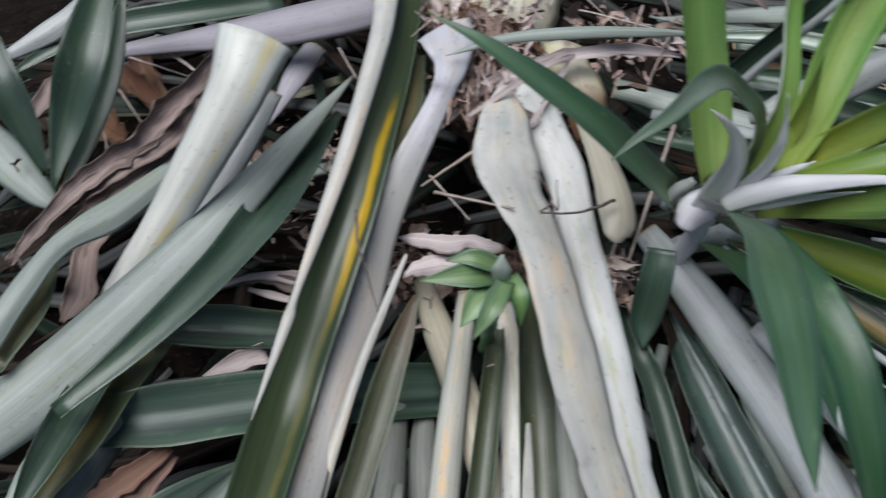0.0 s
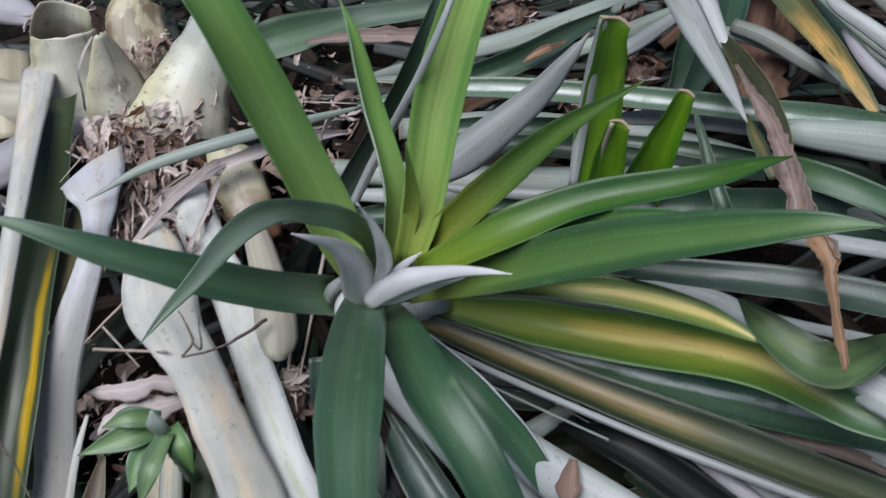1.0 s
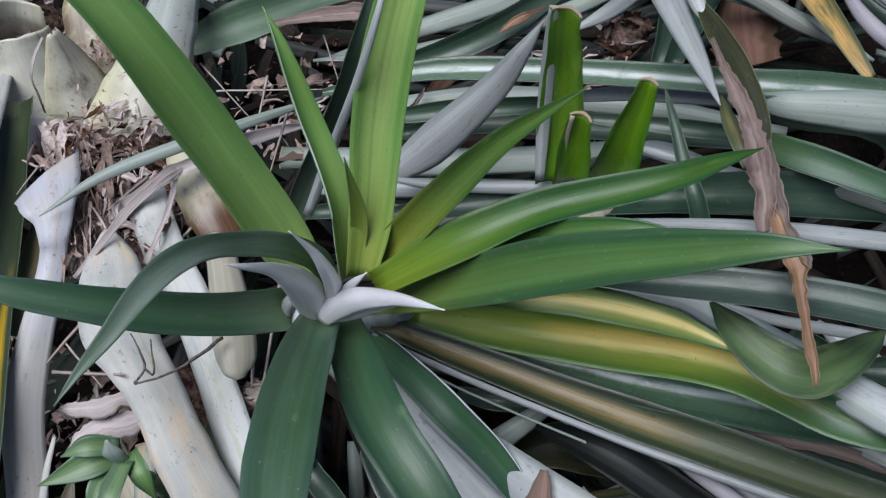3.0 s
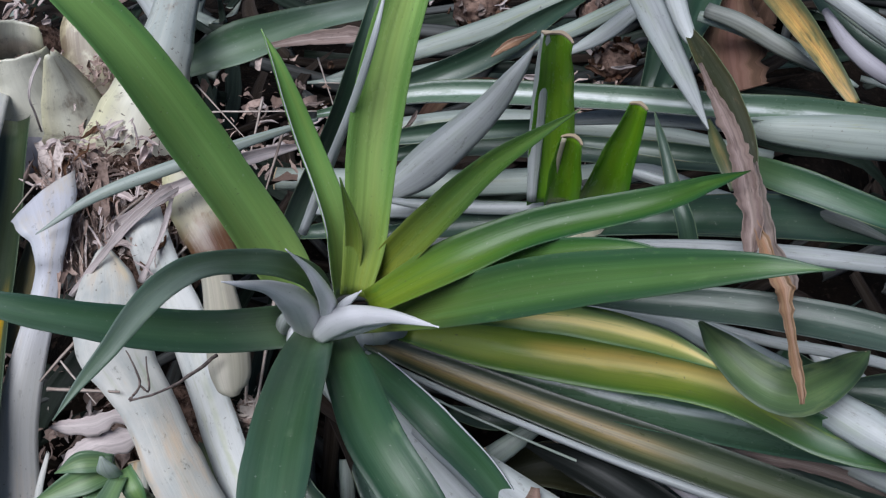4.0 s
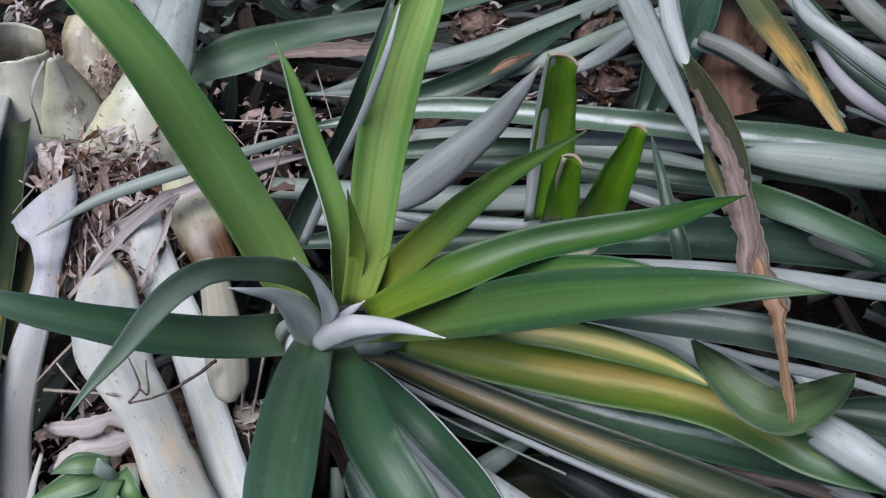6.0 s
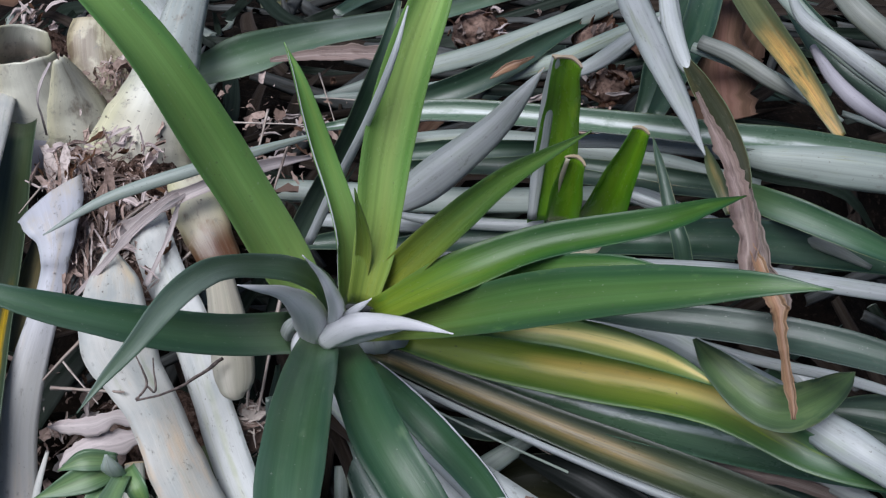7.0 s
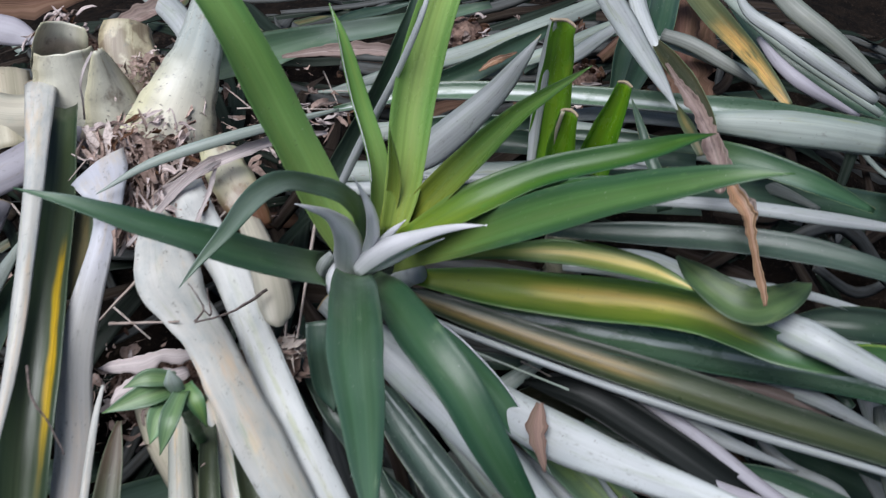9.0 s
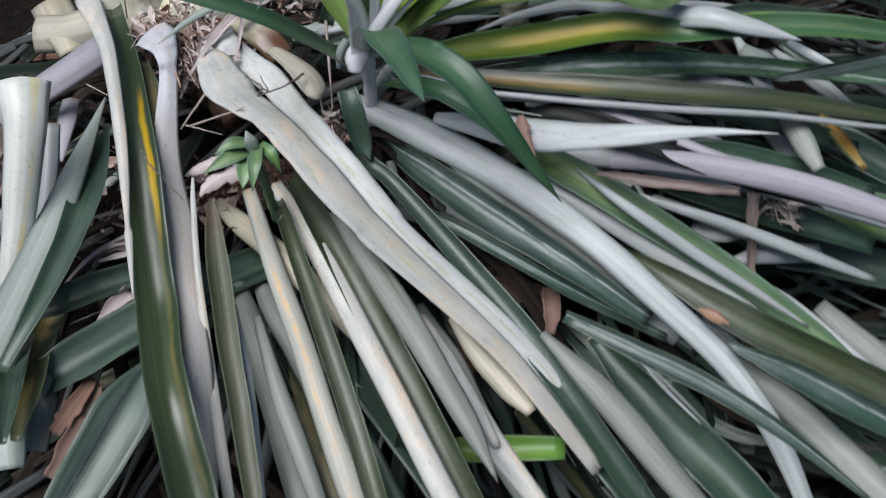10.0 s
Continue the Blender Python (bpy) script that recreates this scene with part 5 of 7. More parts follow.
leaf(((0.538, 0.328, -0.06, 0.008), (0.593, 0.275, -0.08, 0.022), (0.627, 0.192, -0.1, 0.015)), (-0.24, -0.36, 0.9), "si", under=True, curl=30, label="pineapple leaf showing its silver underside")
leaf(((0.555, 0.28, -0.1, 0.009), (0.617, 0.173, -0.12, 0.044), (0.683, 0.06, -0.15, 0.042), (0.734, -0.039, -0.18, 0.014)), (-0.29, -0.25, 0.93), "gd", curl=62, label="dark green pineapple leaf lying on the heap")
leaf(((0.755, 0.232, -0.1, 0.023), (0.779, 0.153, -0.12, 0.037), (0.814, 0.073, -0.14, 0.021)), (-0.32, -0.29, 0.9), "sd", under=True, curl=30, label="dull grey pineapple leaf lying underside up")
leaf(((0.637, 0.597, 0.08, 0.013), (0.711, 0.537, 0.1, 0.031), (0.814, 0.49, 0.1, 0.023)), (-0.3, -0.49, 0.82), "gd", curl=62, label="dark green pineapple leaf lying on the heap")
leaf(((0.724, 0.59, 0.1, 0.006), (0.75, 0.543, 0.1, 0.027), (0.766, 0.511, 0.1, 0.008)), (-0.31, -0.48, 0.82), "si", under=True, curl=30, label="pineapple leaf showing its silver underside")
leaf(((0.437, 0.373, -0.1, 0.016), (0.43, 0.332, -0.1, 0.034), (0.418, 0.292, -0.12, 0.023)), (-0.16, -0.39, 0.91), "rd", curl=40, name="dry_leaf", label="rust-brown dry leaf scrap on a pale leaf", category="dry leaf")
leaf(((0.379, 0.415, -0.14, 0.024), (0.415, 0.377, -0.13, 0.032), (0.473, 0.354, -0.15, 0.016)), (-0.15, -0.4, 0.91), "br", curl=40, name="dry_leaf", label="brown dry leaf strip in the litter", category="dry leaf")
leaf(((0.353, 0.433, -0.05, 0.027), (0.387, 0.407, -0.05, 0.046), (0.43, 0.37, -0.06, 0.02)), (-0.12, -0.35, 0.93), "si", under=True, curl=30, label="pineapple leaf showing its silver underside")
leaf(((0.508, 0.445, 0.02, 0.008), (0.579, 0.355, -0.02, 0.045), (0.657, 0.279, -0.08, 0.052), (0.724, 0.195, -0.12, 0.025)), (-0.26, -0.26, 0.93), "gd", curl=62, label="dark green pineapple leaf lying on the heap")
leaf(((0.506, 0.49, 0.09, 0.008), (0.583, 0.424, 0.07, 0.038), (0.673, 0.355, 0.03, 0.042), (0.758, 0.289, 0.0, 0.037), (0.826, 0.237, -0.03, 0.019)), (-0.29, -0.32, 0.9), "gd", curl=62, label="dark green pineapple leaf lying on the heap")
leaf(((0.558, 0.423, 0.05, 0.004), (0.608, 0.366, 0.04, 0.015), (0.689, 0.309, 0.0, 0.019), (0.749, 0.259, -0.03, 0.01)), (-0.29, -0.29, 0.91), "si", under=True, curl=30, label="pineapple leaf showing its silver underside")
leaf(((0.608, 0.416, 0.1, 0.005), (0.673, 0.38, 0.09, 0.031), (0.76, 0.322, 0.06, 0.037), (0.85, 0.279, 0.02, 0.019)), (-0.34, -0.31, 0.89), "gd", curl=62, label="dark green pineapple leaf lying on the heap")
leaf(((-0.181, 0.761, 0.15, 0.005), (-0.213, 0.69, 0.145, 0.015), (-0.255, 0.636, 0.135, 0.017), (-0.295, 0.584, 0.125, 0.005)), (0.24, -0.42, 0.88), "dr", curl=60, name="dry_leaf", label="shrivelled pinkish-brown dry leaf strip", category="dry leaf")
leaf(((-0.369, 0.829, 0.12, 0.006), (-0.372, 0.782, 0.12, 0.018), (-0.376, 0.752, 0.11, 0.004)), (0.28, -0.47, 0.84), "dr", curl=60, name="dry_leaf", label="shrivelled pinkish-brown dry leaf strip", category="dry leaf")
leaf(((-0.177, 0.828, 0.08, 0.013), (-0.201, 0.77, 0.08, 0.025), (-0.232, 0.74, 0.07, 0.019)), (0.18, -0.47, 0.87), "br", curl=60, name="dry_leaf", label="brown dry leaf strip in the litter", category="dry leaf")
leaf(((0.538, 0.582, 0.235, 0.003), (0.589, 0.554, 0.24, 0.008), (0.648, 0.523, 0.24, 0.009), (0.709, 0.499, 0.235, 0.009), (0.771, 0.474, 0.22, 0.007)), (-0.21, -0.3, 0.93), "si", under=True, curl=30, label="pineapple leaf showing its silver underside")
leaf(((0.035, 1.134, 0.19, 0.007), (0.088, 1.143, 0.2, 0.025), (0.146, 1.189, 0.19, 0.015)), (0.1, -0.6, 0.79), "dr", curl=50, name="dry_leaf", label="shrivelled pinkish-brown dry leaf strip", category="dry leaf")
leaf(((-0.139, 1.119, 0.24, 0.035), (-0.078, 1.082, 0.245, 0.039), (-0.052, 1.069, 0.24, 0.028), (-0.036, 1.054, 0.235, 0.004)), (0.18, -0.59, 0.79), "li", under=True, curl=25, label="lilac-grey withered pineapple leaf on the heap")
leaf(((-0.169, 1.304, 0.14, 0.033), (-0.084, 1.277, 0.15, 0.048), (-0.009, 1.311, 0.14, 0.025)), (0.17, -0.6, 0.78), "br", curl=40, name="dry_leaf", label="brown dry leaf strip in the litter", category="dry leaf")
leaf(((0.278, 0.309, 0.06, 0.013), (0.292, 0.258, 0.045, 0.033), (0.308, 0.208, 0.025, 0.033), (0.318, 0.174, 0.012, 0.014)), (-0.11, -0.38, 0.92), "cy", under=True, curl=30, label="yellowed pineapple leaf base lying underside up")
leaf(((0.055, 0.794, 0.262, 0.0657), (0.064, 0.764, 0.266, 0.053), (0.067, 0.742, 0.262, 0.0353), (0.064, 0.723, 0.252, 0.0251), (0.055, 0.702, 0.234, 0.0231), (0.022, 0.604, 0.192, 0.0344), (0.01, 0.526, 0.143, 0.0344), (-0.006, 0.44, 0.11, 0.0335), (-0.015, 0.335, 0.108, 0.0292), (-0.038, 0.25, 0.058, 0.0258), (-0.06, 0.17, 0.03, 0.0155)), (0.28, -0.5, 0.82), "fl", under=True, curl=15, slant=0.8, label="cream leaf strap widening into a white-lilac cut flap")

leaf(((0.693, 0.761, 0.232, 0.0065), (0.709, 0.728, 0.25, 0.0231), (0.753, 0.706, 0.256, 0.0341), (0.811, 0.688, 0.252, 0.038), (0.888, 0.678, 0.23, 0.0313)), (-0.4, -0.58, 0.71), "sg", under=True, curl=30, label="pineapple leaf showing its silver underside")
leaf(((0.717, 0.92, 0.225, 0.0157), (0.742, 0.887, 0.23, 0.0177), (0.772, 0.847, 0.225, 0.0162), (0.809, 0.833, 0.2, 0.0047)), (-0.35, -0.66, 0.66), "sd", under=True, curl=30, label="grey-green pineapple leaf lying underside up")
leaf(((0.831, 0.971, 0.235, 0.0062), (0.828, 0.919, 0.238, 0.0144), (0.851, 0.873, 0.235, 0.0176), (0.886, 0.83, 0.22, 0.0197), (0.941, 0.784, 0.19, 0.0116)), (-0.44, -0.64, 0.63), "si", under=True, curl=30, label="pineapple leaf showing its silver underside")
leaf(((0.839, 0.906, 0.21, 0.0073), (0.84, 0.847, 0.215, 0.0152), (0.863, 0.806, 0.205, 0.0162), (0.924, 0.783, 0.17, 0.0059)), (-0.44, -0.61, 0.66), "li", under=True, curl=45, label="lilac-grey withered pineapple leaf on the heap")
leaf(((0.898, 1.01, 0.21, 0.022), (0.909, 0.947, 0.21, 0.0262), (0.945, 0.897, 0.19, 0.0247), (0.998, 0.848, 0.15, 0.0124)), (-0.46, -0.64, 0.62), "sd", under=True, curl=30, label="grey-green pineapple leaf lying underside up")
leaf(((0.673, 0.928, 0.3, 0.0149), (0.659, 0.855, 0.305, 0.0185), (0.657, 0.806, 0.305, 0.0126), (0.664, 0.786, 0.3, 0.001)), (-0.29, -0.7, 0.65), "sb", under=True, curl=30, label="pineapple leaf showing its silver underside")
leaf(((0.773, 1.049, 0.2, 0.0371), (0.734, 0.972, 0.195, 0.0369), (0.697, 0.918, 0.19, 0.031), (0.657, 0.861, 0.18, 0.0181)), (-0.3, -0.7, 0.65), "gd", curl=60, label="dark green pineapple leaf lying on the heap")
leaf(((0.808, 1.068, 0.16, 0.0399), (0.778, 0.999, 0.172, 0.0535), (0.754, 0.938, 0.18, 0.0636), (0.739, 0.886, 0.182, 0.07), (0.731, 0.843, 0.178, 0.0603)), (-0.31, -0.68, 0.66), "br", curl=14, name="dry_leaf", label="broad brown dry leaf in the litter", category="dry leaf")
leaf(((0.383, 0.961, 0.15, 0.019), (0.455, 0.96, 0.165, 0.0287), (0.523, 0.984, 0.17, 0.0278), (0.582, 1.023, 0.165, 0.0168), (0.647, 1.07, 0.15, 0.0067)), (-0.1, -0.73, 0.67), "gd", curl=60, label="dark green pineapple leaf lying on the heap")
leaf(((0.497, 0.958, 0.176, 0.0019), (0.52, 0.966, 0.182, 0.0093), (0.552, 0.982, 0.178, 0.0019)), (-0.11, -0.73, 0.68), "rt", curl=40, name="dry_leaf", label="rust-coloured scrap of dry leaf", category="dry leaf")
leaf(((0.377, 0.842, 0.2, 0.0148), (0.428, 0.829, 0.21, 0.0201), (0.484, 0.82, 0.21, 0.0178), (0.551, 0.818, 0.2, 0.0112)), (-0.06, -0.68, 0.74), "gd", curl=60, label="dark green pineapple leaf lying on the heap")
leaf(((0.554, 0.806, 0.22, 0.0109), (0.6, 0.792, 0.228, 0.0162), (0.654, 0.773, 0.23, 0.0181), (0.711, 0.758, 0.22, 0.0117)), (-0.23, -0.64, 0.73), "sb", under=True, curl=30, label="pineapple leaf showing its silver underside")
leaf(((0.552, 0.783, 0.215, 0.0098), (0.598, 0.761, 0.22, 0.0138), (0.651, 0.739, 0.22, 0.0158), (0.707, 0.725, 0.21, 0.0105)), (-0.23, -0.62, 0.75), "gd", curl=60, label="dark green pineapple leaf lying on the heap")
leaf(((0.582, 0.723, 0.235, 0.0031), (0.594, 0.709, 0.24, 0.0081), (0.609, 0.698, 0.24, 0.007), (0.63, 0.69, 0.235, 0.002)), (-0.22, -0.6, 0.77), "si", under=True, curl=30, label="pineapple leaf showing its silver underside")
leaf(((0.356, 0.736, 0.24, 0.0041), (0.405, 0.707, 0.25, 0.009), (0.472, 0.685, 0.255, 0.0108), (0.545, 0.675, 0.25, 0.0068), (0.581, 0.679, 0.24, 0.001)), (-0.08, -0.62, 0.78), "si", under=True, curl=30, label="pineapple leaf showing its silver underside")
leaf(((0.325, 0.607, 0.185, 0.001), (0.377, 0.564, 0.17, 0.0019), (0.439, 0.522, 0.16, 0.0019), (0.503, 0.484, 0.145, 0.0019), (0.566, 0.446, 0.13, 0.0005)), (-0.04, -0.43, 0.9), "sg", under=True, curl=30, label="pineapple leaf showing its silver underside")
leaf(((0.389, 0.569, 0.13, 0.0102), (0.418, 0.552, 0.135, 0.017), (0.451, 0.544, 0.13, 0.01)), (-0.02, -0.44, 0.9), "gd", curl=50, label="dark green pineapple leaf lying on the heap")
leaf(((0.417, 0.522, 0.12, 0.0198), (0.444, 0.531, 0.13, 0.0168), (0.472, 0.543, 0.13, 0.01)), (-0.04, -0.42, 0.91), "sg", under=True, curl=30, label="grey-green pineapple leaf lying underside up")
leaf(((0.425, 0.53, 0.06, 0.0211), (0.468, 0.529, 0.07, 0.0417), (0.507, 0.515, 0.06, 0.0365), (0.536, 0.496, 0.04, 0.0105)), (-0.08, -0.38, 0.92), "os", curl=55, name="dry_leaf", label="brown dry leaf strip in the litter", category="dry leaf")
leaf(((0.587, 0.493, 0.15, 0.0047), (0.626, 0.47, 0.155, 0.0102), (0.673, 0.452, 0.15, 0.011), (0.732, 0.427, 0.13, 0.0092)), (-0.28, -0.34, 0.9), "dr", curl=60, name="dry_leaf", label="shrivelled pinkish-brown dry leaf strip", category="dry leaf")
leaf(((0.292, 0.591, 0.12, 0.0131), (0.324, 0.505, 0.115, 0.0376), (0.364, 0.423, 0.1, 0.0423), (0.409, 0.349, 0.08, 0.0376), (0.455, 0.285, 0.05, 0.0289), (0.5, 0.235, 0.01, 0.0208)), (-0.2, -0.56, 0.81), "dl", curl=60, label="dark teal leaf with a thin painted highlight")
leaf(((0.272, 0.508, 0.1, 0.005), (0.308, 0.447, 0.095, 0.0135), (0.353, 0.384, 0.08, 0.0167), (0.396, 0.327, 0.06, 0.0164), (0.443, 0.28, 0.03, 0.0163), (0.517, 0.221, -0.02, 0.0106)), (-0.19, -0.53, 0.83), "dl", curl=60, label="dark teal leaf with a thin painted highlight")
leaf(((0.363, 0.485, 0.085, 0.0064), (0.397, 0.433, 0.085, 0.0284), (0.433, 0.379, 0.07, 0.0339), (0.462, 0.325, 0.05, 0.0297), (0.499, 0.277, 0.02, 0.0177)), (-0.23, -0.54, 0.81), "sd", under=True, curl=30, label="dull grey pineapple leaf lying underside up")
leaf(((0.058, 0.607, 0.1, 0.017), (0.08, 0.548, 0.1, 0.029), (0.109, 0.482, 0.095, 0.0305), (0.139, 0.412, 0.08, 0.0307), (0.167, 0.347, 0.06, 0.0288), (0.197, 0.283, 0.02, 0.0228)), (0.05, -0.6, 0.8), "cy", under=True, curl=30, label="yellowed pineapple leaf base lying underside up")
leaf(((0.076, 0.486, 0.05, 0.0188), (0.081, 0.431, 0.045, 0.0292), (0.09, 0.381, 0.03, 0.0298), (0.096, 0.322, 0, 0.0234)), (0.08, -0.55, 0.83), "sd", under=True, curl=30, label="dull grey pineapple leaf lying underside up")
leaf(((0.05, 0.489, 0.04, 0.0126), (0.053, 0.439, 0.035, 0.0184), (0.057, 0.389, 0.02, 0.0204), (0.062, 0.332, 0, 0.0152)), (0.11, -0.55, 0.83), "os", curl=60, label="dark olive leaf lying deep in the heap")
leaf(((0.042, 0.408, 0.105, 0.0054), (0.033, 0.323, 0.09, 0.0116), (0.019, 0.259, 0.06, 0.0127), (0, 0.184, 0.02, 0.0099)), (0.08, -0.63, 0.78), "si", under=True, curl=30, label="pineapple leaf showing its silver underside")
leaf(((0.062, 0.392, 0.09, 0.0095), (0.058, 0.291, 0.07, 0.0206), (0.059, 0.218, 0.045, 0.0225), (0.059, 0.155, 0.01, 0.0185)), (0.05, -0.6, 0.8), "sd", under=True, curl=30, label="dull grey pineapple leaf lying underside up")
leaf(((0.244, 0.326, 0.06, 0.0122), (0.249, 0.253, 0.055, 0.0222), (0.256, 0.192, 0.04, 0.0203), (0.263, 0.145, 0.02, 0.0088)), (-0.12, -0.58, 0.81), "cr", under=True, curl=30, label="cut pineapple leaf with a cream white underside")
leaf(((0.242, 0.286, 0.03, 0.0108), (0.253, 0.205, 0.03, 0.0284), (0.265, 0.143, 0.01, 0.0265), (0.284, 0.076, -0.02, 0.021)), (-0.13, -0.53, 0.84), "cr", under=True, curl=30, label="cut pineapple leaf with a cream white underside")
leaf(((0.433, 0.249, 0, 0.0166), (0.451, 0.168, -0.02, 0.0441), (0.479, 0.098, -0.05, 0.0564), (0.508, 0.022, -0.08, 0.0552), (0.53, -0.037, -0.1, 0.0377)), (-0.3, -0.44, 0.84), "gd", curl=55, label="dark green pineapple leaf lying on the heap")
leaf(((0.457, 0.196, 0.02, 0.0027), (0.467, 0.145, 0.01, 0.0052), (0.487, 0.091, -0.01, 0.0019)), (-0.3, -0.49, 0.82), "si", under=True, curl=30, label="pineapple leaf showing its silver underside")
leaf(((0.518, 0.337, 0.03, 0.0058), (0.552, 0.256, 0.03, 0.0276), (0.593, 0.193, 0.01, 0.0407), (0.65, 0.133, -0.02, 0.0417), (0.722, 0.065, -0.06, 0.0401), (0.791, 0.009, -0.1, 0.0201)), (-0.41, -0.47, 0.78), "mo", curl=55, label="moss-green pineapple leaf lying on the heap")
leaf(((0.545, 0.199, 0.045, 0.0026), (0.555, 0.18, 0.046, 0.0144), (0.567, 0.166, 0.04, 0.0026)), (-0.37, -0.51, 0.77), "rt", curl=40, name="dry_leaf", label="rust-coloured scrap of dry leaf", category="dry leaf")
leaf(((0.56, 0.154, 0.02, 0.0066), (0.609, 0.101, 0, 0.0272), (0.674, 0.035, -0.04, 0.0322), (0.761, -0.028, -0.1, 0.0196)), (-0.43, -0.4, 0.81), "dl", curl=60, label="dark teal leaf with a thin painted highlight")
leaf(((0.546, 0.401, 0.07, 0.0037), (0.595, 0.347, 0.06, 0.011), (0.654, 0.299, 0.04, 0.0145), (0.731, 0.245, 0, 0.0157), (0.81, 0.203, -0.05, 0.0086)), (-0.42, -0.44, 0.79), "si", under=True, curl=30, label="pineapple leaf showing its silver underside")
leaf(((0.626, 0.347, 0, 0.0191), (0.664, 0.326, 0, 0.0278), (0.7, 0.325, -0.01, 0.0127)), (-0.41, -0.45, 0.79), "sb", under=True, curl=30, label="pineapple leaf showing its silver underside")
leaf(((0.657, 0.3, -0.03, 0.0089), (0.706, 0.29, -0.03, 0.0253), (0.78, 0.274, -0.05, 0.0256)), (-0.44, -0.4, 0.8), "sb", under=True, curl=30, label="pineapple leaf showing its silver underside")
leaf(((0.347, 0.41, -0.02, 0.0194), (0.383, 0.376, -0.02, 0.028), (0.425, 0.359, -0.03, 0.0153)), (-0.18, -0.51, 0.84), "rd", curl=45, name="dry_leaf", label="rust-brown dry leaf deep in the heap", category="dry leaf")
leaf(((0.418, 0.345, 0, 0.0161), (0.409, 0.315, 0, 0.0231), (0.393, 0.29, -0.02, 0.0109)), (-0.21, -0.47, 0.86), "rd", curl=50, name="dry_leaf", label="rust-brown dry leaf deep in the heap", category="dry leaf")
leaf(((0.689, 0.31, 0.075, 0.0141), (0.681, 0.293, 0, 0.0124), (0.662, 0.264, -0.06, 0.0133), (0.633, 0.22, -0.1, 0.0088)), (-0.41, -0.53, 0.74), "dr", curl=80, name="dry_leaf", label="dry grey-brown stalk hanging from a torn leaf", category="dry leaf")
leaf(((0.411, 0.574, 0.155, 0.0077), (0.467, 0.542, 0.155, 0.0127), (0.522, 0.507, 0.15, 0.0151), (0.571, 0.464, 0.14, 0.0161), (0.621, 0.423, 0.125, 0.0148), (0.689, 0.39, 0.1, 0.0025)), (-0.33, -0.61, 0.72), "sb", under=True, curl=30, label="pineapple leaf showing its silver underside")
leaf(((0.496, 0.414, 0.115, 0.0043), (0.527, 0.338, 0.1, 0.0138), (0.576, 0.273, 0.06, 0.0151), (0.628, 0.213, 0.02, 0.011), (0.682, 0.166, -0.03, 0.0028)), (-0.37, -0.57, 0.73), "si", under=True, curl=30, label="pineapple leaf showing its silver underside")
leaf(((0.751, 0.424, 0.14, 0.0073), (0.735, 0.506, 0.13, 0.0229), (0.697, 0.575, 0.12, 0.0158)), (-0.44, -0.67, 0.6), "gd", curl=60, label="dark green pineapple leaf lying on the heap")
leaf(((0.707, 0.51, 0.14, 0.0151), (0.727, 0.48, 0.14, 0.0179), (0.748, 0.458, 0.13, 0.006)), (-0.44, -0.66, 0.6), "sb", under=True, curl=30, label="pineapple leaf showing its silver underside")
leaf(((0.794, 0.515, 0.12, 0.0232), (0.802, 0.473, 0.12, 0.0334), (0.824, 0.44, 0.11, 0.015)), (-0.49, -0.64, 0.6), "sg", under=True, curl=30, label="grey-green pineapple leaf lying underside up")
leaf(((0.831, 0.466, 0.15, 0.0105), (0.841, 0.424, 0.15, 0.0117), (0.862, 0.392, 0.14, 0.0058)), (-0.52, -0.62, 0.59), "sb", under=True, curl=30, label="pineapple leaf showing its silver underside")
leaf(((0.773, 0.409, 0.15, 0.0058), (0.823, 0.388, 0.155, 0.0157), (0.912, 0.374, 0.15, 0.0187), (0.99, 0.379, 0.13, 0.0073)), (-0.55, -0.59, 0.59), "dl", curl=60, label="dark teal leaf with a thin painted highlight")
leaf(((0.788, 0.456, 0.06, 0.0155), (0.785, 0.41, 0.05, 0.0229), (0.801, 0.362, 0.02, 0.0182)), (-0.48, -0.59, 0.65), "sb", under=True, curl=30, label="pineapple leaf showing its silver underside")
leaf(((0.68, 0.444, 0.07, 0.0076), (0.695, 0.406, 0.07, 0.0179), (0.732, 0.382, 0.06, 0.0163), (0.751, 0.371, 0.05, 0.003)), (-0.44, -0.61, 0.66), "sb", under=True, curl=30, label="pineapple leaf showing its silver underside")
leaf(((0.843, 0.396, 0.07, 0.0151), (0.845, 0.349, 0.06, 0.0192), (0.853, 0.307, 0.04, 0.0103)), (-0.52, -0.56, 0.65), "or", curl=50, label="withering orange and yellow pineapple leaf")
leaf(((-0.167, 0.545, 0.09, 0.0022), (-0.137, 0.566, 0.1, 0.0043), (-0.098, 0.581, 0.108, 0.0071), (-0.059, 0.586, 0.105, 0.0142)), (0.21, -0.57, 0.79), "pk", curl=60, name="dry_leaf", label="thin curled scrap of pale dry leaf", category="dry leaf")
leaf(((-0.105, 0.57, 0.1, 0.0033), (-0.076, 0.563, 0.103, 0.0075), (-0.054, 0.561, 0.1, 0.0054)), (0.18, -0.57, 0.8), "pk", curl=60, name="dry_leaf", label="thin curled scrap of pale dry leaf", category="dry leaf")
leaf(((-0.129, 0.48, 0.08, 0.0041), (-0.106, 0.494, 0.085, 0.0177), (-0.078, 0.512, 0.085, 0.0211)), (0.21, -0.51, 0.84), "pk", curl=60, name="dry_leaf", label="thin curled scrap of pale dry leaf", category="dry leaf")
leaf(((-0.312, 0.843, 0.14, 0.0025), (-0.272, 0.84, 0.15, 0.0031), (-0.239, 0.833, 0.15, 0.0031), (-0.211, 0.821, 0.14, 0.0018)), (0.3, -0.71, 0.63), "pk", curl=60, name="dry_leaf", label="thin curled scrap of pale dry leaf", category="dry leaf")
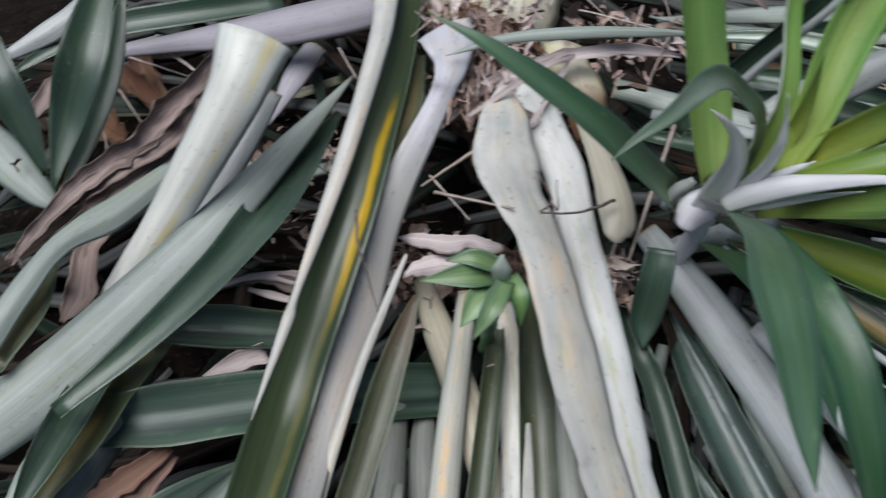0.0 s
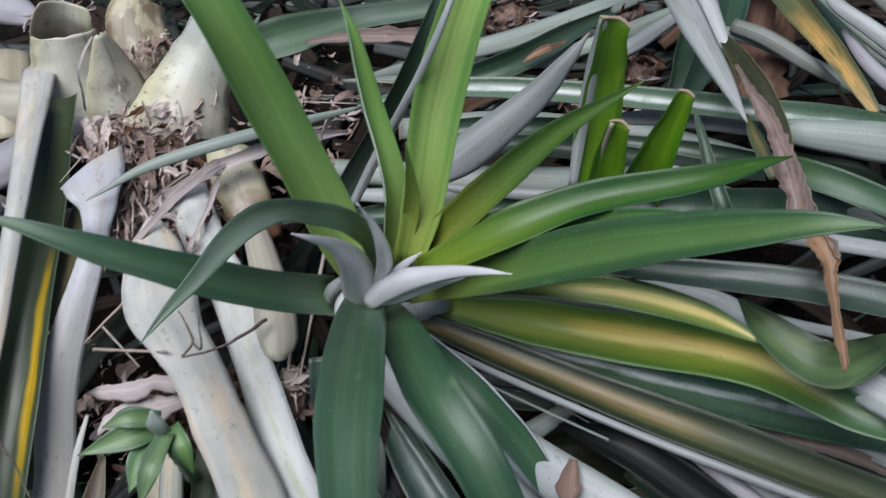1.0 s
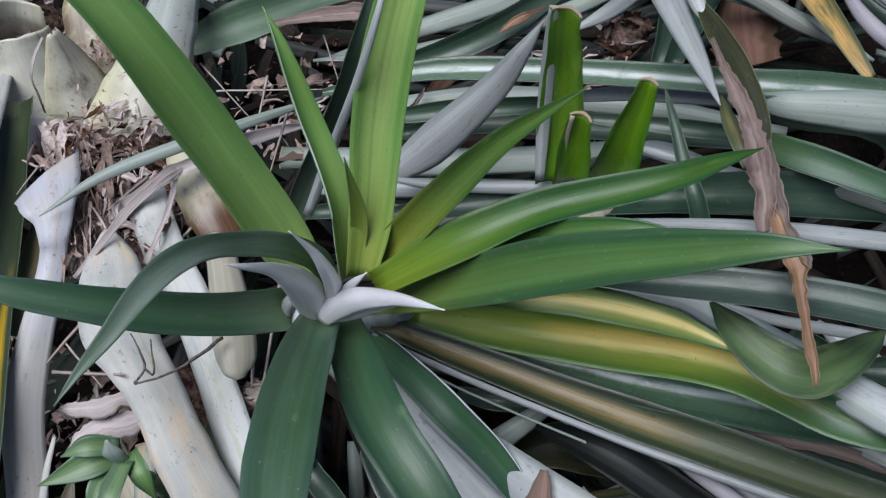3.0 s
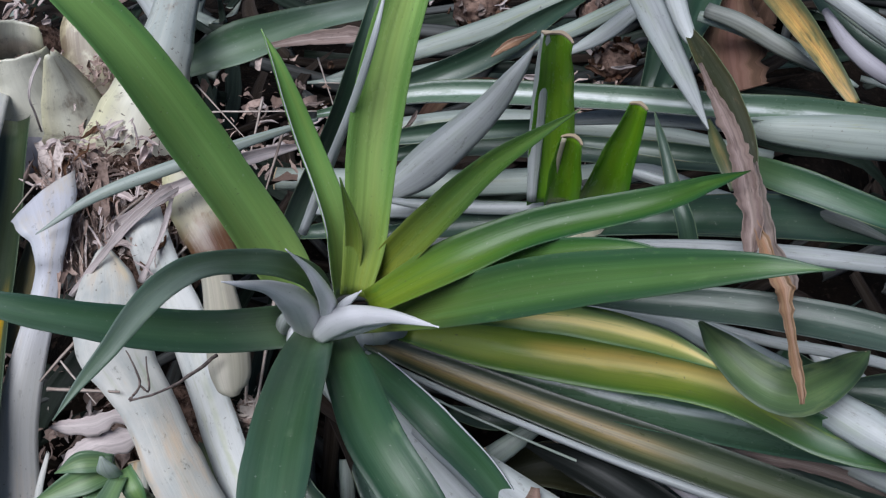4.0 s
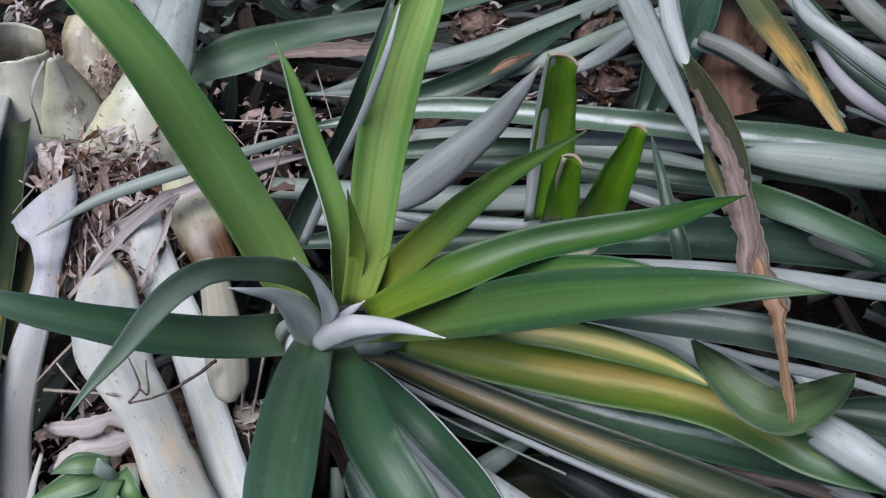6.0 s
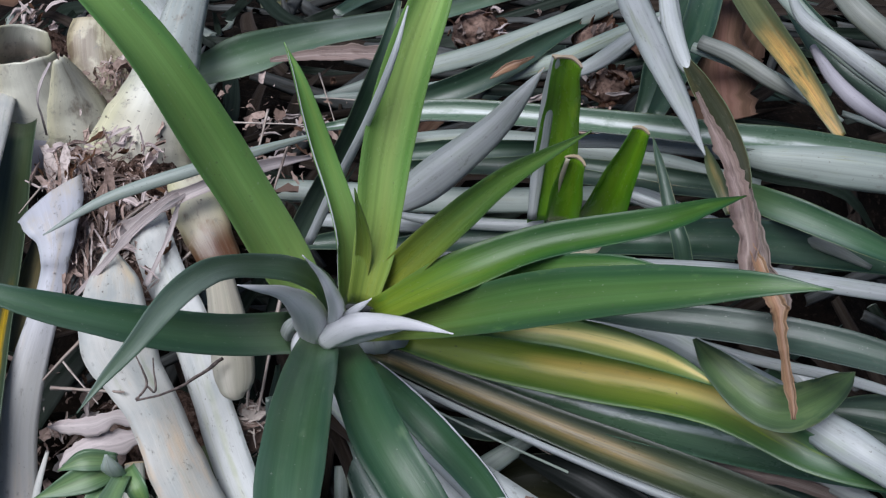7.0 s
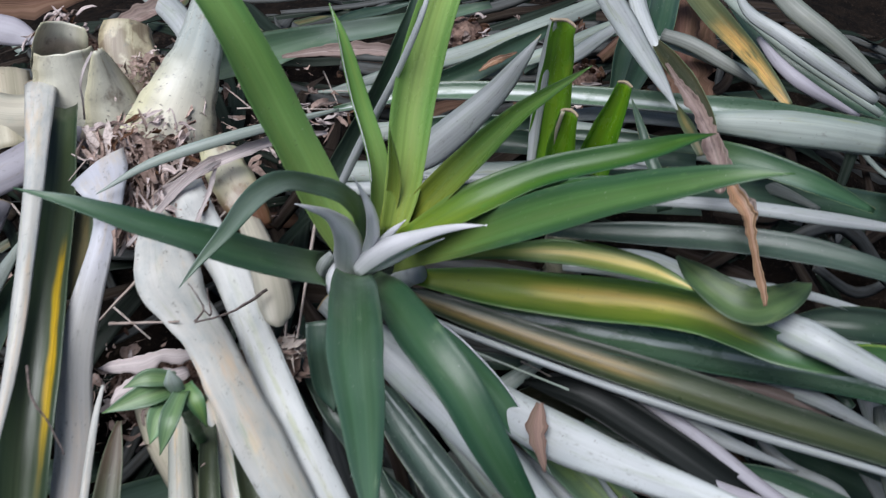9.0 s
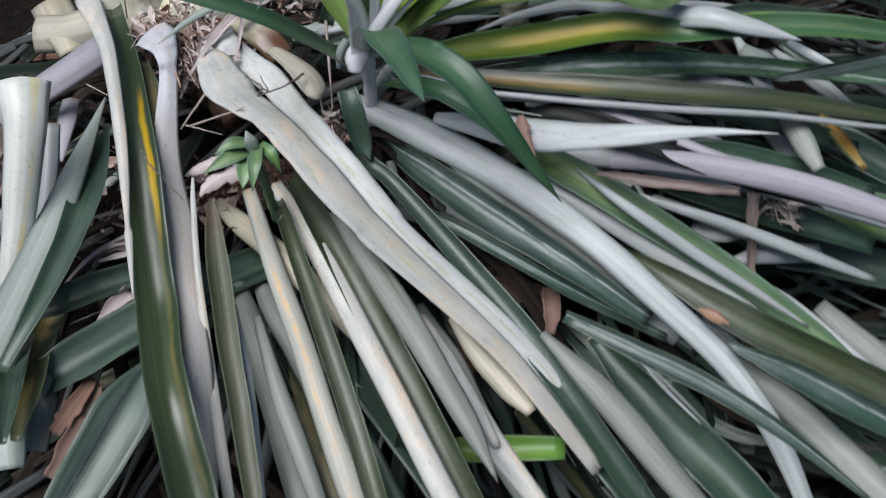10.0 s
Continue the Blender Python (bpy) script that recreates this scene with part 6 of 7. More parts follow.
leaf(((-0.199, 0.358, 0.06, 0.0145), (-0.175, 0.379, 0.065, 0.0215), (-0.146, 0.417, 0.06, 0.0101)), (0.29, -0.39, 0.87), "rd", curl=40, name="dry_leaf", label="tan dry strip between leaves", category="dry leaf")
leaf(((-0.188, 0.518, 0.075, 0.0267), (-0.195, 0.447, 0.08, 0.0405), (-0.206, 0.397, 0.075, 0.0393), (-0.224, 0.344, 0.06, 0.0287)), (0.31, -0.43, 0.85), "sd", under=True, curl=30, label="dull grey pineapple leaf lying underside up")
leaf(((-0.219, 0.429, 0.095, 0.0099), (-0.228, 0.387, 0.1, 0.0334), (-0.235, 0.347, 0.095, 0.0372), (-0.241, 0.314, 0.08, 0.0275)), (0.35, -0.38, 0.85), "sg", under=True, curl=30, label="grey-green pineapple leaf lying underside up")
leaf(((-0.328, 0.869, 0.1, 0.0196), (-0.29, 0.83, 0.105, 0.028), (-0.254, 0.804, 0.1, 0.0126)), (0.32, -0.69, 0.65), "br", curl=60, name="dry_leaf", label="brown dry leaf strip in the litter", category="dry leaf")
leaf(((-0.332, 0.803, 0.09, 0.0253), (-0.305, 0.77, 0.095, 0.0371), (-0.282, 0.761, 0.09, 0.0123)), (0.34, -0.66, 0.67), "br", curl=60, name="dry_leaf", label="brown dry leaf strip in the litter", category="dry leaf")
leaf(((-0.187, 0.836, 0.17, 0.0097), (-0.2, 0.768, 0.172, 0.0198), (-0.224, 0.705, 0.168, 0.0225), (-0.253, 0.666, 0.16, 0.022), (-0.282, 0.626, 0.15, 0.0184), (-0.306, 0.581, 0.14, 0.0127), (-0.318, 0.546, 0.13, 0.0042)), (0.34, -0.64, 0.69), "dr", curl=75, name="dry_leaf", label="long crumpled pinkish dry leaf", category="dry leaf")

# ---- plants ----

old_stem = holder("old_pineapple_stump", (0.1, 0.85, 0.15), "old pineapple stump with cream clasping leaf bases", "stump")
leaf(((0.012, 0.9, 0.175, 0.1299), (0.017, 0.922, 0.195, 0.1206), (0.02, 0.939, 0.22, 0.1064), (0.017, 0.952, 0.245, 0.0886), (0.016, 0.961, 0.265, 0.0725), (0.017, 0.966, 0.278, 0.0627)), (0.32, -0.71, 0.63), "cb", under=True, curl=48, parent=old_stem, name="leaf_base", thick=1.4)
leaf(((0.046, 0.906, 0.18, 0.0726), (0.058, 0.922, 0.2, 0.071), (0.058, 0.939, 0.222, 0.0669), (0.056, 0.953, 0.25, 0.0413), (0.054, 0.961, 0.28, 0.0127)), (0.29, -0.71, 0.64), "cb", under=True, curl=35, roll=14, parent=old_stem, name="leaf_base", thick=1.4)
leaf(((-0.011, 1.015, 0.225, 0.0571), (-0.001, 1.01, 0.25, 0.0632), (0.009, 1.004, 0.275, 0.0595), (0.016, 1.008, 0.292, 0.0471)), (0.32, -0.74, 0.59), "cu", curl=52, parent=old_stem, name="leaf_base", thick=1.4)
leaf(((0.111, 0.853, 0.185, 0.1318), (0.117, 0.87, 0.205, 0.1165), (0.128, 0.889, 0.225, 0.0975), (0.143, 0.909, 0.243, 0.08), (0.156, 0.935, 0.256, 0.0676), (0.167, 0.969, 0.263, 0.0562), (0.175, 1.009, 0.266, 0.0472), (0.183, 1.065, 0.266, 0.0425), (0.189, 1.164, 0.255, 0.0372)), (0.2, -0.74, 0.64), "cf", under=True, curl=46, parent=old_stem, name="leaf_base", thick=1.4)
leaf(((0.086, 0.948, 0.19, 0.0431), (0.083, 0.977, 0.205, 0.057), (0.078, 1.002, 0.225, 0.0693), (0.076, 1.032, 0.24, 0.0672), (0.079, 1.058, 0.25, 0.0564)), (0.25, -0.74, 0.62), "cs", under=True, curl=45, parent=old_stem, name="leaf_base", thick=1.4)
leaf(((0.223, 0.56, 0.238, 0.0082), (0.223, 0.565, 0.244, 0.0244), (0.223, 0.581, 0.25, 0.0337), (0.219, 0.619, 0.247, 0.0338), (0.211, 0.668, 0.236, 0.0285), (0.2, 0.724, 0.222, 0.0238)), (0.22, -0.54, 0.81), "cy", under=True, curl=26, parent=old_stem, name="leaf_base", label="smooth cream-yellow leaf base beside the young plant", thick=1.4)
leaf(((0.209, 0.71, 0.214, 0.0341), (0.202, 0.727, 0.226, 0.0403), (0.193, 0.751, 0.236, 0.0457), (0.184, 0.784, 0.236, 0.0467), (0.176, 0.825, 0.232, 0.0427)), (0.22, -0.63, 0.74), "ct", under=True, curl=26, parent=old_stem, name="leaf_base", label="cream leaf base with a burnt orange-brown end", thick=1.4)
leaf(((-0.111, 0.964, 0.22, 0.058), (-0.061, 0.941, 0.22, 0.058), (-0.018, 0.933, 0.22, 0.051)), (0.13, -0.61, 0.78), "cy", under=True, curl=40, parent=old_stem, name="leaf_base")
leaf(((0.025, 0.914, 0.222, 0.002), (0.032, 0.909, 0.252, 0.002), (0.036, 0.909, 0.275, 0.002), (0.044, 0.92, 0.289, 0.003), (0.053, 0.939, 0.295, 0.002)), (0.15, -0.56, 0.81), "pk", curl=40, parent=old_stem, name="leaf_base")
leaf(((-0.064, 0.911, 0.2, 0.039), (-0.068, 0.959, 0.22, 0.059), (-0.077, 1.023, 0.23, 0.061)), (0.2, -0.55, 0.81), "cy", under=True, curl=40, parent=old_stem, name="leaf_base")

fan = holder("fallen_pineapple_plant", (0.33, 0.6, 0.22), "pineapple plant pressed flat, leaves fanned over the heap", "pineapple plant")
leaf(((0.352, 0.609, 0.22, 0.013), (0.43, 0.575, 0.223, 0.037), (0.517, 0.539, 0.226, 0.042), (0.596, 0.497, 0.238, 0.039), (0.652, 0.438, 0.247, 0.0279), (0.687, 0.418, 0.249, 0.0265), (0.741, 0.403, 0.245, 0.031), (0.828, 0.359, 0.235, 0.0281), (0.899, 0.315, 0.22, 0.02), (0.97, 0.271, 0.2, 0.0013)), (-0.16, -0.48, 0.86), "yy", curl=52, parent=fan, name="leaf", label="yellow-striped green leaf", spines=True)
leaf(((0.352, 0.596, 0.258, 0.006), (0.39, 0.574, 0.282, 0.011), (0.433, 0.554, 0.298, 0.014), (0.482, 0.538, 0.304, 0.024), (0.536, 0.514, 0.301, 0.022), (0.566, 0.498, 0.295, 0.014), (0.591, 0.479, 0.291, 0.001)), (-0.13, -0.32, 0.94), "yy", curl=40, parent=fan, name="leaf", label="yellow-striped green leaf", spines=True)
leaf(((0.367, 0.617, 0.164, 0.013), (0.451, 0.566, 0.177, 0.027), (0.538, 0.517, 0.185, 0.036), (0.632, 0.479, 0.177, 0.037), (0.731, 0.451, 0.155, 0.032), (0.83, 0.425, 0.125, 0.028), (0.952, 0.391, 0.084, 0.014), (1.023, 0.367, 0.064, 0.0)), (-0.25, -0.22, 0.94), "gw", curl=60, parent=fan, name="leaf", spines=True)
leaf(((0.33, 0.609, 0.207, 0.013), (0.394, 0.57, 0.198, 0.025), (0.489, 0.512, 0.186, 0.031), (0.572, 0.465, 0.176, 0.035), (0.652, 0.42, 0.165, 0.033), (0.749, 0.369, 0.15, 0.029), (0.85, 0.323, 0.121, 0.022), (0.935, 0.288, 0.092, 0.0)), (-0.2, -0.2, 0.96), "of", curl=50, parent=fan, name="leaf", label="olive leaf with a tan streak", spines=True)
leaf(((0.474, 0.561, 0.308, 0.013), (0.539, 0.531, 0.32, 0.023), (0.604, 0.503, 0.328, 0.029), (0.672, 0.47, 0.332, 0.028), (0.738, 0.435, 0.326, 0.019), (0.816, 0.408, 0.294, 0.0)), (-0.26, -0.29, 0.92), "gd", curl=60, roll=-15, parent=fan, name="leaf", spines=True)
leaf(((0.509, 0.611, 0.195, 0.01), (0.566, 0.583, 0.21, 0.022), (0.601, 0.55, 0.213, 0.024), (0.644, 0.517, 0.206, 0.018), (0.68, 0.491, 0.194, 0.014)), (-0.17, -0.31, 0.94), "si", under=True, curl=36, parent=fan, name="leaf", label="silver underside of a curled leaf", spines=True)
leaf(((0.327, 0.603, 0.199, 0.0036), (0.387, 0.558, 0.19, 0.0065), (0.481, 0.497, 0.178, 0.0083), (0.563, 0.448, 0.168, 0.0094), (0.644, 0.404, 0.157, 0.0094), (0.742, 0.355, 0.142, 0.0083), (0.846, 0.312, 0.113, 0.0065), (0.935, 0.287, 0.084, 0.0008)), (-0.3, -0.84, 0.45), "sb", under=True, curl=25, parent=fan, name="leaf", spines=True)

sucker = holder("cut_sucker", (0.52, 0.66, 0.24), "bright green pineapple sucker with its leaves cut short", "sucker")
leaf(((0.509, 0.679, 0.262, 0.0427), (0.512, 0.692, 0.305, 0.0394), (0.516, 0.697, 0.365, 0.0319), (0.517, 0.694, 0.41, 0.0253), (0.518, 0.692, 0.438, 0.022)), (-0.14, -0.67, 0.73), "gb", curl=62, roll=-18, parent=sucker, name="leaf_stub", cut=True)
leaf(((0.515, 0.673, 0.268, 0.0297), (0.519, 0.673, 0.31, 0.0267), (0.523, 0.671, 0.35, 0.0176)), (-0.14, -0.63, 0.76), "gb", curl=70, roll=-12, parent=sucker, name="leaf_stub", cut=True)
leaf(((0.548, 0.672, 0.26, 0.0396), (0.556, 0.669, 0.305, 0.0323), (0.565, 0.668, 0.345, 0.0221), (0.572, 0.667, 0.378, 0.0137)), (-0.19, -0.63, 0.75), "gb", curl=62, parent=sucker, name="leaf_stub", cut=True)
leaf(((0.488, 0.677, 0.27, 0.0077), (0.496, 0.694, 0.32, 0.0111), (0.503, 0.699, 0.385, 0.0113), (0.507, 0.694, 0.439, 0.0073)), (-0.12, -0.67, 0.73), "si", under=True, curl=25, parent=sucker, name="leaf_stub", cut=True)
leaf(((0.503, 0.674, 0.272, 0.0038), (0.509, 0.674, 0.312, 0.0041), (0.514, 0.668, 0.352, 0.0035)), (-0.13, -0.63, 0.76), "cy", under=True, curl=30, parent=sucker, name="leaf_stub")

leaf(((0.085, 0.679, 0.25, 0.0029), (0.114, 0.695, 0.268, 0.0058), (0.136, 0.721, 0.272, 0.0074), (0.157, 0.746, 0.27, 0.0075), (0.175, 0.768, 0.262, 0.0072), (0.189, 0.786, 0.25, 0.0047)), (0.29, -0.62, 0.73), "pk", curl=35, name="dry_leaf", label="frayed pale straw strip lying across a cut leaf", thick=0.7)
leaf(((0.132, 0.714, 0.27, 0.0015), (0.152, 0.733, 0.273, 0.004), (0.172, 0.756, 0.268, 0.0046), (0.192, 0.783, 0.252, 0.0031), (0.206, 0.798, 0.24, 0.0011)), (0.25, -0.64, 0.72), "pk", curl=35, name="dry_leaf", label="frayed pale straw strip lying across a cut leaf", thick=0.7)
leaf(((0.177, 0.767, 0.262, 0.0041), (0.168, 0.741, 0.252, 0.0046), (0.157, 0.716, 0.246, 0.004), (0.143, 0.686, 0.242, 0.0049)), (0.27, -0.62, 0.74), "pk", curl=45, name="dry_leaf", label="thin pinkish dry strand hanging over a cut leaf", thick=0.7)

leaf(((0.39, 0.229, 0.085, 0.0141), (0.445, 0.158, 0.07, 0.0226), (0.499, 0.094, 0.05, 0.0221), (0.551, 0.019, 0.02, 0.0157), (0.603, -0.056, -0.03, 0.0048)), (-0.34, -0.46, 0.82), "dl", curl=60, label="dark teal leaf with a thin painted highlight")
leaf(((0.507, 0.382, 0.13, 0.0056), (0.541, 0.337, 0.14, 0.0115), (0.587, 0.298, 0.14, 0.012), (0.639, 0.273, 0.13, 0.0093)), (-0.37, -0.62, 0.69), "dr", curl=70, name="dry_leaf", label="shrivelled pinkish-brown dry leaf strip", category="dry leaf")

leaf(((0.495, 0.448, 0.1, 0.0146), (0.583, 0.384, 0.115, 0.0269), (0.664, 0.321, 0.112, 0.0304), (0.738, 0.254, 0.1, 0.0311), (0.812, 0.18, 0.08, 0.0239)), (-0.43, -0.59, 0.68), "li", under=True, curl=26, label="lilac-grey withered pineapple leaf on the heap")
leaf(((0.508, 0.603, 0.085, 0.0128), (0.561, 0.548, 0.1, 0.0217), (0.619, 0.496, 0.1, 0.0198), (0.68, 0.446, 0.09, 0.0045)), (-0.35, -0.69, 0.63), "si", under=True, curl=26, label="pineapple leaf showing its silver underside")
leaf(((0.8, 0.441, 0.1, 0.0121), (0.778, 0.385, 0.11, 0.0247), (0.765, 0.329, 0.11, 0.0282), (0.76, 0.285, 0.1, 0.0152)), (-0.49, -0.59, 0.64), "sd", under=True, curl=26, label="dull grey pineapple leaf lying underside up")

sprout = holder("sprout", (0.11, 0.55, 0.2), "small pale green rosette sprouting between cream leaves", "sprout")
leaf(((0.125, 0.522, 0.225, 0.015), (0.102, 0.511, 0.235, 0.023), (0.062, 0.502, 0.232, 0.0)), (-0.01, -0.42, 0.91), "gl", curl=45, parent=sprout, name="leaf")
leaf(((0.126, 0.522, 0.235, 0.012), (0.105, 0.521, 0.245, 0.015), (0.082, 0.519, 0.24, 0.0)), (-0.01, -0.43, 0.9), "gl", curl=45, parent=sprout, name="leaf")
leaf(((0.126, 0.518, 0.22, 0.015), (0.111, 0.492, 0.225, 0.023), (0.099, 0.473, 0.215, 0.0)), (-0.02, -0.4, 0.91), "gl", curl=45, parent=sprout, name="leaf")
leaf(((0.132, 0.508, 0.235, 0.014), (0.122, 0.477, 0.24, 0.017), (0.109, 0.457, 0.22, 0.0)), (-0.03, -0.4, 0.92), "gl", curl=45, parent=sprout, name="leaf")
leaf(((0.128, 0.51, 0.225, 0.011), (0.127, 0.508, 0.248, 0.016), (0.126, 0.516, 0.26, 0.002)), (-0.03, -0.42, 0.91), "sg", under=True, curl=33, parent=sprout, name="leaf")
leaf(((0.136, 0.515, 0.235, 0.0112), (0.144, 0.495, 0.232, 0.0148), (0.148, 0.483, 0.21, 0)), (0.09, -0.55, 0.83), "gl", curl=45, parent=sprout, name="leaf")
leaf(((0.127, 0.522, 0.238, 0.0112), (0.104, 0.527, 0.24, 0.0131), (0.081, 0.528, 0.23, 0)), (0.14, -0.58, 0.8), "ga", curl=45, parent=sprout, name="leaf")

plant = holder("pineapple_plant", (0.3, 0.6, 0.22), "young green pineapple plant growing out of the heap", "pineapple plant")
leaf(((0.293, 0.605, 0.277, 0.027), (0.278, 0.627, 0.32, 0.041), (0.252, 0.657, 0.406, 0.041), (0.223, 0.68, 0.5, 0.036), (0.183, 0.715, 0.562, 0.025), (0.132, 0.791, 0.59, 0.001)), (0.16, -0.53, 0.83), "gm", curl=55, roll=10, parent=plant, name="leaf", spines=True)
leaf(((0.322, 0.612, 0.277, 0.014), (0.331, 0.624, 0.35, 0.021), (0.323, 0.658, 0.409, 0.018), (0.317, 0.679, 0.459, 0.01), (0.311, 0.695, 0.485, 0.0)), (0.07, -0.48, 0.88), "gm", curl=60, roll=20, parent=plant, name="leaf", spines=True, rolled=-1)
leaf(((0.33, 0.6, 0.3, 0.011), (0.344, 0.61, 0.35, 0.013), (0.345, 0.618, 0.41, 0.0)), (0.04, -0.42, 0.91), "gf", curl=60, parent=plant, name="leaf", spines=True)
leaf(((0.336, 0.589, 0.307, 0.022), (0.355, 0.618, 0.351, 0.032), (0.374, 0.66, 0.402, 0.038), (0.397, 0.689, 0.455, 0.036), (0.423, 0.716, 0.499, 0.027), (0.455, 0.756, 0.548, 0.0)), (-0.01, -0.52, 0.85), "gy", curl=55, parent=plant, name="leaf", label="light green leaf with a pale midrib", spines=True)
leaf(((0.345, 0.6, 0.298, 0.0194), (0.374, 0.598, 0.335, 0.0262), (0.408, 0.597, 0.375, 0.025), (0.443, 0.595, 0.415, 0.0185), (0.474, 0.588, 0.447, 0.0103), (0.505, 0.581, 0.475, 0)), (-0.03, -0.63, 0.78), "gf", curl=62, roll=-10, parent=plant, name="leaf", spines=True)
leaf(((0.346, 0.577, 0.307, 0.022), (0.413, 0.57, 0.352, 0.032), (0.476, 0.573, 0.37, 0.027), (0.556, 0.57, 0.381, 0.021), (0.6, 0.581, 0.377, 0.011), (0.634, 0.595, 0.366, 0.0)), (-0.16, -0.4, 0.9), "gn", curl=55, roll=-10, parent=plant, name="leaf", spines=True)
leaf(((0.337, 0.59, 0.264, 0.018), (0.401, 0.552, 0.326, 0.033), (0.465, 0.518, 0.382, 0.038), (0.527, 0.481, 0.43, 0.03), (0.573, 0.455, 0.461, 0.016), (0.61, 0.436, 0.474, 0.0)), (-0.15, -0.35, 0.92), "gn", curl=40, parent=plant, name="leaf", spines=True)
leaf(((0.343, 0.596, 0.27, 0.018), (0.412, 0.577, 0.32, 0.023), (0.473, 0.558, 0.36, 0.019), (0.523, 0.535, 0.385, 0.012), (0.558, 0.517, 0.39, 0.0)), (-0.08, -0.38, 0.92), "gn", curl=55, parent=plant, name="leaf", spines=True)
leaf(((0.307, 0.603, 0.27, 0.0136), (0.309, 0.589, 0.335, 0.0185), (0.296, 0.57, 0.385, 0.0179), (0.275, 0.556, 0.415, 0.0163), (0.257, 0.539, 0.44, 0.0156), (0.243, 0.523, 0.453, 0.0171), (0.227, 0.498, 0.462, 0.0152), (0.209, 0.473, 0.462, 0.0103), (0.191, 0.458, 0.455, 0.0054), (0.176, 0.443, 0.449, 0)), (0.25, -0.56, 0.79), "ga", curl=40, parent=plant, name="leaf", spines=True)
leaf(((0.269, 0.611, 0.243, 0.037), (0.23, 0.573, 0.311, 0.033), (0.186, 0.55, 0.371, 0.029), (0.137, 0.547, 0.412, 0.021), (0.094, 0.556, 0.435, 0.011), (0.053, 0.571, 0.445, 0.0)), (0.25, -0.38, 0.89), "gq", curl=45, parent=plant, name="leaf", spines=True)
leaf(((0.289, 0.583, 0.258, 0.0213), (0.296, 0.574, 0.3, 0.0282), (0.296, 0.567, 0.34, 0.0227), (0.285, 0.563, 0.37, 0.0105), (0.27, 0.556, 0.39, 0.0047), (0.258, 0.554, 0.4, 0.0004)), (0.12, -0.57, 0.81), "wh", under=True, curl=42, parent=plant, name="leaf", label="white-lilac base of a curled leaf", spines=True)
leaf(((0.311, 0.579, 0.29, 0.0134), (0.318, 0.567, 0.33, 0.0132), (0.319, 0.559, 0.365, 0.0097), (0.315, 0.559, 0.39, 0.0055), (0.306, 0.556, 0.42, 0)), (0.08, -0.58, 0.81), "wh", under=True, curl=45, roll=10, parent=plant, name="leaf", label="white-lilac base of a curled leaf", spines=True)
leaf(((0.318, 0.575, 0.31, 0.0044), (0.332, 0.561, 0.34, 0.0063), (0.346, 0.555, 0.36, 0)), (0.05, -0.57, 0.82), "wh", under=True, curl=30, parent=plant, name="leaf", label="white-lilac base of a curled leaf", spines=True)
leaf(((0.298, 0.572, 0.285, 0.0152), (0.317, 0.562, 0.315, 0.0206), (0.34, 0.541, 0.35, 0.0155), (0.361, 0.515, 0.385, 0.0099), (0.379, 0.489, 0.415, 0.0054), (0.396, 0.468, 0.435, 0)), (0.03, -0.55, 0.84), "wh", under=True, curl=40, roll=-8, parent=plant, name="leaf", label="white-lilac base of a curled leaf", spines=True)
leaf(((0.299, 0.574, 0.278, 0.0072), (0.324, 0.557, 0.305, 0.0086), (0.349, 0.537, 0.34, 0.0053), (0.372, 0.519, 0.37, 0.0008)), (0.05, -0.54, 0.84), "wh", under=True, curl=30, roll=30, parent=plant, name="leaf", label="white-lilac base of a curled leaf", spines=True)
leaf(((0.296, 0.599, 0.252, 0.028), (0.294, 0.521, 0.325, 0.037), (0.29, 0.453, 0.374, 0.041), (0.286, 0.399, 0.397, 0.04), (0.284, 0.343, 0.41, 0.031), (0.281, 0.29, 0.418, 0.017), (0.28, 0.253, 0.423, 0.0)), (0.12, -0.26, 0.96), "gq", curl=35, parent=plant, name="leaf", spines=True)
leaf(((0.311, 0.591, 0.248, 0.023), (0.325, 0.521, 0.299, 0.035), (0.339, 0.462, 0.321, 0.038), (0.362, 0.41, 0.313, 0.037), (0.383, 0.366, 0.274, 0.03), (0.411, 0.334, 0.213, 0.016), (0.432, 0.318, 0.17, 0.0)), (0.03, -0.24, 0.97), "gq", curl=40, parent=plant, name="leaf", spines=True)
leaf(((0.311, 0.626, 0.184, 0.015), (0.346, 0.569, 0.205, 0.024), (0.378, 0.521, 0.206, 0.028), (0.409, 0.482, 0.182, 0.026), (0.433, 0.44, 0.157, 0.016), (0.445, 0.407, 0.153, 0.0)), (-0.01, -0.26, 0.97), "gq", curl=45, roll=10, parent=plant, name="leaf", spines=True, rolled=-1)
leaf(((0.259, 0.557, 0.24, 0.024), (0.258, 0.537, 0.22, 0.028), (0.257, 0.524, 0.18, 0.024), (0.259, 0.508, 0.16, 0.0)), (-0.13, -0.4, 0.91), "gd", curl=40, parent=plant, name="leaf", spines=True)
leaf(((0.263, 0.602, 0.24, 0.0067), (0.27, 0.603, 0.262, 0.0121), (0.28, 0.603, 0.278, 0.0064)), (0.12, -0.55, 0.83), "si", under=True, curl=55, parent=plant, name="leaf", label="silver underside of a curled leaf", spines=True)
leaf(((0.276, 0.577, 0.245, 0.0191), (0.283, 0.582, 0.262, 0.0301), (0.295, 0.585, 0.278, 0.0232), (0.304, 0.59, 0.285, 0.0093)), (-0.23, -0.67, 0.71), "wh", under=True, curl=62, parent=plant, name="leaf", label="white-lilac base of a curled leaf", spines=True)

